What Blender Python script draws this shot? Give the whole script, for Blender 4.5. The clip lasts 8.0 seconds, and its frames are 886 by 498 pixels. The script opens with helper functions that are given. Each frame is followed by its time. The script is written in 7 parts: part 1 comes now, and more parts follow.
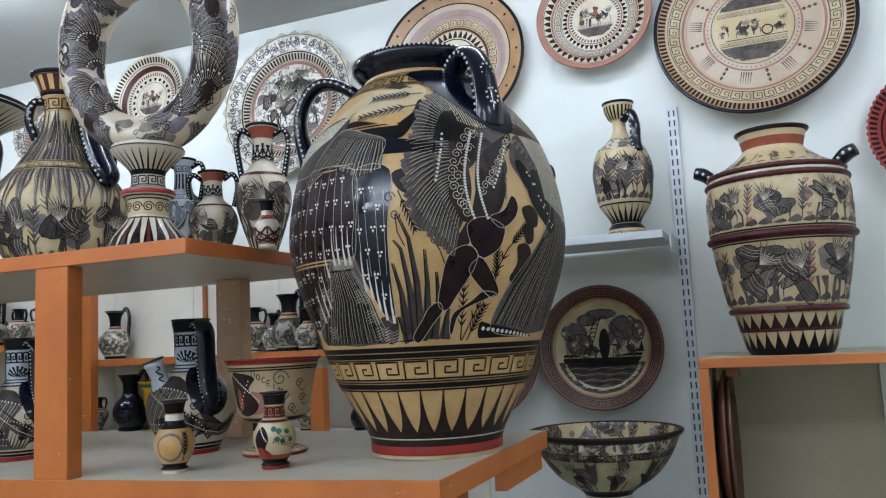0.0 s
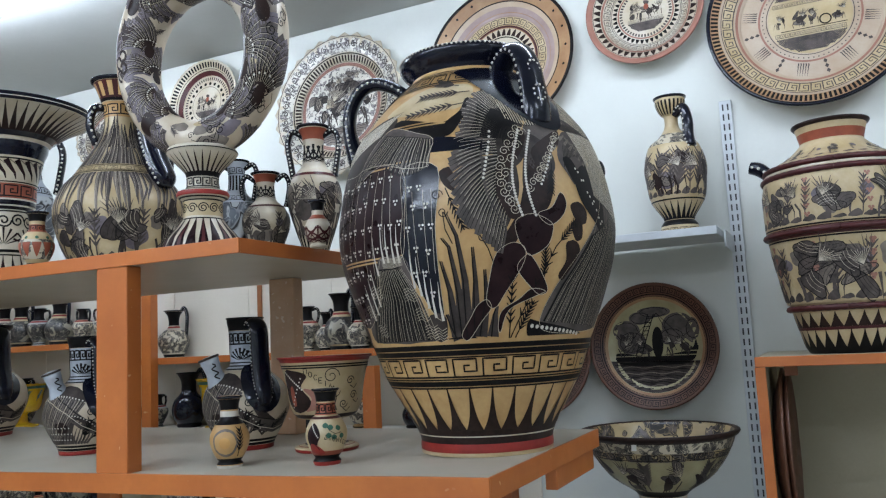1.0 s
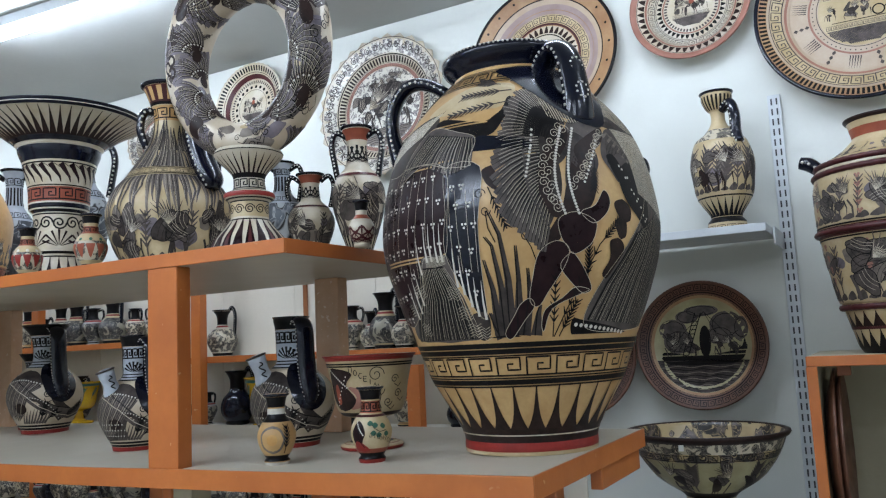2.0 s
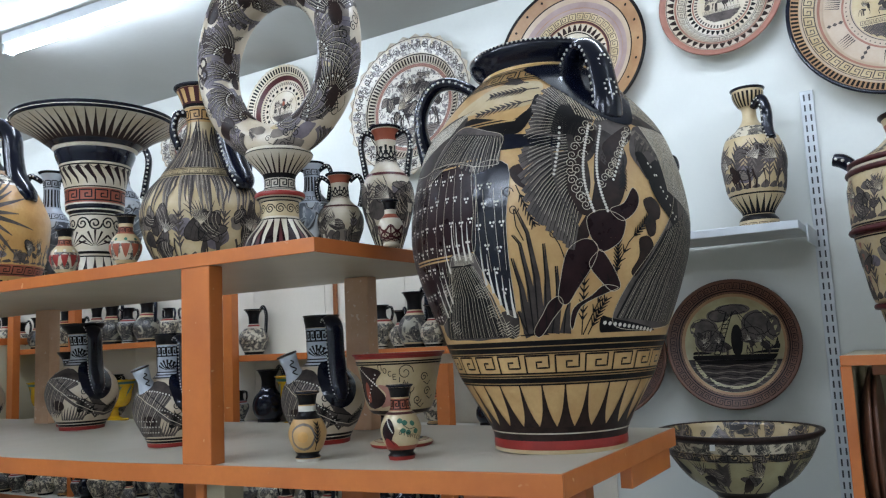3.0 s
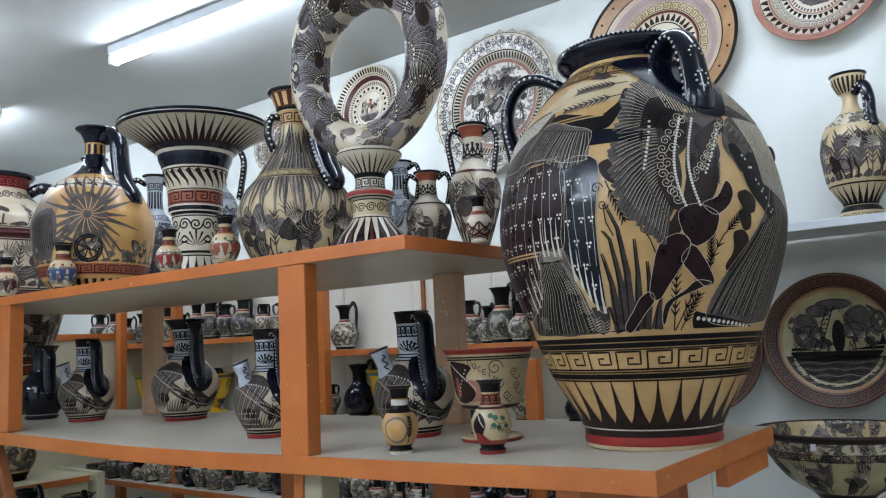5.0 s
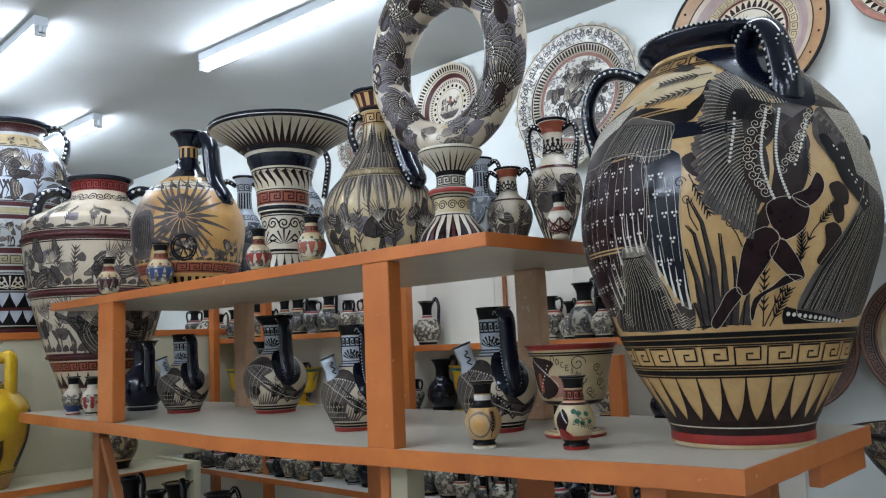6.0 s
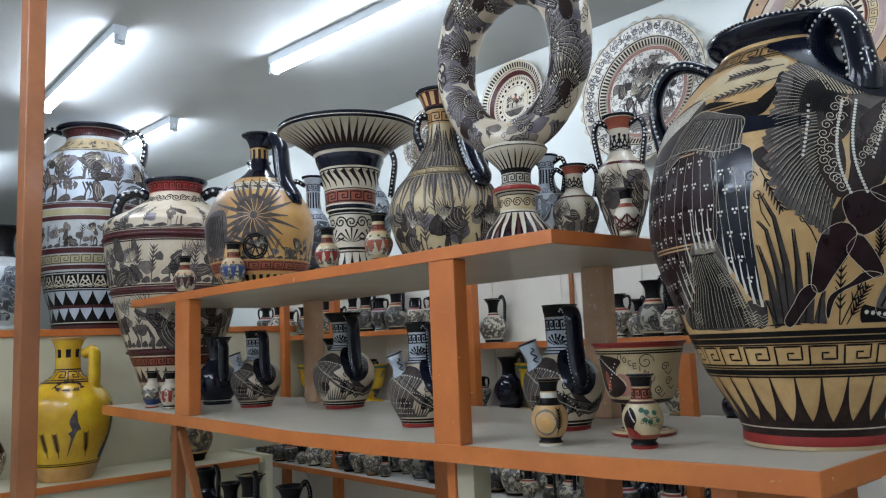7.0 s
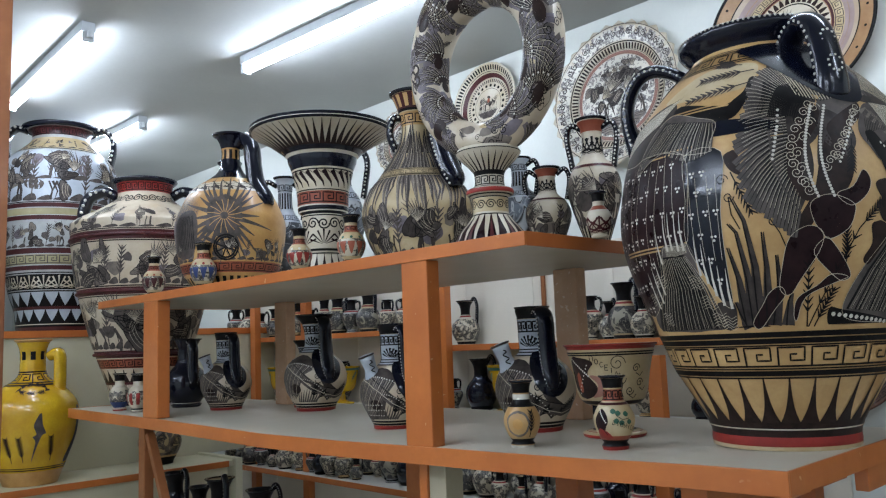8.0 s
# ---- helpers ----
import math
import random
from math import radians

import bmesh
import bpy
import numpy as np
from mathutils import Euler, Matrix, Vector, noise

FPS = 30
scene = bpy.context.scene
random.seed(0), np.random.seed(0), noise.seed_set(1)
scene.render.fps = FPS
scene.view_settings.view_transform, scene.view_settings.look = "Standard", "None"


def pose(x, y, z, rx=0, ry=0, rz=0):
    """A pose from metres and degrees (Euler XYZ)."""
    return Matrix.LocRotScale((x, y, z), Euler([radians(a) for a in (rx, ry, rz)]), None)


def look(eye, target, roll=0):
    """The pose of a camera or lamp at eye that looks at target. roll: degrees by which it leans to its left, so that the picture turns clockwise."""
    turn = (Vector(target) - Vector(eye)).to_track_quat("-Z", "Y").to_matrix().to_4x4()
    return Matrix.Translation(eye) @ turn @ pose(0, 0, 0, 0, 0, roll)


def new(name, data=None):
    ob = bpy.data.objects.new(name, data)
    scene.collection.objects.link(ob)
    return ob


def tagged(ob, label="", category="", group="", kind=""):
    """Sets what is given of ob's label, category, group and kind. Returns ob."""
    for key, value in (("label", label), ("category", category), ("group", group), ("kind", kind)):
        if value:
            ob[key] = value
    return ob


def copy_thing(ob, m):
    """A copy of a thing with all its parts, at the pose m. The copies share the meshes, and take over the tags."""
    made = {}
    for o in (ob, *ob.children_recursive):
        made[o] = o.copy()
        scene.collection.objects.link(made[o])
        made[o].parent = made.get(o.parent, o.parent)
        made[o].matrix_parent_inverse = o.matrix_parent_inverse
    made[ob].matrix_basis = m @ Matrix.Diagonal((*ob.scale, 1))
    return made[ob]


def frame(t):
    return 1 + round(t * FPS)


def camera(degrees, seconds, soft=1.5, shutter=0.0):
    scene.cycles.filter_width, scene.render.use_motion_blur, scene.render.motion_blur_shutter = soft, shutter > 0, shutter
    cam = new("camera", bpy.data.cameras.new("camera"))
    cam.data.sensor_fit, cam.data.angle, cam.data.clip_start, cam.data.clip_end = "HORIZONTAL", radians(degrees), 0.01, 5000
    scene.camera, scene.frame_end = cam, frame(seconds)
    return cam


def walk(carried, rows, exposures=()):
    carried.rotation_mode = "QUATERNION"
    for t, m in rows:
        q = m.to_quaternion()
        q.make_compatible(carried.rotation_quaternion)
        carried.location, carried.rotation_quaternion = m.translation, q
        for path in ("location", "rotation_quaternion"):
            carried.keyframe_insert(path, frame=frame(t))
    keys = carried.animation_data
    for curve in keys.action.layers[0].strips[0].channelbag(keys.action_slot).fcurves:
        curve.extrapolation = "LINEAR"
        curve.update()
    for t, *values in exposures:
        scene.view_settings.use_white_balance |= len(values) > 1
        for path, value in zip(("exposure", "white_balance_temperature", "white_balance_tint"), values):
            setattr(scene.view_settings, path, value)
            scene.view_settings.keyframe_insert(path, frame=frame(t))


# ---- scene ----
cam = camera(58.4, 8.0, 1.2)
PATH = [
    (0, (0.407, -0.958, 0.18), (-0.337, 0.885, 0.407), -2.8),
    (0.5, (0.41, -0.958, 0.177), (-0.398, 0.857, 0.409), -2.8),
    (1, (0.413, -0.957, 0.177), (-0.451, 0.832, 0.409), -2.8),
    (1.5, (0.414, -0.958, 0.177), (-0.501, 0.806, 0.41), -2.8),
    (3, (0.419, -0.963, 0.173), (-0.606, 0.737, 0.412), -2.7),
    (3.5, (0.419, -0.969, 0.174), (-0.625, 0.721, 0.411), -2.7),
    (4, (0.42, -0.971, 0.174), (-0.678, 0.684, 0.411), -2.6),
    (4.5, (0.42, -0.974, 0.174), (-0.72, 0.652, 0.411), -2.6),
    (6, (0.429, -0.989, 0.175), (-0.929, 0.461, 0.409), -2.5),
    (6.5, (0.435, -0.994, 0.175), (-0.992, 0.388, 0.408), -2.4),
    (7, (0.435, -0.993, 0.174), (-1.039, 0.337, 0.409), -2.2),
    (7.5, (0.434, -0.994, 0.172), (-1.025, 0.352, 0.41), -2.2),
    (8, (0.432, -0.993, 0.173), (-0.994, 0.389, 0.411), -2.2),
]
walk(cam, [(t, look(eye, target, roll)) for t, eye, target, roll in PATH], [(0, 0.0), (4.5, 0.0), (6, -0.08), (8, -0.17)])

# ---- light ----
scene.view_settings.exposure = 0.0
world = bpy.data.worlds.new("world")
scene.world = world
world.use_nodes = True
world.node_tree.nodes["Background"].inputs[0].default_value = (0.75, 0.86, 1.0, 1)
world.node_tree.nodes["Background"].inputs[1].default_value = 0.15
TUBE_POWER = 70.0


# ---- materials ----
def material(name, rough=0.5, metal=0.0, coat=0.0, spec=0.5):
    m = bpy.data.materials.new(name)
    m.use_nodes = True
    b = m.node_tree.nodes["Principled BSDF"]
    b.inputs["Roughness"].default_value = rough
    b.inputs["Metallic"].default_value = metal
    b.inputs["Coat Weight"].default_value = coat
    b.inputs["Coat Roughness"].default_value = 0.12
    b.inputs["Specular IOR Level"].default_value = spec
    return m, m.node_tree, b


def node(nt, kind, **values):
    n = nt.nodes.new(kind)
    for key, value in values.items():
        n.inputs[key.replace("_", " ")].default_value = value
    return n


def blend(nt, fac, a, b, mode="MIX"):
    n = nt.nodes.new("ShaderNodeMix")
    n.data_type, n.blend_type = "RGBA", mode
    for sock, v in ((n.inputs[0], fac), (n.inputs[6], a), (n.inputs[7], b)):
        if isinstance(v, bpy.types.NodeSocket):
            nt.links.new(v, sock)
        elif isinstance(v, (int, float)):
            sock.default_value = v
        else:
            sock.default_value = (*v, 1)
    return n.outputs[2]


def ramp(nt, source, stops, smooth=True):
    n = nt.nodes.new("ShaderNodeValToRGB")
    n.color_ramp.interpolation = "LINEAR" if smooth else "CONSTANT"
    while len(n.color_ramp.elements) < len(stops):
        n.color_ramp.elements.new(0.5)
    for e, (p, c) in zip(n.color_ramp.elements, stops):
        e.position = p
        e.color = (c, c, c, 1) if isinstance(c, (int, float)) else (*c, 1)
    nt.links.new(source, n.inputs[0])
    return n.outputs[0]


def coords(nt, shift=True):
    tc = nt.nodes.new("ShaderNodeTexCoord")
    if not shift:
        return tc.outputs["Object"]
    info = nt.nodes.new("ShaderNodeObjectInfo")
    mul = nt.nodes.new("ShaderNodeMath")
    mul.operation = "MULTIPLY"
    mul.inputs[1].default_value = 17.0
    nt.links.new(info.outputs["Random"], mul.inputs[0])
    add = nt.nodes.new("ShaderNodeVectorMath")
    nt.links.new(tc.outputs["Object"], add.inputs[0])
    nt.links.new(mul.outputs[0], add.inputs[1])
    return add.outputs[0]


def noise_of(nt, vec, scale, detail=4.0, rough=0.55, distort=0.0):
    n = node(nt, "ShaderNodeTexNoise", Scale=scale, Detail=detail, Roughness=rough, Distortion=distort)
    nt.links.new(vec, n.inputs["Vector"])
    return n.outputs["Fac"]


def bump(nt, b, height, strength, distance=0.002):
    n = node(nt, "ShaderNodeBump", Strength=strength, Distance=distance)
    nt.links.new(height, n.inputs["Height"])
    nt.links.new(n.outputs[0], b.inputs["Normal"])


def paint(name, colour, dark, scale=18.0, rough=0.4, coat=0.0, bumps=0.08, fine=160.0, contrast=0.6, metal=0.0, spec=0.5, grain=0.35):
    """A surface whose colour drifts between two tones, with grain and faint relief."""
    m, nt, b = material(name, rough, metal, coat, spec)
    vec = coords(nt)
    big = noise_of(nt, vec, scale, 5)
    small = noise_of(nt, vec, fine, 3)
    fac = ramp(nt, big, [(0.5 - 0.25 * contrast, 0.0), (0.5 + 0.35 * contrast, 1.0)])
    c = blend(nt, fac, colour, dark)
    c = blend(nt, ramp(nt, small, [(0.35, 0.0), (0.75, grain)]), c, dark)
    nt.links.new(c, b.inputs["Base Color"])
    r = ramp(nt, big, [(0.3, max(rough - 0.08, 0.03)), (0.75, min(rough + 0.12, 1.0))])
    nt.links.new(r, b.inputs["Roughness"])
    bump(nt, b, small, bumps, 0.001)
    return m


def figured(name, ground, ink, wash, scale=26.0, level=0.5, rough=0.38):
    """Glazed clay covered with dark brushed motifs: washes, outlines and fine incised lines."""
    m, nt, b = material(name, rough, 0.0, 0.15)
    vec = coords(nt)
    g = noise_of(nt, vec, 9.0, 4)
    base = blend(nt, ramp(nt, g, [(0.35, 0.0), (0.7, 1.0)]), ground, tuple(v * 0.72 for v in ground))
    form = noise_of(nt, vec, scale, 2.2, 0.45, 1.1)
    shade = noise_of(nt, vec, scale * 2.2, 3, 0.5, 0.6)
    tone = blend(nt, ramp(nt, shade, [(0.42, 0.0), (0.62, 1.0)]), ink, wash)
    c = blend(nt, ramp(nt, form, [(level, 0.0), (level + 0.025, 1.0)]), base, tone)
    line = ramp(nt, form, [(level - 0.022, 0.0), (level - 0.012, 1.0), (level, 1.0), (level + 0.01, 0.0)])
    c = blend(nt, line, c, (0.012, 0.011, 0.012))
    vein = noise_of(nt, vec, scale * 1.25, 1.5, 0.4, 2.2)
    cut = ramp(nt, vein, [(0.478, 0.0), (0.49, 0.8), (0.5, 0.8), (0.512, 0.0)])
    inside = ramp(nt, form, [(level + 0.03, 0.0), (level + 0.04, 1.0)])
    both = blend(nt, 1.0, cut, inside, "MULTIPLY")
    c = blend(nt, both, c, tuple(min(v * 1.1, 0.8) for v in ground))
    nt.links.new(c, b.inputs["Base Color"])
    bump(nt, b, form, 0.05, 0.001)
    return m


CREAM = (0.56, 0.45, 0.28)
PALE = (0.63, 0.575, 0.48)
clay_ochre = paint("ochre_clay", (0.60, 0.385, 0.165), (0.43, 0.24, 0.085), 14, 0.36, 0.15)
clay_cream = paint("cream_clay", CREAM, (0.43, 0.31, 0.15), 16, 0.4, 0.1)
clay_pale = paint("pale_clay", PALE, (0.50, 0.41, 0.27), 16, 0.42, 0.1)
clay_ring = paint("warm_pale_clay", (0.60, 0.52, 0.40), (0.48, 0.38, 0.26), 16, 0.38, 0.15)
clay_olive = paint("olive_clay", (0.40, 0.36, 0.20), (0.28, 0.24, 0.12), 16, 0.38, 0.1)
clay_grey = paint("grey_clay", (0.50, 0.51, 0.50), (0.33, 0.33, 0.32), 16, 0.4, 0.1)
clay_gold = paint("golden_clay", (0.62, 0.36, 0.12), (0.42, 0.2, 0.05), 12, 0.36, 0.15)
clay_yellow = paint("yellow_glaze", (0.72, 0.46, 0.02), (0.48, 0.24, 0.01), 7, 0.2, 0.4)
clay_blue = paint("pale_blue_clay", (0.52, 0.56, 0.61), (0.36, 0.40, 0.46), 16, 0.4, 0.1)
glaze_black = paint("black_glaze", (0.003, 0.0045, 0.013), (0.005, 0.006, 0.014), 20, 0.15, 0.0, 0.03, spec=0.45)
ink_black = paint("black_slip", (0.005, 0.0045, 0.005), (0.011, 0.009, 0.009), 40, 0.36, 0.0, 0.04, spec=0.14)
ink_grey = paint("grey_wash", (0.044, 0.037, 0.035), (0.125, 0.102, 0.092), 45, 0.42, 0.0, 0.06, spec=0.15)
ink_feather = paint("dark_grey_wash", (0.027, 0.0225, 0.0215), (0.078, 0.062, 0.055), 45, 0.45, 0.0, 0.06, spec=0.11)
ink_mid = paint("mid_grey_wash", (0.062, 0.053, 0.050), (0.135, 0.112, 0.10), 45, 0.45, 0.0, 0.06, spec=0.12)
ink_soft = paint("pale_grey_wash", (0.12, 0.10, 0.088), (0.24, 0.20, 0.165), 38, 0.45, 0.0, 0.06, spec=0.15)
ink_violet = paint("violet_grey_wash", (0.10, 0.085, 0.10), (0.21, 0.175, 0.19), 30, 0.45, 0.0, 0.06, spec=0.3)
ink_brown = paint("brown_slip", (0.016, 0.010, 0.009), (0.034, 0.019, 0.016), 40, 0.36, 0.0, spec=0.14)
ink_plum = paint("plum_slip", (0.011, 0.0055, 0.007), (0.028, 0.013, 0.014), 30, 0.3, 0.0, spec=0.11)
red_slip = paint("red_slip", (0.30, 0.024, 0.017), (0.2, 0.017, 0.013), 25, 0.38, 0.0, spec=0.4)
rust_slip = paint("rust_slip", (0.33, 0.085, 0.042), (0.22, 0.05, 0.027), 25, 0.42, 0.0, spec=0.35)
terra_slip = paint("faded_terracotta", (0.36, 0.165, 0.12), (0.27, 0.115, 0.08), 25, 0.5)
brown_clay = paint("brown_clay", (0.135, 0.05, 0.025), (0.07, 0.028, 0.015), 22, 0.42)
maroon_slip = paint("maroon_slip", (0.075, 0.011, 0.012), (0.045, 0.008, 0.009), 25, 0.4, 0.0, spec=0.35)
white_slip = paint("white_slip", (0.68, 0.65, 0.58), (0.55, 0.5, 0.42), 60, 0.5)
green_slip = paint("green_slip", (0.03, 0.13, 0.08), (0.02, 0.08, 0.05), 40, 0.4)
blue_slip = paint("blue_slip", (0.02, 0.045, 0.16), (0.015, 0.03, 0.1), 40, 0.4)
fig_ochre = figured("ochre_painted_clay", (0.53, 0.40, 0.21), (0.022, 0.018, 0.017), (0.15, 0.12, 0.105), 19, 0.465)
fig_ring = figured("ring_painted_clay", (0.60, 0.50, 0.36), (0.03, 0.025, 0.032), (0.2, 0.16, 0.15), 17, 0.49)
fig_cream = figured("cream_painted_clay", (0.55, 0.46, 0.30), (0.025, 0.022, 0.02), (0.17, 0.14, 0.12), 26, 0.5)
fig_pale = figured("pale_painted_clay", (0.61, 0.54, 0.42), (0.035, 0.03, 0.034), (0.2, 0.165, 0.16), 19, 0.52)
fig_small = figured("small_painted_clay", (0.58, 0.51, 0.38), (0.02, 0.018, 0.018), (0.15, 0.13, 0.11), 50, 0.48)
fig_grey = figured("grey_painted_clay", (0.50, 0.53, 0.55), (0.03, 0.035, 0.045), (0.13, 0.15, 0.18), 9, 0.43)
fig_dark = figured("dark_painted_clay", (0.33, 0.30, 0.23), (0.012, 0.011, 0.012), (0.055, 0.048, 0.045), 28, 0.43)
fig_gold = figured("golden_painted_clay", (0.62, 0.37, 0.13), (0.06, 0.045, 0.036), (0.2, 0.13, 0.08), 16, 0.56)
fig_plate = figured("plate_painting", (0.56, 0.47, 0.32), (0.04, 0.034, 0.04), (0.17, 0.15, 0.16), 32, 0.5)
fig_lace = figured("lace_painting", (0.68, 0.64, 0.55), (0.06, 0.05, 0.055), (0.3, 0.26, 0.24), 62, 0.52)
def worn(m, chip, share, scale=55.0):
    """Pale chips and knocks in a painted surface."""
    nt = m.node_tree
    b = nt.nodes["Principled BSDF"]
    old = b.inputs["Base Color"].links[0].from_socket
    vec = coords(nt)
    spot = noise_of(nt, vec, scale, 2, 0.4, 0.3)
    zone = noise_of(nt, vec, 7.0, 2)
    both = blend(nt, 1.0, ramp(nt, spot, [(share, 0.0), (share + 0.03, 1.0)]), ramp(nt, zone, [(0.45, 0.0), (0.6, 1.0)]), "MULTIPLY")
    nt.links.new(blend(nt, both, old, chip), b.inputs["Base Color"])


wood_orange = paint("orange_painted_wood", (0.57, 0.172, 0.038), (0.44, 0.118, 0.025), 6, 0.36, 0.2, 0.15, 70)
wood_brown = paint("brown_painted_wood", (0.32, 0.115, 0.038), (0.22, 0.07, 0.022), 6, 0.42, 0.1, 0.15, 70)
# Rear posts' orange made paler: the light on their fronts is in the colour.
wood_orange_lit = paint("sun_bleached_orange_wood", (0.70, 0.47, 0.31), (0.55, 0.3, 0.16), 5, 0.4, 0.15, 0.2, 60)
worn(wood_orange, (0.66, 0.36, 0.19), 0.735, 70.0)
worn(wood_orange_lit, (0.78, 0.62, 0.48), 0.68, 90.0)
board_grey = paint("grey_laminate_board", (0.53, 0.485, 0.40), (0.47, 0.43, 0.345), 3, 0.36, 0.0, 0.0, 240, contrast=1.6, grain=0.04)
board_cream = paint("cream_board", (0.62, 0.58, 0.42), (0.54, 0.50, 0.35), 4, 0.45, 0.0, 0.06)
board_panel = paint("cream_wall_panel", (0.76, 0.70, 0.60), (0.68, 0.62, 0.52), 3, 0.4, 0.0, 0.06)
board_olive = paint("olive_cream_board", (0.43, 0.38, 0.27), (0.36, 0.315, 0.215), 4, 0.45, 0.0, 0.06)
board_white = paint("white_board", (0.70, 0.68, 0.62), (0.60, 0.58, 0.52), 4, 0.45, 0.0, 0.06)
plaster = paint("white_plaster", (0.705, 0.72, 0.675), (0.645, 0.66, 0.615), 2.5, 0.7, 0.0, 0.25, 90)
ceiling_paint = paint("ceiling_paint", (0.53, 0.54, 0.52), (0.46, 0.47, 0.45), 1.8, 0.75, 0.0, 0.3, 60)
metal_white = paint("white_enamelled_steel", (0.62, 0.65, 0.67), (0.55, 0.58, 0.6), 20, 0.35, 0.1, 0.02)
dark_hole = paint("dark_slot", (0.05, 0.055, 0.06), (0.04, 0.04, 0.045), 20, 0.7)
floor_tile = paint("floor_tile", (0.48, 0.45, 0.40), (0.40, 0.37, 0.33), 3, 0.35)
paper = paint("paper", (0.72, 0.72, 0.70), (0.64, 0.64, 0.62), 30, 0.7)

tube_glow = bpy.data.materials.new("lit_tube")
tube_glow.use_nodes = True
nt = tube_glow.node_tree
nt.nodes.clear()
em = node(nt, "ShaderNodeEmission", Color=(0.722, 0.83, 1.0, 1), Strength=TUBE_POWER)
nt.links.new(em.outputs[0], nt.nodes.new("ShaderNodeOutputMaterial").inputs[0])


# ---- mesh tools ----
def part(name, bm, mat, parent=None, label="", smooth=False):
    me = bpy.data.meshes.new(name)
    bm.to_mesh(me)
    bm.free()
    me.materials.append(mat)
    if smooth:
        me.shade_smooth()
    ob = new(name, me)
    if parent is not None:
        ob.parent = parent
    if label:
        ob["label"] = label
    return ob


def raw(name, verts, faces, mat, parent=None, label="", smooth=True):
    me = bpy.data.meshes.new(name)
    me.from_pydata(verts, [], faces)
    me.validate()
    me.materials.append(mat)
    if smooth:
        me.shade_smooth()
    ob = new(name, me)
    if parent is not None:
        ob.parent = parent
    if label:
        ob["label"] = label
    return ob


def thing(name, m, label, category, group="", kind=""):
    ob = new(name)
    ob.empty_display_size = 0.05
    ob.matrix_basis = m
    return tagged(ob, label, category, group, kind)


def block(x0, x1, y0, y1, z0, z1, bevel=0.0, bm=None):
    bm = bm or bmesh.new()
    made = bmesh.ops.create_cube(bm, size=1.0, matrix=Matrix.Translation(((x0 + x1) / 2, (y0 + y1) / 2, (z0 + z1) / 2)) @ Matrix.Diagonal((x1 - x0, y1 - y0, z1 - z0, 1)))
    if bevel:
        edges = list({e for v in made["verts"] for e in v.link_edges})
        bmesh.ops.bevel(bm, geom=edges, offset=bevel, segments=2, affect="EDGES", profile=0.6)
    return bm


def spline(points, n=8):
    """A smooth curve through the points."""
    p = [Vector(q) for q in points]
    p = [p[0] * 2 - p[1], *p, p[-1] * 2 - p[-2]]
    out = []
    for i in range(1, len(p) - 2):
        for k in range(n):
            t = k / n
            out.append(0.5 * (2 * p[i] + (p[i + 1] - p[i - 1]) * t + (2 * p[i - 1] - 5 * p[i] + 4 * p[i + 1] - p[i + 2]) * t * t + (3 * p[i] - p[i - 1] - 3 * p[i + 1] + p[i + 2]) * t ** 3))
    return out + [p[-2]]


def rounded(poly):
    """A closed outline with its corners eased."""
    q = [(s, v, 0) for s, v in poly]
    return [(p[0], p[1]) for p in spline(q[-2:] + q + q[:2], 4)[8:8 + 4 * len(poly)]]


def lathe(profile, segs=64):
    verts, faces = [], []
    n = len(profile)
    for k in range(segs):
        a = 2 * math.pi * k / segs
        verts += [(r * math.cos(a), r * math.sin(a), z) for r, z in profile]
    for k in range(segs):
        j = (k + 1) % segs
        faces += [(k * n + i, j * n + i, j * n + i + 1, k * n + i + 1) for i in range(n - 1)]
    return verts, faces


def hose(points, radii, sides=10, flat=1.0, side_axis=(0, 1, 0)):
    """A tube along the points; flat squeezes it across side_axis."""
    verts, faces = [], []
    ax = Vector(side_axis)
    n = len(points)
    for i, p in enumerate(points):
        d = (points[min(i + 1, n - 1)] - points[max(i - 1, 0)]).normalized()
        s = (ax - d * ax.dot(d)).normalized()
        u = d.cross(s)
        r = radii[i]
        for k in range(sides):
            a = 2 * math.pi * k / sides
            verts.append(p + s * (math.cos(a) * r * flat) + u * (math.sin(a) * r))
    for i in range(n - 1):
        for k in range(sides):
            j = (k + 1) % sides
            faces.append((i * sides + k, i * sides + j, (i + 1) * sides + j, (i + 1) * sides + k))
    faces += [tuple(range(sides))[::-1], tuple((n - 1) * sides + k for k in range(sides))]
    return verts, faces


ROUND_O = tuple((0.5 + 0.5 * math.cos(0.7 * i), 0.5 + 0.5 * math.sin(0.7 * i)) for i in range(10))
LETTERS = {
    "Π": (((0, 0), (0, 1), (1, 1), (1, 0)),), "Ο": (ROUND_O,), "Ε": (((1, 0), (0, 0), (0, 1), (1, 1)), ((0, 0.5), (0.8, 0.5))), "Ι": (((0.5, 0), (0.5, 1)),),
    "Δ": (((0, 0), (0.5, 1), (1, 0), (0, 0)),), "Ν": (((0, 0), (0, 1), (1, 0), (1, 1)),), "Υ": (((0, 1), (0.5, 0.5), (1, 1)), ((0.5, 0.5), (0.5, 0))),
    "C": (((1, 0.9), (0.4, 1), (0, 0.5), (0.4, 0), (1, 0.1)),), "Α": (((0, 0), (0.5, 1), (1, 0)), ((0.2, 0.4), (0.8, 0.4))), "Ρ": (((0, 0), (0, 1), (0.8, 0.95), (0.8, 0.55), (0, 0.5)),),
    "Η": (((0, 0), (0, 1)), ((1, 0), (1, 1)), ((0, 0.5), (1, 0.5))), "Λ": (((0, 0), (0.5, 1), (1, 0)),)}


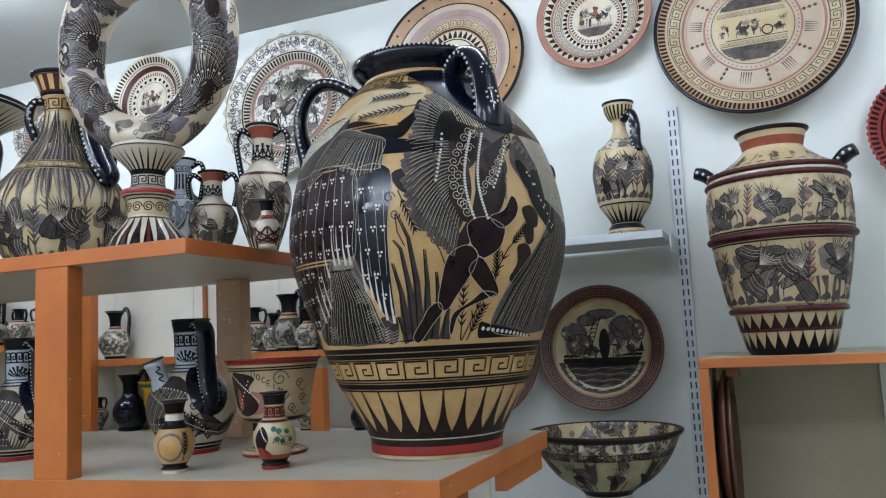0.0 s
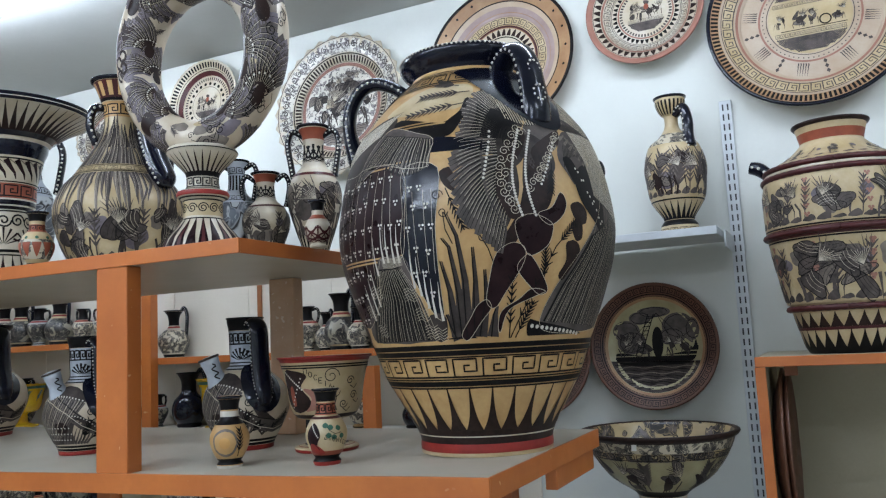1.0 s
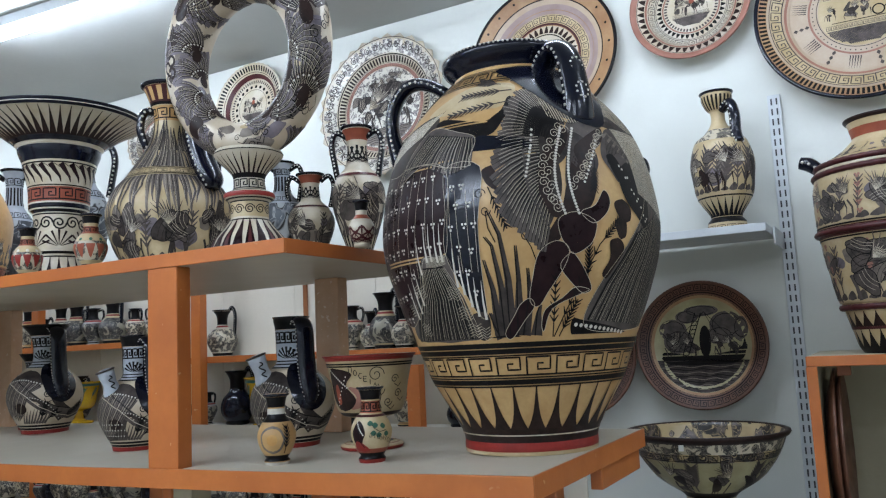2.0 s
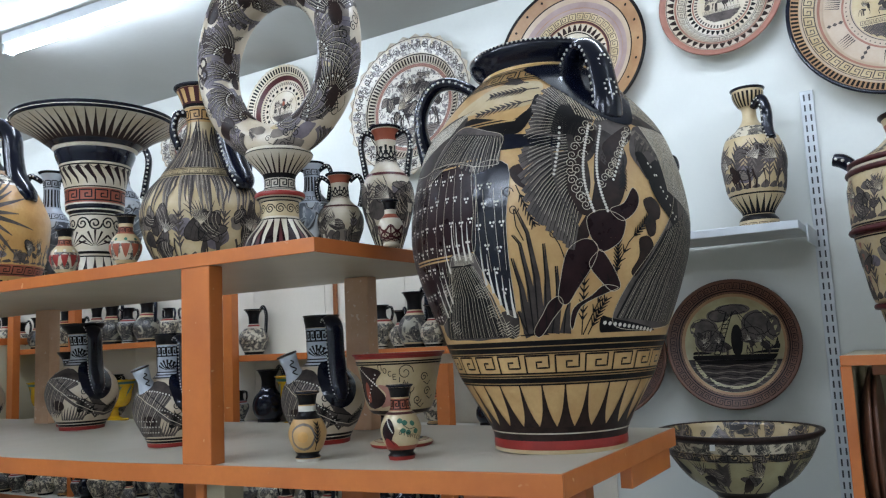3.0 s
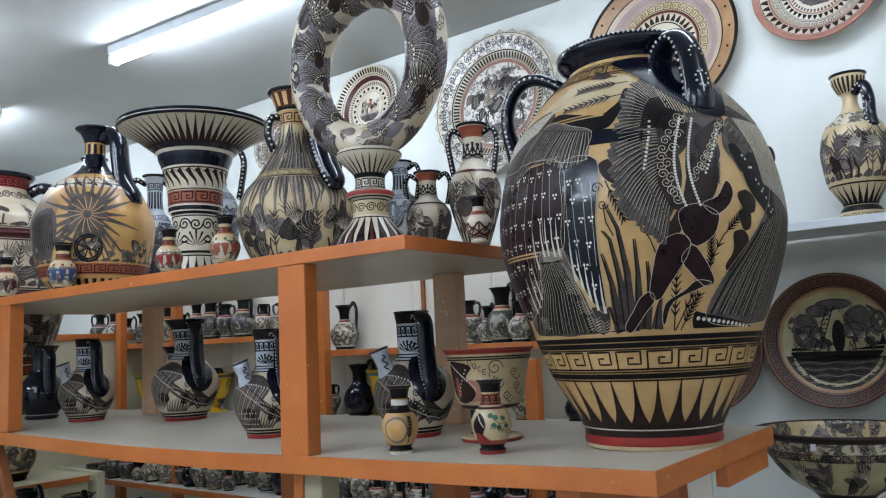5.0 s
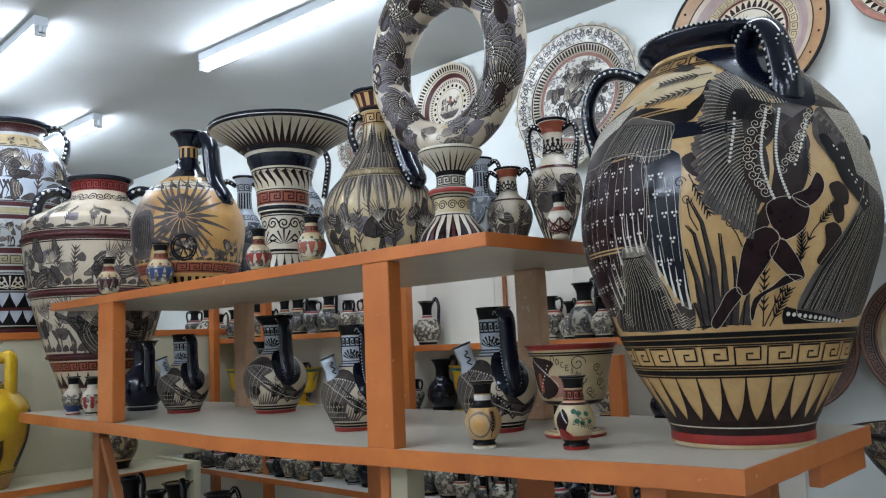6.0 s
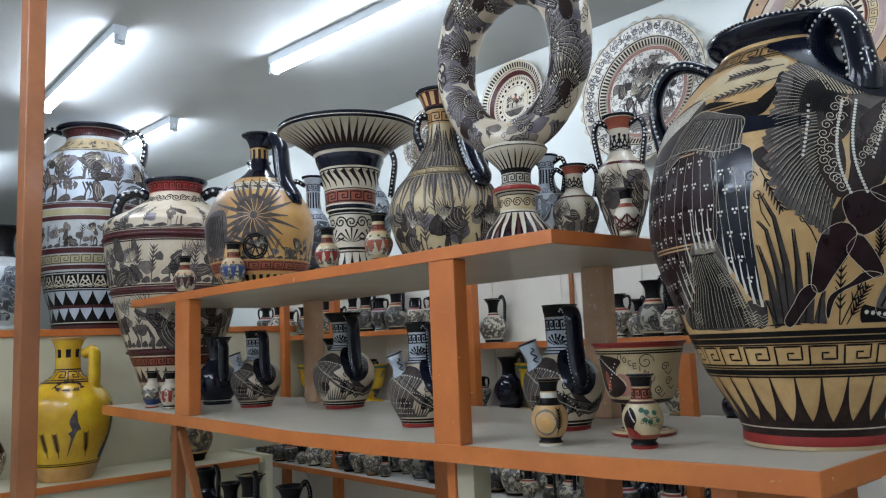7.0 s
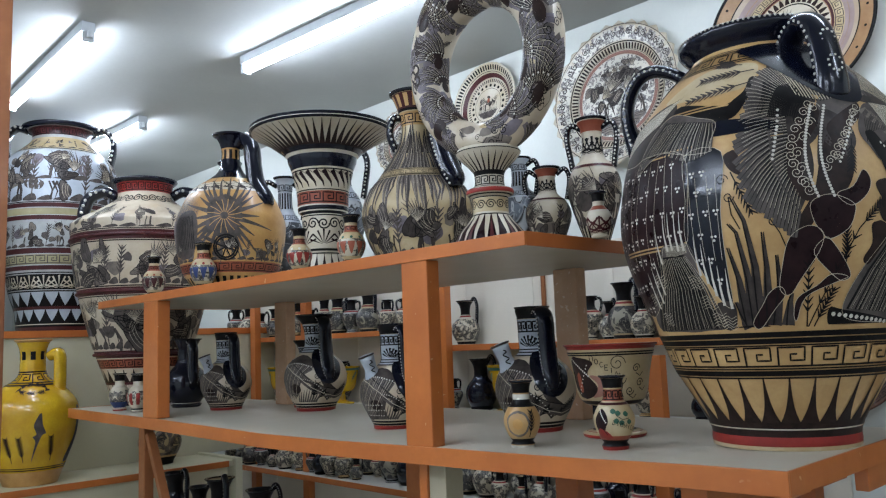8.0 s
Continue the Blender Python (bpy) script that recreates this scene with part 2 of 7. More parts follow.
class Skin:
    """A turned surface on which patterns are laid: s is the angle, v the height (vases) or the radius (plates)."""

    def __init__(self, profile, plate=False, step=0.045):
        self.plate, self.step = plate, step
        self.layers, self.rings = {}, 0
        pts = [(q[0], q[1]) for q in profile]
        key = [q[0] if plate else q[1] for q in pts]
        order = sorted(range(len(pts)), key=lambda i: key[i])
        self.k = np.array([key[i] for i in order])
        self.o = np.array([pts[i][1] if plate else pts[i][0] for i in order])

    def radius(self, v):
        return v if self.plate else float(np.interp(v, self.k, self.o))

    def place(self, s, v, lift):
        e = 0.0015
        o = float(np.interp(v, self.k, self.o))
        slope = float(np.interp(v + e, self.k, self.o) - np.interp(v - e, self.k, self.o)) / (2 * e)
        n = math.hypot(1, slope)
        if self.plate:
            r, z = v - lift * slope / n, o + lift / n
        else:
            r, z = o + lift / n, v - lift * slope / n
        return (r * math.cos(s), r * math.sin(s), z)

    def layer(self, name, mat, lift):
        return self.layers.setdefault((name, mat.name), (mat, lift, [], []))

    def strip(self, name, mat, lift, rows):
        """Rows of (v, s0, s1), joined into faces."""
        _, _, verts, faces = self.layer(name, mat, lift)
        span = max(abs(r[2] - r[1]) for r in rows)
        n = max(1, math.ceil(span / self.step))
        base = len(verts)
        for v, s0, s1 in rows:
            verts += [self.place(s0 + (s1 - s0) * k / n, v, lift) for k in range(n + 1)]
        for i in range(len(rows) - 1):
            for k in range(n):
                a = base + i * (n + 1) + k
                faces.append((a, a + 1, a + n + 2, a + n + 1))

    def ring(self, mat, v0, v1, lift=0.0005, name="painted_band"):
        self.rings = self.rings + 1
        name = (name, self.rings)
        n = max(1, math.ceil((v1 - v0) / 0.006))
        self.strip(name, mat, lift, [(v0 + (v1 - v0) * i / n, 0, 2 * math.pi) for i in range(n + 1)])

    def stroke(self, mat, points, width, lift=0.0009, name="line_drawing", taper=False):
        """A brush line through (s, v) points, width in metres."""
        _, _, verts, faces = self.layer(name, mat, lift)
        fine = []
        for (s0, v0), (s1, v1) in zip(points, points[1:]):
            r = self.radius((v0 + v1) / 2)
            n = max(1, math.ceil(max(abs(s1 - s0) / self.step, abs(v1 - v0) / 0.008)))
            fine += [(s0 + (s1 - s0) * k / n, v0 + (v1 - v0) * k / n) for k in range(n)]
        fine.append(points[-1])
        base, m = len(verts), len(fine)
        for i, (s, v) in enumerate(fine):
            r = max(self.radius(v), 1e-4)
            (sa, va), (sb, vb) = fine[max(i - 1, 0)], fine[min(i + 1, m - 1)]
            dx, dy = (sb - sa) * r, vb - va
            d = math.hypot(dx, dy) or 1.0
            w = width / 2 * ((1 - i / m) if taper else 1.0)
            verts += [self.place(s - dy / d * w / r, v + dx / d * w, lift), self.place(s + dy / d * w / r, v - dx / d * w, lift)]
        faces += [(base + 2 * i, base + 2 * i + 1, base + 2 * i + 3, base + 2 * i + 2) for i in range(m - 1)]

    def fill(self, mat, poly, lift=0.0007, name="painted_shape", dv=0.004, soft=True):
        """A filled outline in (s, v)."""
        if soft:
            poly = rounded(poly)
            dv = min(dv, 0.0025)
        vs = [v for _, v in poly]
        lo, hi = min(vs), max(vs)
        n = max(2, math.ceil((hi - lo) / dv))
        rows = []
        for i in range(n + 1):
            v = lo + (hi - lo) * (i + (0.02 if i == 0 else -0.02 if i == n else 0)) / n
            xs = []
            for (s0, v0), (s1, v1) in zip(poly, poly[1:] + poly[:1]):
                if (v0 <= v) != (v1 <= v):
                    xs.append(s0 + (s1 - s0) * (v - v0) / (v1 - v0))
            rows.append((v, sorted(xs)))
        for (va, xa), (vb, xb) in zip(rows, rows[1:]):
            if len(xa) == len(xb):
                for j in range(0, len(xa) - 1, 2):
                    self.strip(name, mat, lift, [(va, xa[j], xa[j + 1]), (vb, xb[j], xb[j + 1])])

    def dot(self, mat, s, v, size, lift=0.0013, name="dot_frieze", sides=7):
        _, _, verts, faces = self.layer(name, mat, lift)
        r = max(self.radius(v), 1e-4)
        base = len(verts)
        verts += [self.place(s + size * math.cos(2 * math.pi * k / sides) / r, v + size * math.sin(2 * math.pi * k / sides), lift) for k in range(sides)]
        faces.append(tuple(range(base, base + sides)))

    def tongues(self, mat, v0, v1, n, fat=0.8, lift=0.0008, point=True, name="tongue_frieze", power=0.6):
        """A row of tongues, wide at v0 and pointed at v1."""
        w = math.pi / n * fat
        for k in range(n):
            s = 2 * math.pi * k / n
            rows = []
            for i in range(7):
                t = i / 6
                q = w * ((1 - t) ** power if point else 1.0)
                rows.append((v0 + (v1 - v0) * t, s - q, s + q))
            self.strip(name, mat, lift, rows)

    def key(self, mat, v0, v1, n, lift=0.0009, weight=0.13, name="key_frieze", span=None):
        """A running Greek key."""
        h = v1 - v0
        s0, s1 = span or (0, 2 * math.pi)
        w = (s1 - s0) / n
        cell = [(0, 0), (0, 1), (0.78, 1), (0.78, 0.3), (0.36, 0.3), (0.36, 0.64), (0.56, 0.64)]
        for k in range(n):
            s = s0 + k * w
            self.stroke(mat, [(s + x * w, v0 + y * h) for x, y in cell], h * weight, lift, name)
            self.stroke(mat, [(s, v0), (s + w, v0)], h * weight, lift, name)

    def spiral(self, mat, s, v, size, turns=1.6, width=0.002, lift=0.0009, flip=1, start=0.0, name="scroll_frieze"):
        r = max(self.radius(v), 1e-4)
        pts = []
        for i in range(int(turns * 12) + 1):
            a = start + flip * 2 * math.pi * i / 12
            q = size * (1 - 0.85 * i / (turns * 12))
            pts.append((s + q * math.cos(a) / r, v + q * math.sin(a)))
        self.stroke(mat, pts, width, lift, name)

    def sprig(self, mat, s, v, s2, v2, leaves=5, size=0.01, lift=0.0009, name="sprig_drawing"):
        """A stem with paired leaves."""
        r = max(self.radius((v + v2) / 2), 1e-4)
        self.stroke(mat, [(s, v), (s2, v2)], size * 0.16, lift, name)
        dx, dy = (s2 - s) * r, v2 - v
        d = math.hypot(dx, dy)
        dx, dy = dx / d, dy / d
        for i in range(leaves):
            t = 0.25 + 0.75 * i / leaves
            for q in (-1, 1):
                ax, ay = dx * 0.8 - q * dy * 0.6, dy * 0.8 + q * dx * 0.6
                ps, pv = s + (s2 - s) * t, v + (v2 - v) * t
                self.stroke(mat, [(ps, pv), (ps + ax * size * 0.45 / r, pv + ay * size * 0.45), (ps + ax * size / r, pv + ay * size)], size * 0.3, lift, name, taper=True)

    def fan(self, mat, s, v, size, n=7, spread=2.6, turn=math.pi / 2, width=0.2, lift=0.0009, name="palmette_frieze"):
        """A palmette: petals spread from one point."""
        r = max(self.radius(v), 1e-4)
        for i in range(n):
            a = turn + spread * (i / (n - 1) - 0.5)
            pts = [(s + size * t * math.cos(a) / r, v + size * t * math.sin(a)) for t in (1.0, 0.7, 0.4, 0.1)]
            self.stroke(mat, pts, size * width, lift, name, taper=True)

    def blot(self, mat, s, v, size, flip=1, lift=0.0008, name="blot_drawing"):
        """A plain brushed form: a pale wash with darker lobes, plumes and hatching, never twice the same."""
        r = max(self.radius(v), 1e-4)
        rng = random.Random(int(1000 * s) * 31 + int(10000 * v) * 7 + int(10000 * size))

        def at(x, y):
            return (s + flip * x * size / r, v + y * size)

        # overlapping lobes along a bent spine, each with a dark contour and scratched curves
        lean, wide = rng.uniform(-0.5, 0.5), rng.uniform(0.15, 0.26)
        for i in range(rng.randrange(3, 6)):
            t = rng.uniform(-0.34, 0.36)
            x, y, a = lean * t + rng.uniform(-0.22, 0.22), t, rng.uniform(0, 3)
            u, w = wide * rng.uniform(0.7, 1.3), wide * rng.uniform(0.35, 0.7)
            lobe = []
            for c in np.linspace(0, 2 * math.pi, 12, endpoint=False):
                g = 1 + 0.16 * math.sin(3 * c + i)
                lobe.append(at(x + g * (u * math.cos(c) * math.cos(a) - w * math.sin(c) * math.sin(a)), y + g * (u * math.cos(c) * math.sin(a) + w * math.sin(c) * math.cos(a))))
            up = lift + 0.00012 * i
            self.fill((ink_soft, ink_mid, mat, ink_grey, mat)[i], lobe, up, "wash_drawing", dv=size * 0.05)
            edge = rounded(lobe)
            self.stroke(ink_black, edge + edge[:1], size * 0.014, up + 0.0003, "contour_drawing")
            for q in (-0.4, 0.1, 0.5):
                line = [at(x + u * 0.7 * g * math.cos(a) - w * (q + 0.3 * g * g) * math.sin(a), y + u * 0.7 * g * math.sin(a) + w * (q + 0.3 * g * g) * math.cos(a)) for g in (-1, -0.5, 0, 0.5, 1)]
                self.stroke(clay_pale if i > 2 else ink_black, line, size * 0.006, up + 0.0004, "incised_line")
        for i in range(rng.randrange(3, 6)):
            x, k = rng.uniform(-0.3, 0.3), rng.uniform(-0.16, 0.16)
            self.stroke(mat, [at(x, -0.1), at(x + k * 0.7, rng.uniform(-0.34, -0.28)), at(x + k * rng.uniform(0.2, 1.2), -0.5)], size * rng.uniform(0.03, 0.07), lift + 0.0003, name, taper=i % 2 == 0)
        x, y, turn = rng.uniform(-0.3, 0.3), rng.uniform(0.0, 0.15), rng.uniform(0.4, 2.7)
        for i in range(11):
            a = turn + 0.14 * (i - 5)
            d = rng.uniform(0.3, 0.5)
            pts = [at(x, y), at(x + d * 0.6 * math.cos(a + 0.1), y + d * 0.6 * math.sin(a + 0.1)), at(x + d * math.cos(a), y + d * math.sin(a))]
            self.stroke(mat if i % 2 else ink_mid, pts, size * 0.05, lift + 0.0007, name, taper=True)
            self.stroke(clay_pale, pts[:2], size * 0.007, lift + 0.001, "incised_line")

    def word(self, mat, s, v, text, size, slope=0.0, lift=0.0012):
        """Brushed Greek capitals."""
        r = max(self.radius(v), 1e-4)
        for i, ch in enumerate(text):
            for line in LETTERS.get(ch, ()):
                self.stroke(mat, [(s + (i * 0.95 + x * 0.65) * size / r, v + (y + slope * i) * size) for x, y in line], size * 0.15, lift, "brushed_letter")

    def finish(self, parent):
        for (name, _), (mat, _, verts, faces) in self.layers.items():
            if isinstance(name, tuple):
                raw(name[0], verts, faces, mat, parent)
            else:
                raw(name, verts, faces, mat, parent)["kind"] = "stuff"


class RingSkin(Skin):
    """The surface of an upright hollow ring: s runs along the ring, v across the tube, 0 on the face."""

    def __init__(self, turn, R, stretch, centre, r, flat, step=0.05):
        self.turn, self.R, self.stretch, self.centre, self.r, self.flat = turn, R, stretch, centre, r, flat
        self.plate, self.step, self.layers, self.rings = False, step, {}, 0

    def radius(self, v):
        return self.R

    def place(self, s, v, lift):
        b = v / self.r - math.pi / 2
        r = self.r + 0.008 * math.sin(s) + lift
        q = self.R + r * math.cos(b)
        return self.turn @ Vector((q * math.cos(s), r * self.flat * math.sin(b), self.centre + q * math.sin(s) * self.stretch))


class FlatSkin(Skin):
    """The well of a plate in plain x and y."""

    def radius(self, v):
        return 1.0

    def place(self, s, v, lift):
        return (s, v, float(np.interp(math.hypot(s, v), self.k, self.o)) + lift)


def beads(points, size, mat, parent, name="beading"):
    """A row of white slip beads, each slightly proud."""
    bm = bmesh.new()
    for p in points:
        bmesh.ops.create_icosphere(bm, subdivisions=1, radius=size, matrix=Matrix.Translation(p))
    return tagged(part(name, bm, mat, parent, smooth=True), kind="stuff")


def pot_body(profile, parent, mat, segs=72, name="body", wall=0.006, n=6):
    """The clay wall of a vessel, with its lip and inside. Returns the outer curve."""
    outer = [(q[0], q[1]) for q in spline([(r, z, 0) for r, z in profile], n)]
    lip_r, lip_z = outer[-1]
    inner = [(max(r - wall, 0.004), z) for r, z in outer[::-3] if z > outer[0][1] + wall * 2]
    inner = [(lip_r - wall * 0.3, lip_z + wall * 0.3), (lip_r - wall, lip_z)] + inner[1:] + [(0.001, outer[0][1] + wall * 2)]
    full = [(0.001, outer[0][1])] + outer + inner
    v, f = lathe(full, segs)
    raw(name, v, f, mat, parent, smooth=True)
    return outer


def handle(points, radii, parent, mat, angle=0.0, flat=1.0, dots=None, dot_size=0.0016, name="handle", sides=10):
    """A handle in the plane at that angle; points are (out, height). dots: material of a bead row down its face."""
    curve = spline([(x, 0, z) for x, z in points], 6)
    rad = [q[0] for q in spline([(r, 0, 0) for r in radii], 6)]
    v, f = hose(curve, rad, sides, flat)
    turn = Matrix.Rotation(angle, 4, "Z")
    ob = raw(name, [turn @ Vector(p) for p in v], f, mat, parent, smooth=True)
    if dots:
        row, rest = [], 0.0
        for i in range(1, len(curve)):
            a, b = curve[i - 1], curve[i]
            d = (b - a)
            rest += d.length
            if rest > dot_size * 3.1:
                rest = 0.0
                for q in (-1, 1):
                    row.append(turn @ (b + Vector((0, q * rad[i] * flat * 0.97, 0))))
        beads(row, dot_size, dots, ob)
    return ob


# ---- the room ----
CEIL, FLOOR, WALL_Y = 1.207, -1.25, 1.12
UP = 0.352


def room():
    tagged(part("floor", block(-7.2, 2.6, -2.6, WALL_Y + 0.1, FLOOR - 0.1, FLOOR), floor_tile), "beige tiled shop floor", "floor", kind="structure")
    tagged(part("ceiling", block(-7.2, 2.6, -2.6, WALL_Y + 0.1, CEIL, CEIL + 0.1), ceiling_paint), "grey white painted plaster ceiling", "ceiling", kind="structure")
    tagged(part("wall_north", block(-7.2, 2.6, WALL_Y, WALL_Y + 0.1, FLOOR, CEIL - 0.002), plaster), "white plastered wall hung with plates", "wall", kind="structure")
    tagged(part("wall_south", block(-7.2, 2.6, -2.7, -2.6, FLOOR, CEIL - 0.002), plaster), "white plastered wall", "wall", kind="structure")
    tagged(part("wall_east", block(2.6, 2.7, -2.6, WALL_Y, FLOOR, CEIL - 0.002), plaster), "white plastered wall", "wall", kind="structure")
    tagged(part("wall_west", block(-7.3, -7.2, -2.6, WALL_Y, FLOOR, CEIL - 0.002), plaster), "white plastered wall", "wall", kind="structure")


room()


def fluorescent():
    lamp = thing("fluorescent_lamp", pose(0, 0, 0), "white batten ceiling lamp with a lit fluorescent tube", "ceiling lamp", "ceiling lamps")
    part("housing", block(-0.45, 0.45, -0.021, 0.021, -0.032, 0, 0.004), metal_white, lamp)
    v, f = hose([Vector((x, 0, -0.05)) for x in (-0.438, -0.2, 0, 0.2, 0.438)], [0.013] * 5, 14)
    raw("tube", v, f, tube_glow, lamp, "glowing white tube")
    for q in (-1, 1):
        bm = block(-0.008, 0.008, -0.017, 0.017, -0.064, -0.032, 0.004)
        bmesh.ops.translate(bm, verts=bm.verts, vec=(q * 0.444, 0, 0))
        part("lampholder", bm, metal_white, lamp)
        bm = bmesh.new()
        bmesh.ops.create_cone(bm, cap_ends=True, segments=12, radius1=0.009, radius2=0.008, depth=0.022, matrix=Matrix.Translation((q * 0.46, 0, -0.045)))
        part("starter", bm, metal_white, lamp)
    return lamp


lamp = fluorescent()
# First three tubes are the visible ones; the other ten are unseen, added to brighten.
LAMPS_AND_FILL = [(-1.53, 0.435, 4), (-2.45, -0.11, -2), (-3.31, 0.4, 2), (-4.4, -0.1, 0), (-0.05, 0.42, 0), (-1.0, -0.75, 0), (-2.4, -1.7, 0), (-0.7, -1.9, 0), (1.2, -1.7, 0), (1.25, 0.25, 0), (1.75, -0.6, 0), (-0.3, -1.4, 0), (-1.5, -1.3, 0)]
lamp.matrix_basis = pose(LAMPS_AND_FILL[0][0], LAMPS_AND_FILL[0][1], CEIL, 0, 0, LAMPS_AND_FILL[0][2])
for x, y, turn in LAMPS_AND_FILL[1:]:
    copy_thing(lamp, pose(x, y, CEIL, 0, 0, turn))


def shelf_board(name, x0, x1, y0, y1, top, thick, parent, edge=wood_orange, face=board_grey):
    """A laminate board with painted edge strips at its front and ends."""
    board = part(name, block(x0 + 0.004, x1 - 0.004, y0 + 0.006, y1, top - thick, top, 0.001), face, parent)
    part("front_edge", block(x0, x1, y0, y0 + 0.006, top - thick - 0.001, top + 0.001, 0.0012), edge, board, "orange painted edge")
    part("end_edge", block(x1 - 0.004, x1, y0 + 0.006, y1, top - thick - 0.001, top + 0.001, 0.001), edge, board, "orange painted edge")
    part("end_edge", block(x0, x0 + 0.004, y0 + 0.006, y1, top - thick - 0.001, top + 0.001, 0.001), edge, board, "orange painted edge")
    return board


def sag(x, y):
    """How far the lower board has sunk towards its front edge."""
    return -float(np.interp(x, [-2.49, -1.8, -1.24, -0.92, -0.68, -0.34, -0.15, 0.0], [0, 0.008, 0.019, 0.0175, 0.013, 0.008, 0.002, 0.0])) * (1 - y / 0.53)


def bend(ob):
    """Let a straight board part follow the sag."""
    bm = bmesh.new()
    bm.from_mesh(ob.data)
    for i in range(1, 24):
        bmesh.ops.bisect_plane(bm, geom=bm.verts[:] + bm.edges[:] + bm.faces[:], plane_co=(-2.48 + 0.1033 * i, 0, 0), plane_no=(1, 0, 0))
    for v in bm.verts:
        v.co.z += sag(v.co.x, v.co.y)
    bm.to_mesh(ob.data)
    bm.free()


def display_unit():
    u = thing("display_shelf_unit", pose(0, 0, 0), "two-tier shelf unit with grey boards and orange painted posts", "shelf unit")
    low = shelf_board("lower_board", -2.49, 0.0, 0.0, 0.53, 0.0, 0.03, u)
    for ob in [low, *low.children]:
        bend(ob)
    shelf_board("upper_board", -2.23, -0.4, 0.0, 0.53, UP, 0.022, u)
    part("bottom_board", block(-2.45, -0.03, 0.1, 0.52, -0.46, -0.441, 0.001), board_grey, u)
    z1 = UP - 0.022
    for x0, x1, y0, y1, m in ((-0.713, -0.641, 0.002, 0.034, wood_orange), (-1.882, -1.785, 0.002, 0.04, wood_orange), (-0.683, -0.619, 0.43, 0.465, wood_orange_lit), (-1.85, -1.78, 0.43, 0.465, wood_orange_lit)):
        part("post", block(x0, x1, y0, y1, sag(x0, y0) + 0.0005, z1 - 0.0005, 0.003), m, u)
    for x0, x1, y0, y1 in ((-0.712, -0.69, 0.03, 0.08), (-1.975, -1.935, 0.03, 0.06), (-0.16, -0.115, 0.36, 0.40), (-1.2, -1.13, 0.42, 0.48), (-0.70, -0.64, 0.42, 0.48)):
        part("leg", block(x0, x1, y0, y1, FLOOR, -0.0305 + sag(x0, y1), 0.003), wood_brown if x0 < -1.8 else wood_orange, u)
    part("side_panel", block(-0.6895, -0.645, 0.035, 0.08, FLOOR, -0.044, 0.002), board_olive, u, "grey green side panel")
    bm = block(-0.01, 0.01, -0.012, 0.012, -0.26, 0, 0.002)
    bmesh.ops.transform(bm, matrix=pose(-1.93, 0.045, -0.06, 0, -30, 0), verts=bm.verts)
    part("brace", bm, wood_brown, u)
    part("rail", block(-0.16, -0.12, 0.02, 0.52, -0.09, -0.0308, 0.002), wood_orange, u)
    part("rail", block(-0.03, -0.01, 0.3, 0.52, -0.07, -0.0308, 0.002), wood_orange, u)
    return u


display_unit()


def to_camera(x, y, dx=0.0):
    """The turn that brings a vase's front towards the aisle where one stands to look."""
    return math.degrees(math.atan2(-0.965 - y, 0.415 - x)) + dx


def vase_at(name, x, y, z, label, category, group="", dx=0.0):
    return thing(name, pose(x, y, z, 0, 0, to_camera(x, y, dx)), label, category, group)


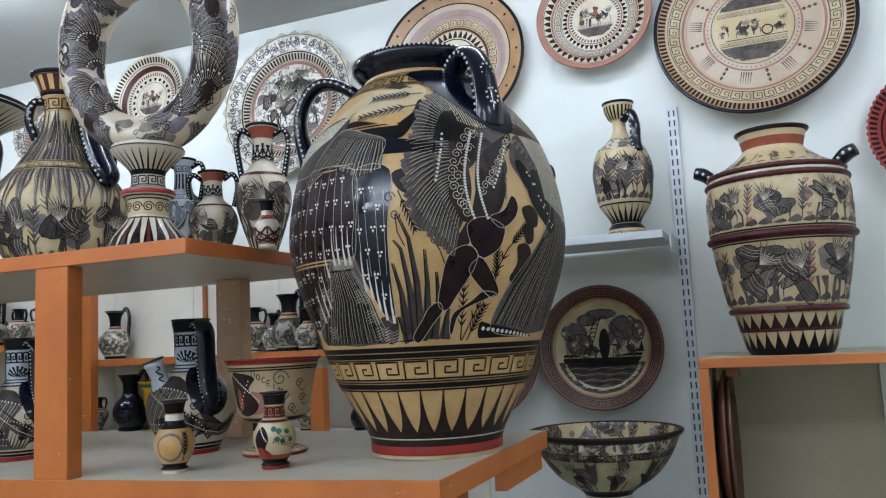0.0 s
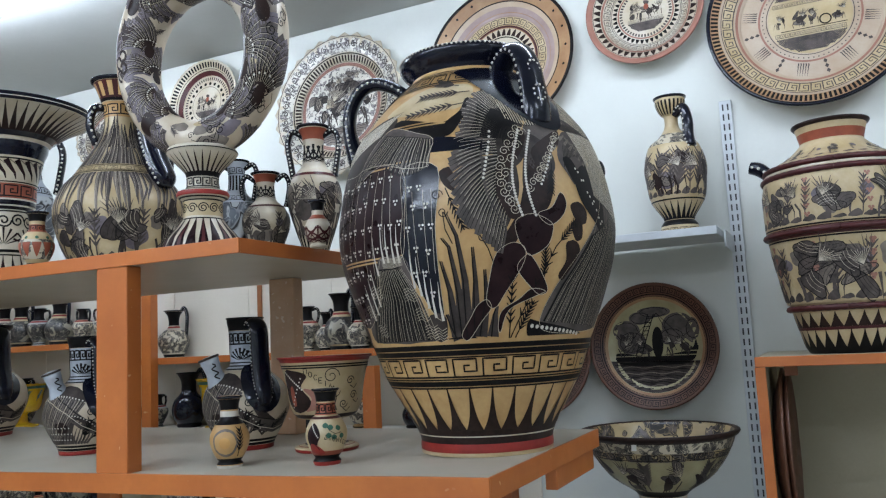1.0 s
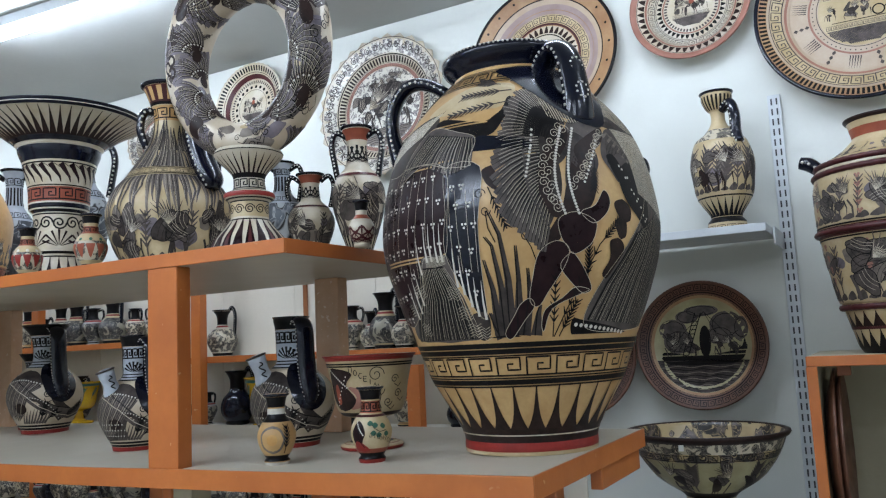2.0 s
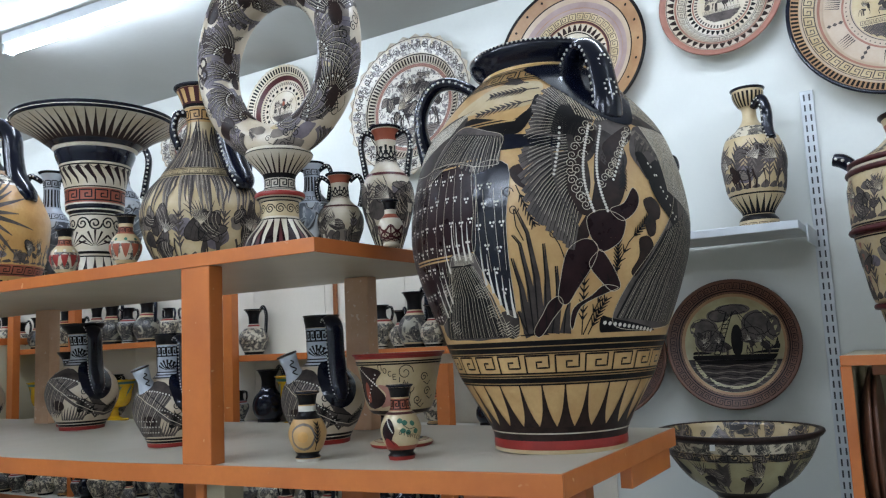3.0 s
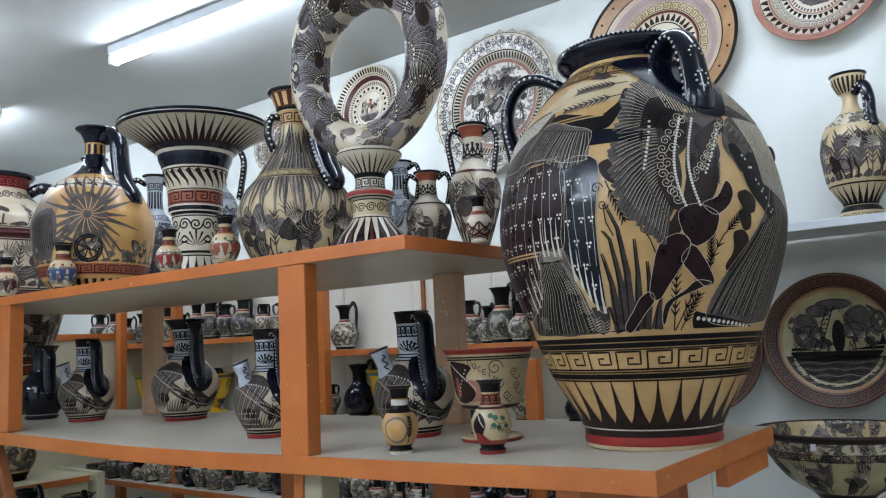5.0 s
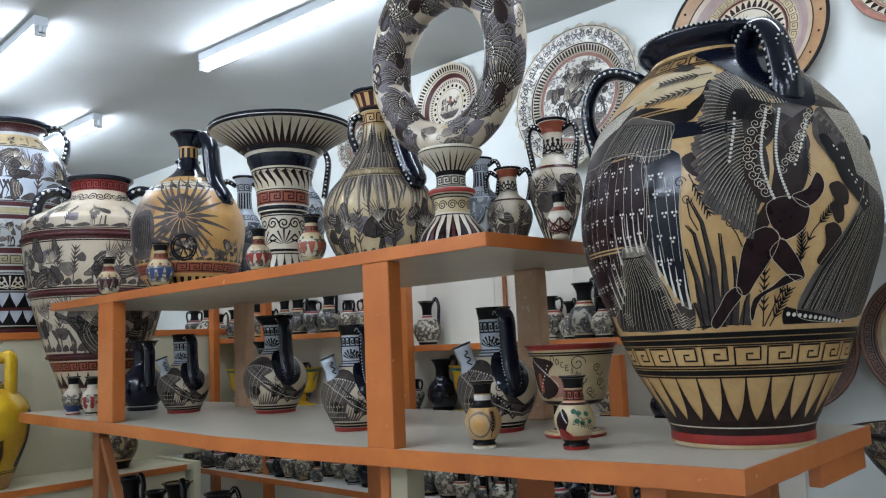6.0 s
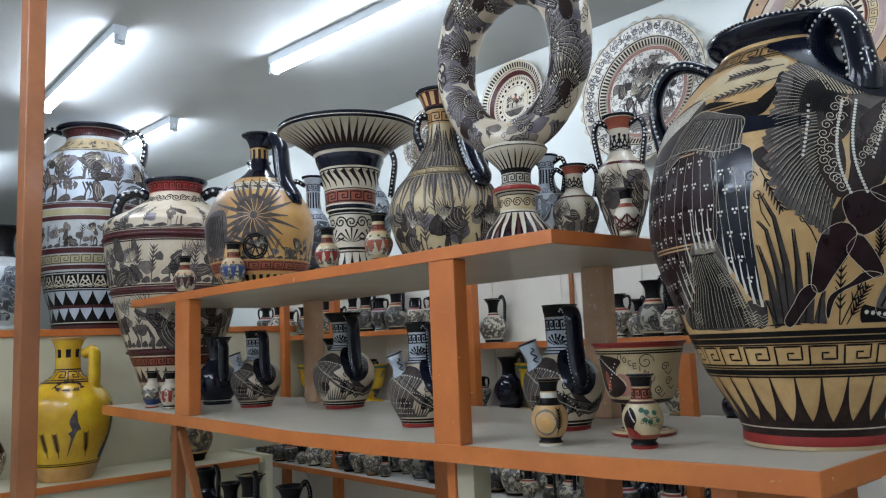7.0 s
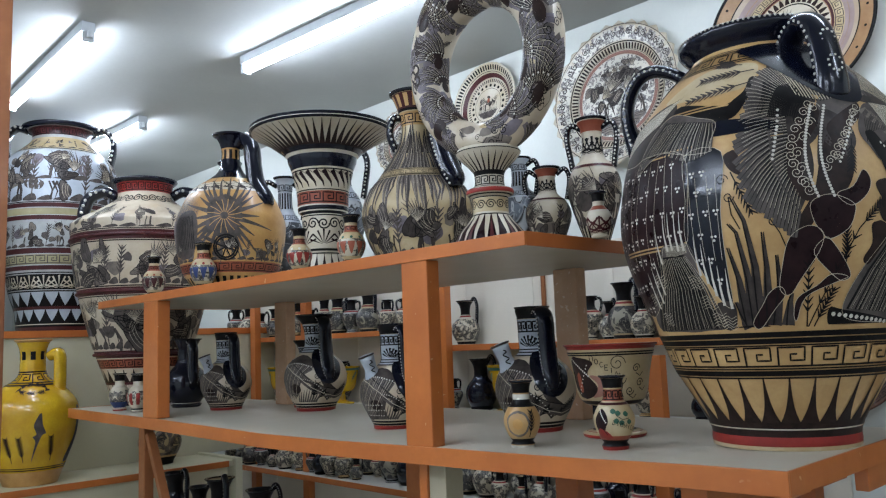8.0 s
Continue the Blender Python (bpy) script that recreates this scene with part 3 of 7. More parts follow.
# ---- the great amphora ----
def great_pot():
    p = vase_at("big_amphora", -0.1165, 0.272, 0, "huge ochre amphora painted with wing and reed shapes, black rim", "vase")
    prof = [(0.1065, 0), (0.1085, 0.01), (0.1085, 0.024), (0.118, 0.046), (0.138, 0.08), (0.16, 0.12), (0.175, 0.16), (0.191, 0.2), (0.209, 0.25), (0.2245, 0.3), (0.2305, 0.348), (0.226, 0.4), (0.215, 0.45), (0.197, 0.5), (0.17, 0.54), (0.1405, 0.574), (0.114, 0.6), (0.1, 0.612), (0.097, 0.625)]
    outer = pot_body(prof, p, clay_ochre, 112, n=8, wall=0.008)
    k = Skin(outer, step=0.03)
    k.ring(clay_cream, 0.0, 0.006, 0.0012)
    k.ring(red_slip, 0.006, 0.0195)
    k.ring(ink_brown, 0.0195, 0.042)
    k.ring(clay_pale, 0.0305, 0.0325, 0.0012, "painted_line")
    # dark flames between pale petals
    for i in range(28):
        q = 2 * math.pi * (i + 0.35) / 28
        k.strip("tongue_frieze", ink_brown, 0.0008, [(0.041 + 0.066 * t, q - 0.112 * (1 - t) ** 1.7 * (1 - 0.35 * math.sin(math.pi * t)) - 0.007, q + 0.112 * (1 - t) ** 1.7 * (1 - 0.35 * math.sin(math.pi * t)) + 0.007) for t in np.linspace(0, 1, 9)])
    for v, w in ((0.1065, 0.0025), (0.1105, 0.0075), (0.1195, 0.002), (0.1525, 0.002), (0.156, 0.0075), (0.165, 0.0075)):
        k.ring(ink_black, v, v + w, 0.0009, "painted_line")
    k.key(ink_black, 0.1245, 0.1505, 24, weight=0.1)
    k.key(ink_black, 0.583, 0.601, 26, weight=0.14)
    for v in (0.578, 0.604, 0.609):
        k.ring(ink_black, v, v + 0.0016, 0.0009, "painted_line")

    # wing, cloth and reed shapes on the front, as plain fields of paint
    plum = [(-1.6, 0.33), (-1.45, 0.44), (-1.02, 0.44), (-0.84, 0.446), (-0.49, 0.433), (-0.46, 0.348), (-0.51, 0.3), (-0.69, 0.302), (-0.81, 0.24), (-1.08, 0.205), (-1.3, 0.21), (-1.55, 0.24)]
    navy = [(-0.48, 0.431), (-0.23, 0.427), (-0.25, 0.343), (-0.26, 0.264), (-0.27, 0.212), (-0.34, 0.217), (-0.43, 0.259), (-0.5, 0.308), (-0.47, 0.364)]
    skirt = [(-0.77, 0.281), (-0.7, 0.304), (-0.49, 0.302), (-0.46, 0.251), (-0.4, 0.194), (-0.38, 0.178), (-0.95, 0.178), (-1.15, 0.195)]
    mantle = [(-0.95, 0.42), (-0.86, 0.465), (-0.72, 0.496), (-0.61, 0.502), (-0.41, 0.487), (-0.27, 0.473), (-0.31, 0.44), (-0.3, 0.43), (-0.47, 0.432), (-0.66, 0.444), (-0.8, 0.436)]
    wing = [(-0.12, 0.432), (-0.09, 0.455), (0.06, 0.449), (0.18, 0.473), (0.29, 0.455), (0.32, 0.395), (0.27, 0.354), (0.15, 0.307), (0.07, 0.323), (-0.04, 0.344), (-0.09, 0.369)]
    border = [(0.33, 0.488), (0.39, 0.474), (0.34, 0.447), (0.25, 0.421), (0.22, 0.387), (0.29, 0.352), (0.21, 0.346), (0.13, 0.379), (0.14, 0.421), (0.2, 0.446), (0.26, 0.471)]
    border2 = [(0.42, 0.452), (0.68, 0.486), (0.66, 0.463), (0.53, 0.436), (0.47, 0.396), (0.37, 0.376), (0.33, 0.395), (0.42, 0.422)]
    drape = [(0.46, 0.198), (0.55, 0.246), (0.75, 0.303), (0.94, 0.358), (1.12, 0.43), (1.45, 0.44), (1.5, 0.3), (1.3, 0.2), (1.04, 0.184), (0.61, 0.183)]
    k.fill(ink_plum, plum)
    k.fill(glaze_black, navy)
    k.fill(ink_mid, skirt)
    k.fill(ink_feather, [(-0.38, 0.216), (-0.26, 0.215), (-0.27, 0.184), (-0.35, 0.177), (-0.42, 0.194)], 0.0011)
    k.fill(ink_mid, mantle, 0.0011)
    k.fill(ink_black, [(-0.59, 0.516), (-0.24, 0.499), (-0.16, 0.503), (-0.23, 0.473), (-0.41, 0.487), (-0.63, 0.503)], 0.0009)
    k.fill(glaze_black, [(-0.29, 0.472), (-0.2, 0.475), (0.08, 0.464), (0.13, 0.453), (0.1, 0.447), (-0.12, 0.451), (-0.3, 0.451)], 0.0011)
    k.fill(ink_black, [(-0.24, 0.476), (-0.18, 0.5), (-0.08, 0.518), (-0.03, 0.542), (0.04, 0.537), (0.04, 0.521), (-0.04, 0.507), (-0.14, 0.478)], 0.0009)
    k.fill(ink_feather, [(s * 0.8 + 0.036, v * 0.85 + 0.06) for s, v in wing])
    k.fill(ink_feather, [(0.02, 0.482), (0.08, 0.525), (0.21, 0.516), (0.35, 0.488), (0.37, 0.447), (0.27, 0.421), (0.16, 0.434), (0.1, 0.468)])
    k.fill(ink_brown, border, 0.0011)
    k.fill(ink_brown, border2, 0.0011)
    k.fill(ink_feather, [(-1.5, 0.44), (-1.3, 0.5), (-0.75, 0.53), (-0.62, 0.505), (-0.72, 0.497), (-0.95, 0.42), (-1.02, 0.432)], 0.0006)
    k.fill(ink_feather, [(0.36, 0.5), (0.2, 0.53), (0.12, 0.56), (0.45, 0.585), (1.3, 0.58), (1.35, 0.5), (0.9, 0.485), (0.7, 0.49)], 0.0006)
    k.fill(ink_feather, [(0.37, 0.45), (0.43, 0.46), (0.44, 0.425), (0.4, 0.4), (0.32, 0.39), (0.33, 0.42)], 0.0006)
    k.fill(ink_feather, [(0.94, 0.44), (0.88, 0.484), (1.35, 0.5), (1.5, 0.44), (1.12, 0.43), (1.02, 0.385)], 0.0006)
    for i in range(40):
        t = i / 39
        k.stroke(ink_black, [(0.25 + 0.95 * t, 0.5 - 0.012 * math.sin(9 * t)), (0.22 + 0.9 * t, 0.535), (0.18 + 0.85 * t, 0.565 + 0.015 * t)], 0.0018, 0.0011, "feather_drawing")
        k.stroke(ink_black, [(-1.45 + 0.62 * t, 0.45 + 0.055 * t), (-1.35 + 0.6 * t, 0.48 + 0.035 * t)], 0.0018, 0.0011, "feather_drawing")
    k.fill(clay_cream, [(-0.85, 0.535), (-0.5, 0.572), (0.0, 0.572), (0.02, 0.545), (-0.12, 0.522), (-0.5, 0.522)], 0.0004)
    k.fill(ink_feather, [(0.05, 0.542), (0.12, 0.556), (0.24, 0.53), (0.38, 0.498), (0.36, 0.486), (0.2, 0.514)], 0.0005)
    k.fill(ink_mid, [(0.4, 0.49), (0.5, 0.5), (0.72, 0.492), (0.68, 0.484), (0.45, 0.455), (0.38, 0.47)], 0.0005)
    k.fill(ink_brown, [(-0.22, 0.42), (-0.14, 0.425), (-0.12, 0.39), (-0.19, 0.4)], 0.0005)
    strokes = ([(0.26, 0.318), (0.25, 0.342), (0.36, 0.352), (0.49, 0.34), (0.5, 0.326), (0.46, 0.306), (0.35, 0.293), (0.3, 0.304)],
             [(0.12, 0.297), (0.23, 0.312), (0.31, 0.302), (0.29, 0.278), (0.18, 0.242), (0.11, 0.222), (0.05, 0.23), (0.07, 0.26)],
             [(-0.02, 0.226), (0.05, 0.234), (0.08, 0.222), (0.01, 0.204), (-0.1, 0.178), (-0.15, 0.186), (-0.07, 0.21)],
             [(0.31, 0.293), (0.36, 0.291), (0.49, 0.25), (0.47, 0.239), (0.4, 0.242), (0.26, 0.274)],
             [(0.48, 0.243), (0.4, 0.236), (0.21, 0.218), (0.15, 0.187), (0.13, 0.197), (0.16, 0.218), (0.28, 0.233), (0.37, 0.247)],
             [(0.4, 0.352), (0.5, 0.362), (0.58, 0.385), (0.62, 0.37), (0.58, 0.35), (0.48, 0.336)])
    for shape in strokes:
        k.fill(ink_plum, shape, 0.0009)
        edge = rounded(shape)
        k.stroke(clay_pale, edge + edge[:1], 0.0007, 0.0013, "incised_line")
    k.fill(ink_mid, drape)
    k.fill(ink_black, [(0.37, 0.203), (0.48, 0.199), (0.92, 0.183), (0.93, 0.175), (0.56, 0.178), (0.38, 0.178)], 0.0011)
    k.fill(ink_black, [(0.74, 0.415), (0.92, 0.434), (1.02, 0.382), (0.99, 0.328), (0.89, 0.344), (0.76, 0.375)], 0.0011)
    k.fill(ink_mid, [(0.72, 0.482), (0.86, 0.483), (0.94, 0.443), (0.76, 0.397), (0.67, 0.417), (0.62, 0.443)], 0.0009)
    k.fill(ink_black, [(0.66, 0.437), (0.73, 0.442), (0.79, 0.42), (0.83, 0.395), (0.73, 0.399)], 0.0011)
    k.fill(ink_black, [(-0.38, 0.1785), (-0.11, 0.184), (-0.02, 0.179), (-0.01, 0.178), (-0.32, 0.178)], 0.0009)
    for shape in ([(0.65, 0.365), (0.73, 0.373), (0.8, 0.359), (0.78, 0.34), (0.7, 0.342)], [(0.65, 0.34), (0.74, 0.345), (0.75, 0.32), (0.69, 0.315)], [(0.61, 0.311), (0.69, 0.315), (0.74, 0.299), (0.67, 0.274), (0.61, 0.258), (0.57, 0.266), (0.62, 0.286)]):
        k.fill(ink_brown, shape, 0.0009)

    k.fill(ink_brown, [(0.15, 0.31), (0.27, 0.356), (0.33, 0.4), (0.42, 0.44), (0.54, 0.41), (0.5, 0.37), (0.4, 0.345), (0.3, 0.335), (0.24, 0.31)], 0.0008)
    k.fill(ink_feather, [(0.38, 0.47), (0.44, 0.475), (0.56, 0.455), (0.58, 0.425), (0.5, 0.405), (0.4, 0.42), (0.34, 0.445)], 0.0008)
    rng = random.Random(3)

    def inside(poly, s, v):
        hit = False
        for (s0, v0), (s1, v1) in zip(poly, poly[1:] + poly[:1]):
            if (v0 <= v) != (v1 <= v) and s < s0 + (s1 - s0) * (v - v0) / (v1 - v0):
                hit = not hit
        return hit

    # scratched barbs over the plain grey fields
    for i in range(46):
        t = i / 45
        k.stroke(clay_pale, [(0.27 + 0.95 * t, 0.5 - 0.01 * math.sin(9 * t)), (0.23 + 0.9 * t, 0.533), (0.17 + 0.85 * t, 0.568 + 0.012 * t)], 0.0013, 0.0013, "incised_line")
        k.stroke(clay_pale, [(-1.5 + 0.72 * t, 0.445 + 0.05 * t), (-1.4 + 0.7 * t, 0.475 + 0.04 * t), (-1.34 + 0.7 * t, 0.5 + 0.03 * t)], 0.0013, 0.0013, "incised_line")
        k.stroke(clay_pale, [(0.92 + 0.55 * t, 0.385 - 0.05 * t), (0.9 + 0.52 * t, 0.44), (0.8 + 0.52 * t, 0.487)], 0.0013, 0.0014, "incised_line")
    for i in range(9):
        t = i / 8
        k.stroke(ink_soft, [(0.68 + 0.3 * t, 0.47 - 0.06 * t), (0.74 + 0.3 * t, 0.478 - 0.05 * t), (0.8 + 0.3 * t, 0.46 - 0.05 * t)], 0.005, 0.0012, "plume_drawing", taper=True)
    for i in range(22):
        t = (i + 0.5) / 22
        k.stroke(ink_black, [(0.95 + 0.55 * t, 0.38 - 0.05 * t), (0.93 + 0.52 * t, 0.44), (0.83 + 0.52 * t, 0.487)], 0.0042, 0.0012, "plume_drawing", taper=True)
        k.stroke(ink_black, [(-1.5 + 0.74 * t, 0.447 + 0.05 * t), (-1.4 + 0.72 * t, 0.478 + 0.04 * t), (-1.32 + 0.72 * t, 0.505 + 0.03 * t)], 0.004, 0.0012, "plume_drawing", taper=True)
    # curls along the two dark borders
    for i in range(11):
        t = i / 10
        k.spiral(clay_pale, 0.33 - 0.16 * math.sin(2.6 * t), 0.484 - 0.125 * t, 0.0078, 1.5, 0.0008, 0.0015, 1 if i % 2 else -1)
        k.spiral(clay_pale, 0.66 - 0.3 * t, 0.478 - 0.088 * t, 0.007, 1.5, 0.0008, 0.0015, 1 if i % 2 else -1)
    for i in range(30):
        t = i / 29
        for q in (-1, 1):
            k.dot(white_slip, 0.385 - 0.09 * math.sin(2.6 * t) + 0.045 * q, 0.48 - 0.13 * t, 0.0023, 0.0017)
    # three-dot flowers on the dark cloths
    for poly, ds, dv in ((plum, 0.085, 0.034), (navy, 0.078, 0.031)):
        v = 0.215
        row = 0
        while v < 0.44:
            s = -1.6 + (row % 2) * ds / 2
            while s < -0.22:
                q, w = s + rng.uniform(-0.012, 0.012), v + rng.uniform(-0.004, 0.004)
                if inside(poly, q, w) and inside(poly, q + 0.03, w + 0.006) and inside(poly, q - 0.03, w):
                    for a in (0.5, 2.6, 4.7):
                        k.dot(white_slip, q + 0.013 * math.cos(a), w + 0.0035 * math.sin(a), 0.0019)
                s += ds
            v += dv
            row += 1
    # thin white seams running down the cloths
    for s0, s1 in ((-1.4, -1.5), (-1.25, -1.38), (-1.12, -1.25), (-0.98, -1.1), (-0.9, -1.02), (-0.78, -0.9), (-0.7, -0.82), (-0.64, -0.68), (-0.58, -0.6), (-0.46, -0.46), (-0.42, -0.4), (-0.34, -0.34), (-0.28, -0.3)):
        pts = [(s0 + (s1 - s0) * t + 0.02 * math.sin(3 * t), 0.435 - 0.2 * t) for t in (0, 0.2, 0.4, 0.6, 0.8)]
        k.stroke(clay_pale, [q for q in pts if inside(plum, *q) or inside(navy, *q)] or pts[:2], 0.0005, 0.0012, "incised_line")
    # fringes
    for s, v in ((-0.66, 0.302), (-0.62, 0.302), (-0.57, 0.3), (-0.53, 0.3), (-0.74, 0.285), (-0.45, 0.262), (-0.41, 0.25), (-0.37, 0.232), (-0.33, 0.218), (-0.28, 0.213), (-0.82, 0.24), (-0.88, 0.228), (-0.95, 0.22)):
        k.stroke(white_slip, [(s, v - 0.006), (s - 0.004, v + 0.018), (s + 0.004, v + 0.05)], 0.0042, 0.0012, "fringe_drawing", taper=True)
    # folds
    for i in range(30):
        s = -1.1 + 0.72 * i / 29
        k.stroke(ink_black, [(s, 0.18), (s * 0.55 - 0.26, 0.24), (s * 0.28 - 0.44, 0.288)], 0.0026 if i % 3 else 0.0044, 0.0011, "fold_drawing")
    for i in range(9):
        v = 0.29 + 0.0016 * i
        k.stroke(clay_pale, [(-0.68, v), (-0.6, v - 0.002), (-0.51, v + 0.001)], 0.0005, 0.0015, "incised_line")
    for i in range(22):
        t = i / 21
        k.stroke(ink_black, [(-0.92 + 0.6 * t, 0.432 + 0.012 * math.sin(6 * t)), (-0.84 + 0.54 * t, 0.458), (-0.68 + 0.38 * t, 0.493 - 0.018 * t)], 0.002 if i % 2 else 0.0036, 0.0013, "fold_drawing")
    # feathers, fanned out from the shoulder
    def along(line, t):
        q = t * (len(line) - 1)
        i = min(int(q), len(line) - 2)
        (s0, v0), (s1, v1) = line[i], line[i + 1]
        return s0 + (s1 - s0) * (q - i), v0 + (v1 - v0) * (q - i)

    root = [(0.2, 0.466), (0.2, 0.44), (0.17, 0.41), (0.15, 0.385), (0.2, 0.355)]
    tip = [(-0.1, 0.462), (-0.13, 0.425), (-0.1, 0.37), (-0.04, 0.342), (0.06, 0.32), (0.15, 0.303)]
    for i in range(25):
        t = i / 24
        (s0, v0), (s1, v1) = along(root, t), along(tip, t)
        bend = 0.012 * math.sin(math.pi * t)
        for lo, hi, w in ((0.45, rng.uniform(1.0, 1.12), 0.0085), (0.1, 0.5, 0.007)):
            pts = [(s0 + (s1 - s0) * g, v0 + (v1 - v0) * g + bend * math.sin(math.pi * g)) for g in (lo, lo * 0.6 + hi * 0.4, lo * 0.25 + hi * 0.75, hi)]
            k.stroke(ink_mid, pts[::-1] if lo < 0.3 else pts, w, 0.0010, "feather_drawing", taper=lo < 0.3)
            k.stroke(ink_black, [(s, v - 0.0022) for s, v in pts], w * 0.3, 0.0013, "feather_line", taper=True)
            k.stroke(clay_pale, [(s, v + 0.0008) for s, v in pts[:-1]], 0.0005, 0.0016, "incised_line")
    # the upper half of the wing
    root = [(0.21, 0.465), (0.26, 0.478), (0.33, 0.475)]
    tip = [(-0.11, 0.462), (-0.09, 0.492), (-0.04, 0.522), (0.04, 0.548), (0.14, 0.552), (0.24, 0.54)]
    for i in range(22):
        t = i / 21
        (s0, v0), (s1, v1) = along(root, t), along(tip, t)
        far = rng.uniform(0.93, 1.08)
        pts = [(s0 + (s1 - s0) * q, v0 + (v1 - v0) * q + 0.008 * math.sin(math.pi * q)) for q in (0.12, 0.45, 0.8, far)]
        k.stroke(ink_mid, pts, 0.0078, 0.0010, "feather_drawing")
        k.stroke(ink_black, [(s, v - 0.002) for s, v in pts], 0.0026, 0.0013, "feather_line", taper=True)
        k.stroke(clay_pale, [(s, v + 0.001) for s, v in pts[1:]], 0.0005, 0.0016, "incised_line")
    # fine scratched lines in the folds
    for i in range(18):
        t = (i + rng.uniform(-0.3, 0.3)) / 17
        k.stroke(clay_pale, [(-1.05 + 0.72 * t, 0.181), (-0.83 + 0.42 * t + 0.004 * math.sin(11 * t), 0.24), (-0.745 + 0.22 * t, 0.286)], 0.0005, 0.0014, "incised_line")
        k.stroke(clay_pale, [(0.53 + 0.72 * t, 0.2 - 0.012 * t), (0.65 + 0.63 * t, 0.25 + 0.02 * t), (0.88 + 0.48 * t, 0.325 + 0.06 * t)], 0.0005, 0.0014, "incised_line")
        k.stroke(clay_pale, [(-0.9 + 0.6 * t, 0.434 + 0.012 * math.sin(6 * t)), (-0.82 + 0.54 * t, 0.458), (-0.67 + 0.38 * t, 0.491 - 0.018 * t)], 0.0005, 0.0016, "incised_line")
    # broad grey strokes between the folds
    for i in range(24):
        t = (i + rng.uniform(-0.25, 0.25)) / 23
        w = rng.uniform(0.003, 0.0062)
        k.stroke(ink_grey if i % 3 else ink_soft, [(-1.08 + 0.72 * t, 0.181), (-0.85 + 0.42 * t, 0.24), (-0.75 + 0.22 * t, 0.286)], w, 0.0009, "fold_wash", taper=True)
        k.stroke(ink_grey if i % 3 else ink_soft, [(0.52 + 0.75 * t, 0.2 - 0.012 * t), (0.64 + 0.65 * t, 0.25 + 0.02 * t), (0.87 + 0.5 * t, 0.325 + 0.06 * t), (1.0 + 0.4 * t, 0.38 + 0.06 * t)], w, 0.0009, "fold_wash", taper=True)
        k.stroke(ink_grey if i % 3 else ink_soft, [(-0.92 + 0.62 * t, 0.434 + 0.012 * math.sin(6 * t)), (-0.83 + 0.54 * t, 0.458), (-0.68 + 0.38 * t, 0.49 - 0.018 * t)], w, 0.0012, "fold_wash")
        k.stroke(ink_grey if i % 3 else ink_soft, [(0.3 + 0.95 * t, 0.5), (0.26 + 0.9 * t, 0.53), (0.22 + 0.85 * t, 0.56 + 0.015 * t)], w, 0.0009, "fold_wash", taper=True)
        k.stroke(ink_grey if i % 3 else ink_soft, [(-1.45 + 0.66 * t, 0.45 + 0.055 * t), (-1.35 + 0.62 * t, 0.485 + 0.035 * t)], w, 0.0009, "fold_wash", taper=True)
    for i in range(16):
        t = i / 15
        k.stroke(ink_black, [(0.92 + 0.5 * t, 0.44 - 0.02 * t), (0.9 + 0.5 * t, 0.47), (0.84 + 0.5 * t, 0.497 + 0.01 * t)], 0.0022, 0.0012, "fold_drawing", taper=True)
        k.stroke(ink_black, [(0.66 + 0.26 * t, 0.425 + 0.02 * math.sin(3 * t)), (0.69 + 0.22 * t, 0.455), (0.72 + 0.13 * t, 0.478)], 0.0014, 0.0012, "fold_drawing", taper=True)
    # stepped hems of the cloth
    for s, v in ((-0.98, 0.235), (-0.9, 0.205), (-0.82, 0.262), (-0.5, 0.255), (-0.44, 0.225), (-0.39, 0.2), (-0.32, 0.195)):
        for q in range(5):
            k.stroke(clay_pale, [(s - 0.05, v - 0.004 * q), (s - 0.01, v + 0.003 - 0.004 * q), (s + 0.02, v - 0.002 - 0.004 * q), (s + 0.06, v + 0.002 - 0.004 * q)], 0.0006, 0.0016, "hem_line")
    # the glaze run out under the handles
    for s in (0.6, -1.8):
        k.fill(glaze_black, [(s - 0.72, 0.609), (s - 0.6, 0.58), (s - 0.4, 0.545), (s - 0.2, 0.505), (s - 0.02, 0.487), (s + 0.13, 0.49), (s + 0.24, 0.52), (s + 0.45, 0.56), (s + 0.72, 0.609)], 0.0018, "glaze_run")
    for i in range(34):
        t = i / 33
        k.stroke(ink_black, [(0.0 + 0.36 * t, 0.48 - 0.03 * t + rng.uniform(-0.004, 0.004)), (0.04 + 0.3 * t, 0.50 - 0.01 * t), (0.07 + 0.2 * t, 0.53 - 0.02 * t)], 0.0016, 0.0011, "feather_drawing")
    for i in range(6):
        k.spiral(clay_pale, 0.36 - 0.05 * min(i, 3) + 0.012 * max(i - 3, 0), 0.478 - 0.022 * i, 0.0085, 1.5, 0.0008, 0.0014)
    for i in range(5):
        k.spiral(clay_pale, 0.62 - 0.045 * i, 0.468 - 0.016 * i, 0.0075, 1.5, 0.0008, 0.0014)
    for i in range(12):
        k.dot(white_slip, 0.13 - 0.006 * i, 0.478 - 0.0085 * i if i < 4 else 0.448 - 0.006 * (i - 4), 0.0022, 0.0016)
        k.dot(white_slip, 0.6 - 0.014 * i, 0.462 - 0.006 * i, 0.002, 0.0016)
        k.dot(white_slip, 0.4 + 0.045 * i, 0.194 - 0.0012 * i, 0.003, 0.0016)
        k.dot(white_slip, 0.76 + 0.02 * i, 0.42 - 0.007 * i + rng.uniform(-0.01, 0.01), 0.002, 0.0016)
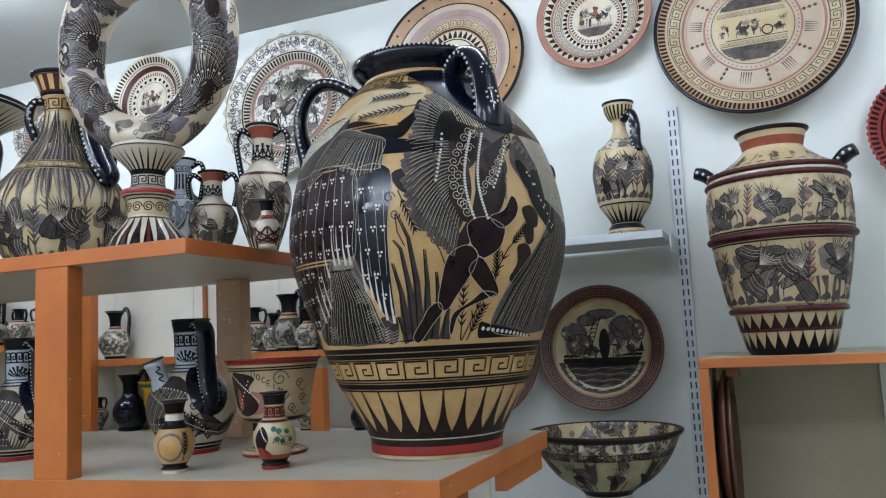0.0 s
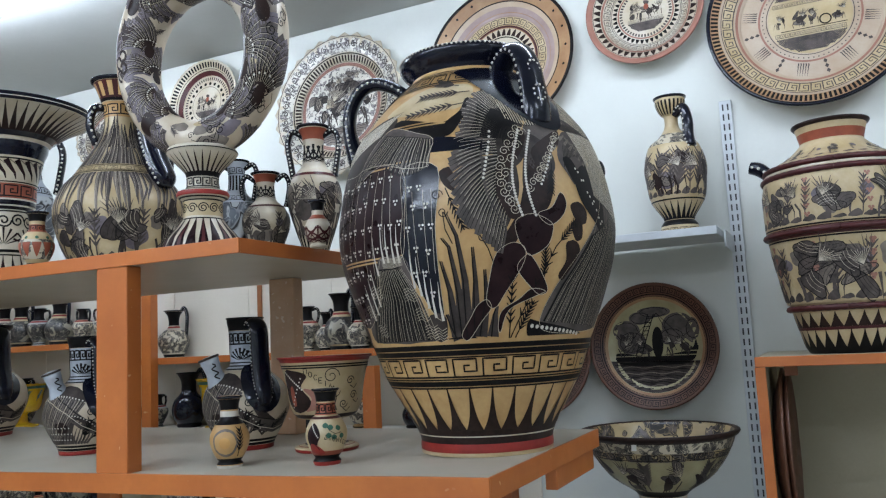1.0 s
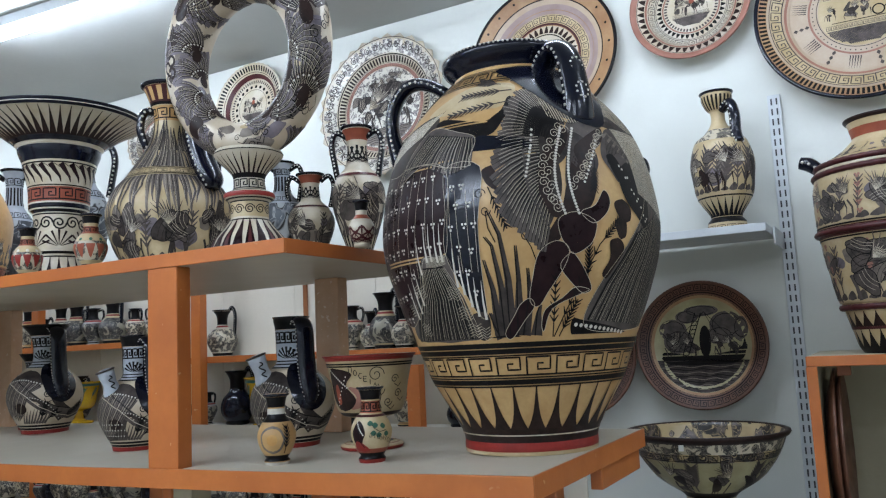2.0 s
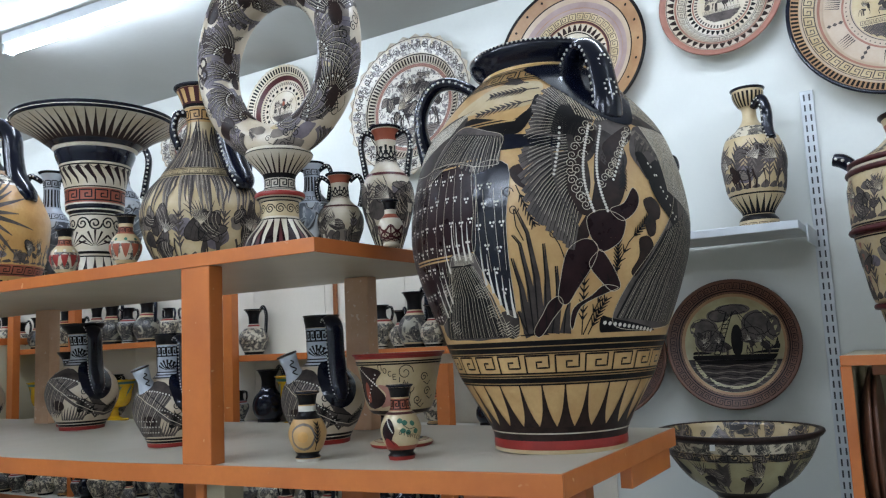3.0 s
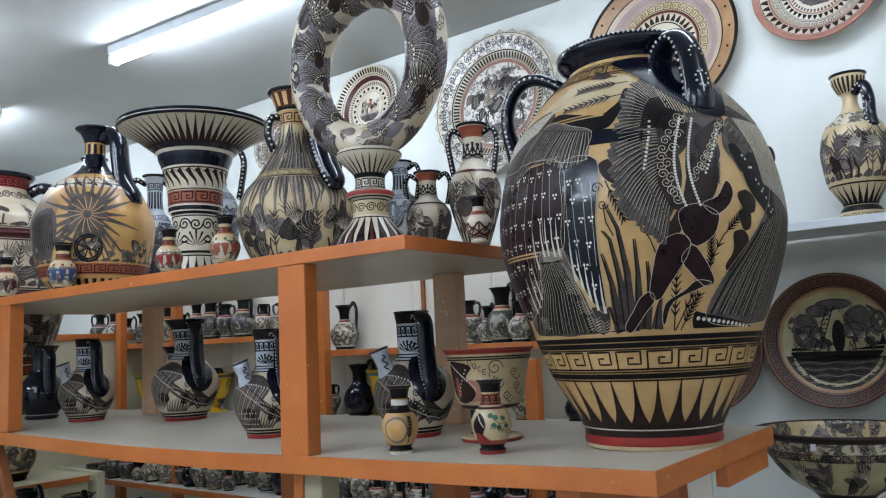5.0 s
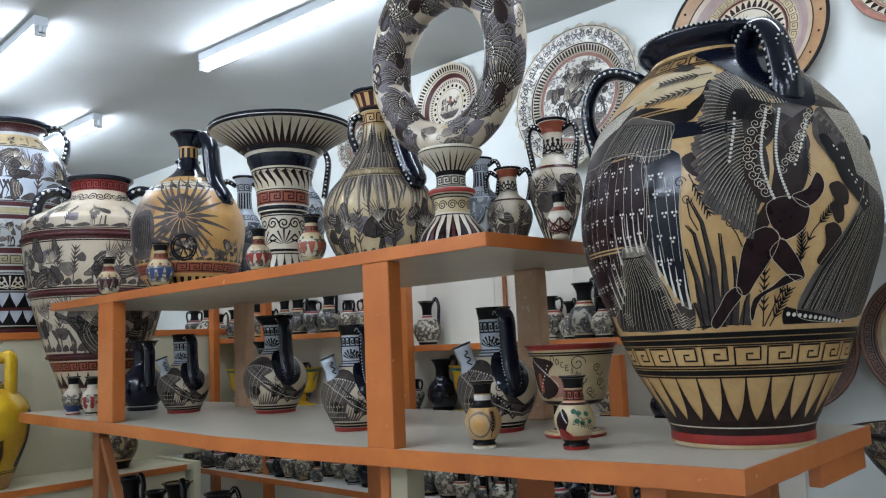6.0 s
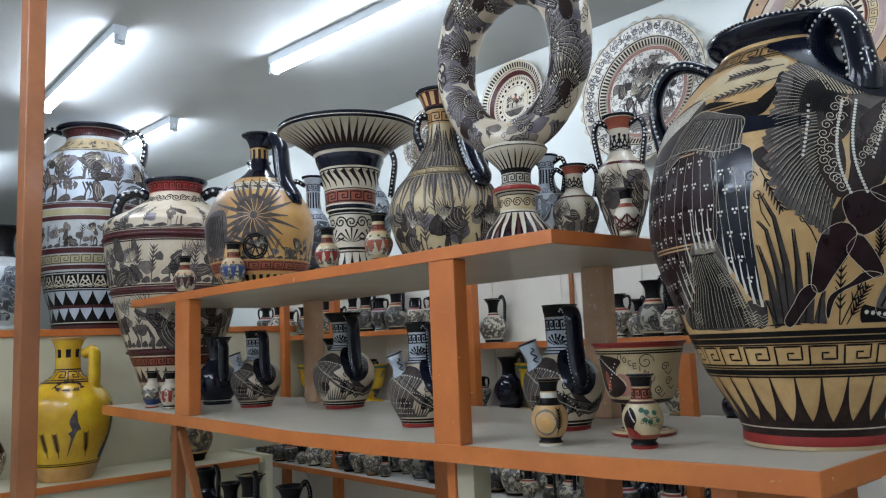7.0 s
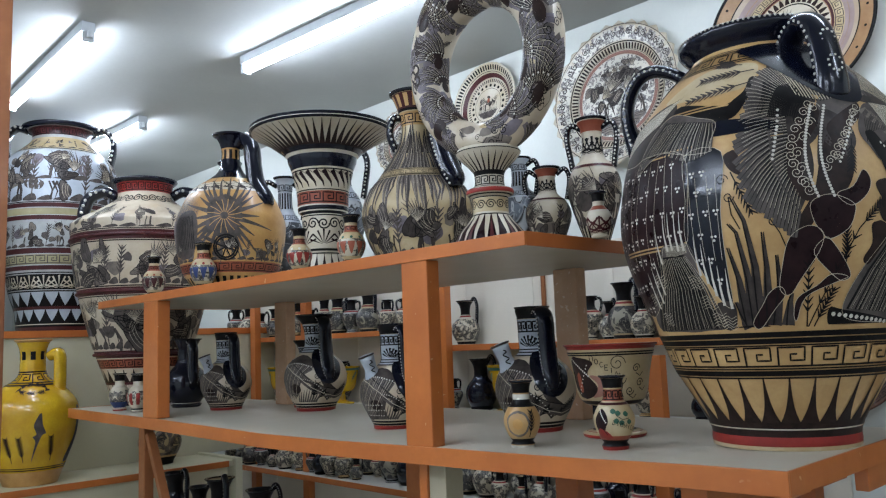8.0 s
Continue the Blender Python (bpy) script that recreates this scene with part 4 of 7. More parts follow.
    for i in range(26):
        t = i / 25
        k.stroke(ink_black, [(0.5 + 0.75 * t, 0.2 - 0.012 * t), (0.62 + 0.66 * t, 0.25 + 0.02 * t), (0.86 + 0.5 * t, 0.325 + 0.06 * t)], 0.0036 if i % 3 == 0 else 0.002, 0.0011, "fold_drawing")
    for poly in (plum, navy, mantle, drape):
        edge = rounded(poly)
        k.stroke(clay_pale, edge + edge[:1], 0.0006, 0.0016, "incised_line")
    # reeds, ears of grain, palm and laurel
    for pts in ([(-0.14, 0.183), (-0.14, 0.247), (-0.17, 0.31), (-0.21, 0.323)], [(-0.1, 0.183), (-0.09, 0.262), (-0.12, 0.325), (-0.18, 0.36)], [(-0.04, 0.182), (-0.02, 0.261), (-0.02, 0.308)], [(0.0, 0.182), (0.05, 0.229), (0.05, 0.276)], [(-0.19, 0.183), (-0.2, 0.247), (-0.23, 0.291)], [(0.09, 0.181), (0.11, 0.213), (0.13, 0.224)], [(-0.18, 0.179), (-0.22, 0.2), (-0.24, 0.216)]):
        k.stroke(ink_feather, pts, 0.017, 0.0008, "reed_drawing", taper=True)
        k.stroke(ink_black, [(s - 0.012, v) for s, v in pts], 0.002, 0.0012, "reed_drawing")
    for a, b in (((0.22, 0.178), (0.23, 0.267)), ((0.23, 0.178), (0.53, 0.306)), ((0.53, 0.306), (0.7, 0.345)), ((0.46, 0.254), (0.45, 0.306)), ((0.27, 0.178), (0.4, 0.23)), ((0.55, 0.43), (0.51, 0.384)), ((-0.18, 0.395), (-0.07, 0.332))):
        k.sprig(ink_black, *a, *b, 7, 0.011)
    for a, b in (((0.01, 0.556), (-0.5, 0.553)), ((-0.02, 0.533), (-0.56, 0.519)), ((-0.1, 0.57), (-0.35, 0.58)), ((0.0, 0.575), (0.3, 0.59)), ((0.1, 0.555), (0.35, 0.53))):
        k.sprig(ink_feather, *a, *b, 9, 0.0125)
    k.spiral(ink_black, -0.235, 0.385, 0.009, 1.4, 0.0014)
    k.spiral(ink_black, -0.2, 0.36, 0.008, 1.4, 0.0014, flip=-1)
    k.stroke(ink_black, [(-0.2, 0.36), (-0.19, 0.335), (-0.15, 0.314)], 0.0016)
    k.spiral(ink_black, 0.04, 0.32, 0.008, 1.4, 0.0014)
    k.stroke(ink_black, [(0.01, 0.345), (0.02, 0.325), (0.07, 0.305), (0.11, 0.279)], 0.0016)
    # the back of the vessel carries plainer dark cloth and branches
    k.fill(ink_plum, [(1.55, 0.19), (1.6, 0.5), (2.3, 0.5), (2.5, 0.19)])
    k.fill(ink_feather, [(-2.2, 0.19), (-2.1, 0.5), (-1.35, 0.46), (-1.25, 0.19)])
    for i in range(14):
        s = -2.15 + 0.06 * i
        k.stroke(ink_black, [(s, 0.2), (s + 0.04, 0.32), (s + 0.02, 0.46)], 0.003, 0.0011, "fold_drawing")
    k.finish(p)
    rim = [(0.097, 0.614), (0.0985, 0.622), (0.106, 0.629), (0.113, 0.636), (0.1175, 0.643), (0.1175, 0.652), (0.111, 0.655), (0.098, 0.65), (0.089, 0.63), (0.086, 0.58)]
    v, f = lathe(rim, 96)
    r = raw("rim", v, f, glaze_black, p, "glossy black lip")
    beads([Vector((0.1175 * math.cos(a), 0.1175 * math.sin(a), 0.651)) for a in np.linspace(0, 2 * math.pi, 96, endpoint=False)], 0.0021, white_slip, r)
    # two upright strap handles with rosettes, and a low loop at the back
    front = ([(0.09, 0.598), (0.107, 0.619), (0.13, 0.63), (0.153, 0.624), (0.17, 0.598), (0.18, 0.56), (0.185, 0.528), (0.184, 0.5)], [0.013, 0.0135, 0.014, 0.014, 0.0145, 0.015, 0.016, 0.017])
    back = ([(0.1, 0.6), (0.135, 0.629), (0.17, 0.642), (0.2, 0.632), (0.221, 0.595), (0.222, 0.55), (0.205, 0.49)], [0.011, 0.011, 0.0115, 0.0115, 0.012, 0.0125, 0.018])
    for (pts, rad), a, flat in ((front, 0.58, 1.6), (back, -1.8, 1.4)):
        ob = handle(pts, rad, p, glaze_black, a, flat, white_slip, 0.0027, sides=18)
        rows = []
        for z, q in ((0.588, pts[4][0] + 0.017), (0.546, pts[5][0] + 0.0175)):
            for i in range(9):
                t = 2 * math.pi * i / 9
                rows.append(Matrix.Rotation(a, 4, "Z") @ Vector((q - 0.0015 * abs(math.cos(t)) - 0.2 * (0.0125 * math.sin(t)), 0.0105 * math.cos(t), z + 0.0125 * math.sin(t))))
        beads(rows, 0.0024, white_slip, ob, "rosette")
    handle([(0.2, 0.462), (0.22, 0.472), (0.226, 0.458), (0.221, 0.444), (0.21, 0.436)], [0.007] * 5, p, glaze_black, 1.72, 1.2)
    return p


great_pot()


def lips(parent, r, z, mat, h=0.008, out=0.006, inner=0.6, name="rim"):
    """A turned lip ring."""
    pr = [(r - 0.003, z - h), (r + out * 0.5, z - h * 0.6), (r + out, z - h * 0.1), (r + out * 0.9, z + h * 0.25), (r, z + h * 0.3), (r - 0.005, z), (r - 0.0055, z - h)]
    v, f = lathe(pr, 56)
    return raw(name, v, f, mat, parent)


def simple_vase(name, x, y, z, h, prof, label, category="vase", group="", clay=clay_cream, zones=(), rim=glaze_black, handles=(), dx=0.0, segs=56, spout=None, hmat=None, wall=0.004, fat=1.0, word=None):
    """A vase from a relative profile. zones: (kind, material, from, to, number) in parts of the height."""
    p = vase_at(name, x, y, z, label, category, group, dx)
    pts = [(r * h * fat, q * h) for r, q in prof]
    outer = pot_body(pts, p, clay, segs, wall=wall)
    k = Skin(outer, step=0.09)
    for kind, mat, a, b, n in zones:
        a, b = a * h, b * h
        if kind == "ring":
            k.ring(mat, a, b, 0.0005)
        elif kind == "line":
            k.ring(mat, a, b, 0.0010, "painted_line")
        elif kind == "tongue":
            k.tongues(mat, a, b, n, 0.85)
        elif kind == "tongue_down":
            k.tongues(mat, b, a, n, 0.85)
        elif kind == "bar":
            k.tongues(mat, a, b, n, 0.5, point=False)
        elif kind == "key":
            k.key(mat, a, b, n, weight=0.13)
        elif kind == "flame":
            w = math.pi / n
            for i in range(n):
                q = 2 * math.pi * i / n
                k.strip("tongue_frieze", mat, 0.0008, [(a + (b - a) * t, q - w * (1 - t) ** 1.4 - 0.06 * w, q + w * (1 - t) ** 1.4 + 0.06 * w) for t in np.linspace(0, 1, 7)])
        elif kind == "dots":
            for i in range(n):
                k.dot(mat, 2 * math.pi * i / n, (a + b) / 2, (b - a) / 2)
        elif kind == "fan":
            for i in range(n):
                k.fan(mat, 2 * math.pi * i / n, a, b - a, 7, 2.4, width=0.13)
        elif kind == "blots":
            for i in range(n):
                s = 2 * math.pi * (i + 0.3 * math.sin(i * 2.3)) / n
                k.blot(mat, s, (a + b) / 2, (b - a) * (1.0 + 0.1 * math.sin(i * 1.7)), 1 if (i * 7) % 3 else -1)
                k.sprig(ink_grey, s + math.pi / n, a + (b - a) * 0.05, s + math.pi / n + 0.06, b - (b - a) * 0.1, 6, (b - a) * 0.16)
            rng = random.Random(n * 7 + int(1000 * a))
            for i in range(n * 2):
                s, g = 2 * math.pi * (i + rng.uniform(-0.3, 0.3)) / (n * 2), (b - a) * rng.uniform(0.12, 0.24)
                v = a + (b - a) * rng.uniform(0.25, 0.75)
                k.fill((ink_soft, ink_violet, ink_soft, ink_mid)[i % 4], [(s + g * rng.uniform(0.7, 1.2) * math.cos(q) / k.radius(v), v + g * rng.uniform(0.6, 1.1) * math.sin(q)) for q in np.linspace(0, 2 * math.pi, 8, endpoint=False)], 0.0005 + 0.00003 * (i % 5), "wash_drawing", dv=g * 0.15)
            for i in range(n * 3):
                s = 2 * math.pi * i / (n * 3)
                w = (b - a) * (0.05 + 0.05 * abs(math.sin(i * 1.9)))
                k.fill(ink_grey, [(s - 0.6 * math.pi / n / 2, a), (s - 0.15 * math.pi / n, a + w), (s + 0.2 * math.pi / n, a + w * 1.6), (s + 0.6 * math.pi / n / 2, a)], 0.0007)
        elif kind == "crest":
            for i in range(n):
                s = 2 * math.pi * i / n - 0.5
                w = (b - a) / k.radius(a)
                k.fill(ink_brown, [(s - 0.5 * w, a), (s - 0.62 * w, a + (b - a) * 0.5), (s - 0.4 * w, b), (s + 0.05 * w, b - (b - a) * 0.1), (s - 0.12 * w, a + (b - a) * 0.6), (s + 0.1 * w, a + (b - a) * 0.25), (s - 0.1 * w, a)], 0.0009)
                k.fill(terra_slip, [(s - 0.1 * w, a), (s + 0.12 * w, a + (b - a) * 0.3), (s - 0.08 * w, a + (b - a) * 0.55), (s + 0.18 * w, a + (b - a) * 0.5), (s + 0.3 * w, a + (b - a) * 0.1)], 0.0008)
                for j in range(9):
                    k.dot(white_slip, s - (0.46 - 0.045 * j) * w, a + (b - a) * (0.1 + 0.09 * j), (b - a) * 0.022, 0.0014)
                for j, q in ((1.0, 0.72), (1.12, 0.35), (0.85, 0.16)):
                    k.spiral(ink_black, s + j * w, a + (b - a) * q, (b - a) * 0.12, 1.5, (b - a) * 0.022, flip=1 if q > 0.3 else -1)
                    k.stroke(ink_black, [(s + j * w, a + (b - a) * (q - 0.12)), (s + (j + 0.12) * w, a + (b - a) * (q - 0.2)), (s + (j + 0.2) * w, a + (b - a) * (q - 0.1))], (b - a) * 0.02)
        elif kind == "ivy":
            # a maroon lobe edged with beads, and heart leaves on a stem
            h0 = b - a
            k.fill(ink_plum, [(-0.95, a), (-1.05, a + 0.5 * h0), (-0.8, b), (-0.45, a + 0.85 * h0), (-0.3, a + 0.5 * h0), (-0.45, a + 0.2 * h0), (-0.6, a - 0.1 * h0)], 0.0008)
            k.fill(red_slip, [(-1.0, a - 0.25 * h0), (-0.9, a + 0.15 * h0), (-0.5, a + 0.1 * h0), (-0.1, a - 0.28 * h0)], 0.001)
            k.stroke(ink_black, [(-0.78, a + 0.9 * h0), (-0.62, a + 0.55 * h0), (-0.66, a + 0.2 * h0), (-0.4, a - 0.1 * h0)], 0.0012, 0.0012)
            for i in range(9):
                k.dot(white_slip, -0.85 + 0.055 * i, b - 0.07 * h0 * i, 0.0012, 0.0014)
            k.stroke(ink_black, [(-0.1, b), (0.15, a + 0.7 * h0), (0.4, a + 0.55 * h0), (0.75, a + 0.6 * h0)], 0.0009, 0.0009)
            for x, y in ((-0.05, 0.9), (0.2, 0.82), (0.35, 0.42), (0.6, 0.78), (0.75, 0.45), (0.1, 0.5)):
                r = k.radius(a + y * h0)
                k.fill(mat, [(x + 0.0035 * math.cos(q) / r * (1 + 0.3 * math.cos(2 * q)), a + y * h0 + 0.0042 * math.sin(q)) for q in np.linspace(0, 2 * math.pi, 9, endpoint=False)], 0.0011, "leaf_drawing", dv=0.001)
        elif kind == "medallion":
            r = k.radius((a + b) / 2)
            v = (a + b) / 2
            for g, m in ((1.0, ink_soft), (0.82, mat), (0.4, clay_gold)):
                k.fill(m, [(-0.25 + g * (b - a) * 0.5 * math.cos(q) / r * (1 + 0.05 * math.sin(5 * j)), v + g * (b - a) * 0.5 * math.sin(q)) for j, q in enumerate(np.linspace(0, 2 * math.pi, 22, endpoint=False))], 0.0012 - 0.0004 * g, "wash_drawing", dv=0.0015)
            k.sprig(ink_black, 0.5, a, 0.55, b, 6, (b - a) * 0.22)
        elif kind == "palmettes":
            for i in range(n):
                k.fan(mat, 2 * math.pi * i / n, a, b - a, 7, 2.6, width=0.14, lift=0.0012)
        elif kind == "slant":
            for i in range(n):
                q = 2 * math.pi * i / n
                w = 2 * math.pi / n
                k.stroke(mat, [(q - 0.9 * w, b), (q - 0.45 * w, a + 0.62 * (b - a)), (q, a + 0.3 * (b - a)), (q + 0.15 * w, a)], 0.62 * w * k.radius(a), 0.0009, "leaf_frieze", taper=True)
                k.stroke(ink_black, [(q - 0.5 * w, b), (q, b - 0.2 * (b - a)), (q + 0.5 * w, b)], 0.0012, 0.0011)
        elif kind == "thin":
            k.tongues(mat, a, b, n, 0.5)
        elif kind == "chain":
            for i in range(n):
                for j in range(5):
                    v = a + (b - a) * (j + 0.5) / 5
                    for q in (-1, 0, 1):
                        k.dot(mat, 2 * math.pi * (i + 0.5) / n + 0.022 * q, v + (b - a) * 0.05 * (q % 2), (b - a) * 0.035, 0.0009)
        elif kind == "rays":
            rng = random.Random(n)
            for i in range(n):
                s = 2 * math.pi * (i + rng.uniform(-0.25, 0.25)) / n
                e, w = b + (b - a) * rng.uniform(-0.35, 0.2), rng.uniform(1.5, 3.6) * math.pi * k.radius(a) / n
                bend = rng.uniform(-0.14, 0.14)
                pts = [(s, a), (s + 0.03, a + (e - a) * 0.4), (s + bend * 0.6, a + (e - a) * 0.75), (s + bend, e)]
                k.stroke(mat if i % 3 else ink_soft, pts, w, 0.0008 + 0.0001 * (i % 3), "feather_drawing", taper=True)
                k.stroke(ink_black, [(p + 0.02, q) for p, q in pts[:3]], 0.0015, 0.0012, "feather_line", taper=True)
                k.stroke(clay_pale, [(p - 0.02, q) for p, q in pts[:3]], 0.0005, 0.0012, "incised_line")
        elif kind == "sun":
            for i in range(26):
                q = 2 * math.pi * i / 26
                r = k.radius(a)
                k.stroke(mat, [(-0.12 + b * g * math.cos(q + 0.12 * math.sin(i)) / r, a + b * g * math.sin(q + 0.12 * math.sin(i))) for g in (0.25, 0.6, 0.95 + 0.45 * abs(math.sin(i * 1.7)))], b * 0.15, 0.0009, "ray_drawing", taper=True)
            r = k.radius(a)
            k.fill(ink_grey, [(-0.12 + b * 0.45 * math.cos(q) / r * (1 + 0.2 * math.sin(3 * q)), a + b * 0.62 * math.sin(q)) for q in np.linspace(0, 2 * math.pi, 12, endpoint=False)], 0.0011)
            for i in range(30):
                t = i / 29
                k.stroke((ink_violet, ink_mid, ink_soft)[i % 3], [(-1.5 + 0.85 * t, a - b * 0.75), (-1.45 + 0.8 * t, a - b * 0.1), (-1.3 + 0.7 * t, a + b * (0.5 + 0.2 * math.sin(4 * t)))], b * 0.07, 0.0007, "plume_drawing", taper=True)
            for i in range(16):
                q = 2 * math.pi * i / 16
                k.stroke(clay_gold, [(-0.12 + b * g * math.cos(q + 0.4 * g) / r, a + b * g * math.sin(q + 0.4 * g)) for g in (0.1, 0.3, 0.48)], b * 0.018, 0.0014, "incised_line")
            w = a - b * 0.85
            for g in (0.27, 0.33):
                k.stroke(ink_black, [(-0.1 + b * g * math.cos(q) / r, w + b * g * math.sin(q)) for q in np.linspace(0, 2 * math.pi, 20)], b * 0.05, 0.0013, "wheel_drawing")
            for q in (0.4, 1.2, 2.0, 2.8):
                k.stroke(ink_black, [(-0.1 - b * 0.27 * math.cos(q) / r, w - b * 0.27 * math.sin(q)), (-0.1 + b * 0.27 * math.cos(q) / r, w + b * 0.27 * math.sin(q))], b * 0.035, 0.0013, "wheel_drawing")
            k.stroke(ink_grey, [(-0.9, w + b * 0.1), (-0.5, w + b * 0.3), (-0.1, w)], b * 0.09, 0.0011, "wheel_drawing")
            k.fill(ink_grey, [(-1.3, w - b * 0.1), (-1.2, a), (-0.75, a + b * 0.2), (-0.6, a - b * 0.3), (-0.8, w - b * 0.2)], 0.0009)
            for i in range(12):
                k.stroke(ink_black, [(-1.25 + 0.05 * i, w), (-1.2 + 0.045 * i, a - b * 0.2), (-1.1 + 0.035 * i, a + b * 0.05)], b * 0.022, 0.0012, "feather_line")
        elif kind == "scroll":
            for i in range(n):
                k.spiral(mat, 2 * math.pi * i / n, (a + b) / 2, (b - a) / 2, width=(b - a) * 0.12, flip=1 if i % 2 else -1)
        elif kind == "sprig":
            for i in range(n):
                s = 2 * math.pi * i / n
                k.sprig(mat, s, a, s + 0.3, b, 6, (b - a) * 0.3)
    if name == "footed_cup":
        k.fill(ink_plum, [(-1.25, 0.55 * h), (-1.2, 0.84 * h), (-0.85, 0.87 * h), (-0.62, 0.74 * h), (-0.8, 0.62 * h), (-0.7, 0.5 * h), (-0.95, 0.45 * h)], 0.0008)
        k.fill(rust_slip, [(-1.0, 0.5 * h), (-1.05, 0.66 * h), (-0.92, 0.7 * h), (-0.86, 0.52 * h)], 0.0012)
        for i in range(11):
            k.dot(white_slip, -1.12 + 0.05 * i, (0.85 - 0.018 * i) * h, 0.0018, 0.0015)
        k.spiral(ink_black, 0.15, 0.8 * h, 0.09 * h, 1.5, 0.0014)
        k.spiral(ink_black, 0.2, 0.64 * h, 0.075 * h, 1.5, 0.0014, flip=-1)
        k.stroke(ink_black, [(0.2, 0.7 * h), (0.28, 0.58 * h), (0.24, 0.5 * h), (0.3, 0.44 * h)], 0.0014)
    if name == "yellow_jug":
        k.fill(ink_grey, [(0.0, 0.17 * h), (0.08, 0.3 * h), (0.02, 0.34 * h), (0.1, 0.36 * h), (0.04, 0.42 * h), (0.18, 0.5 * h), (0.22, 0.42 * h), (0.3, 0.36 * h), (0.2, 0.34 * h)], 0.0009)
        k.fill(ink_black, [(1.0, 0.16 * h), (1.2, 0.34 * h), (1.15, 0.52 * h), (1.32, 0.5 * h), (1.42, 0.32 * h), (1.3, 0.16 * h)], 0.0009)
        for i in range(9):
            q = 2 * math.pi * i / 9
            k.sprig(ink_brown, 0.02 + 0.42 * math.cos(q), (0.66 + 0.03 * math.sin(q)) * h, 0.02 + 0.42 * math.cos(q + 0.6), (0.66 + 0.03 * math.sin(q + 0.6)) * h, 3, 0.012)
        for q in (-0.5, -0.2, 0.5):
            k.sprig(ink_brown, q, 0.17 * h, q - 0.08, 0.34 * h, 8, 0.016)
    if word:
        k.word(ink_black, word[1], word[2] * h, word[0], word[3] * h, word[4])
    k.finish(p)
    if rim:
        lips(p, outer[-1][0], outer[-1][1], rim, h=max(0.004, 0.016 * h), out=max(0.003, 0.012 * h))
    for spec in handles:
        pts, rad, ang, dots = spec[:4]
        handle([(a * h, b * h) for a, b in pts], [q * h for q in rad], p, hmat or glaze_black, math.radians(ang), spec[4] if len(spec) > 4 else 1.3, white_slip if dots else None, max(0.0011, 0.0075 * h))
    if spout:
        (a, b), (c, d), r0, r1, ang, mat = spout
        t = math.radians(ang)
        pa, pb = Vector((a * h * math.cos(t), a * h * math.sin(t), b * h)), Vector((c * h * math.cos(t), c * h * math.sin(t), d * h))
        pts = [pa.lerp(pb, i / 6) for i in range(7)]
        v, f = hose(pts, [(r0 + (r1 - r0) * (i / 6) ** 0.7) * h for i in range(7)], 14)
        raw("spout", v, f, mat, p)
    return p


def rope_band(x, y, z, h, prof, at, mat=None):
    """A proud moulded band round a jar, added to the jar that stands there."""
    jar = min((o for o in scene.objects if o.type == "EMPTY"), key=lambda o: (o.location - Vector((x, y, z))).length)
    r = float(np.interp(at, [q[1] for q in prof], [q[0] for q in prof])) * h
    n = 96
    ring = [Vector(((r + 0.003) * math.cos(2 * math.pi * i / n), (r + 0.003) * math.sin(2 * math.pi * i / n), at * h)) for i in range(n + 1)]
    v, f = hose(ring, [0.0058 + 0.0009 * (i % 2) for i in range(n + 1)], 8, 1.0, (0, 0, 1))
    raw("moulded_band", v, f, mat or maroon_slip, jar, "maroon moulded rope band")


MINI = [(0.17, 0.0), (0.185, 0.05), (0.15, 0.09), (0.22, 0.19), (0.275, 0.34), (0.275, 0.46), (0.21, 0.6), (0.135, 0.68), (0.125, 0.8), (0.14, 0.93), (0.165, 0.98), (0.165, 1.0)]
OLPE = [(0.2, 0.0), (0.22, 0.04), (0.2, 0.06), (0.28, 0.18), (0.31, 0.34), (0.26, 0.5), (0.16, 0.62), (0.13, 0.72), (0.14, 0.86), (0.2, 0.98), (0.21, 1.0)]
CUP = [(0.33, 0.0), (0.33, 0.05), (0.13, 0.1), (0.1, 0.22), (0.12, 0.31), (0.3, 0.36), (0.38, 0.48), (0.42, 0.7), (0.47, 0.92), (0.5, 1.0)]
AMPH = [(0.16, 0.0), (0.17, 0.03), (0.13, 0.06), (0.2, 0.2), (0.29, 0.4), (0.3, 0.52), (0.24, 0.63), (0.14, 0.71), (0.115, 0.8), (0.125, 0.92), (0.17, 0.99), (0.175, 1.0)]
ROUND = [(0.2, 0.0), (0.21, 0.05), (0.25, 0.12), (0.325, 0.3), (0.3, 0.46), (0.2, 0.57), (0.12, 0.64), (0.105, 0.76), (0.13, 0.9), (0.19, 0.98), (0.195, 1.0)]
STRAP = ((0.12, 0.9), (0.2, 0.96), (0.27, 0.85), (0.27, 0.65), (0.29, 0.45), (0.31, 0.36))
DOWN = (0.05, 0.055, 0.06, 0.06, 0.06, 0.04)


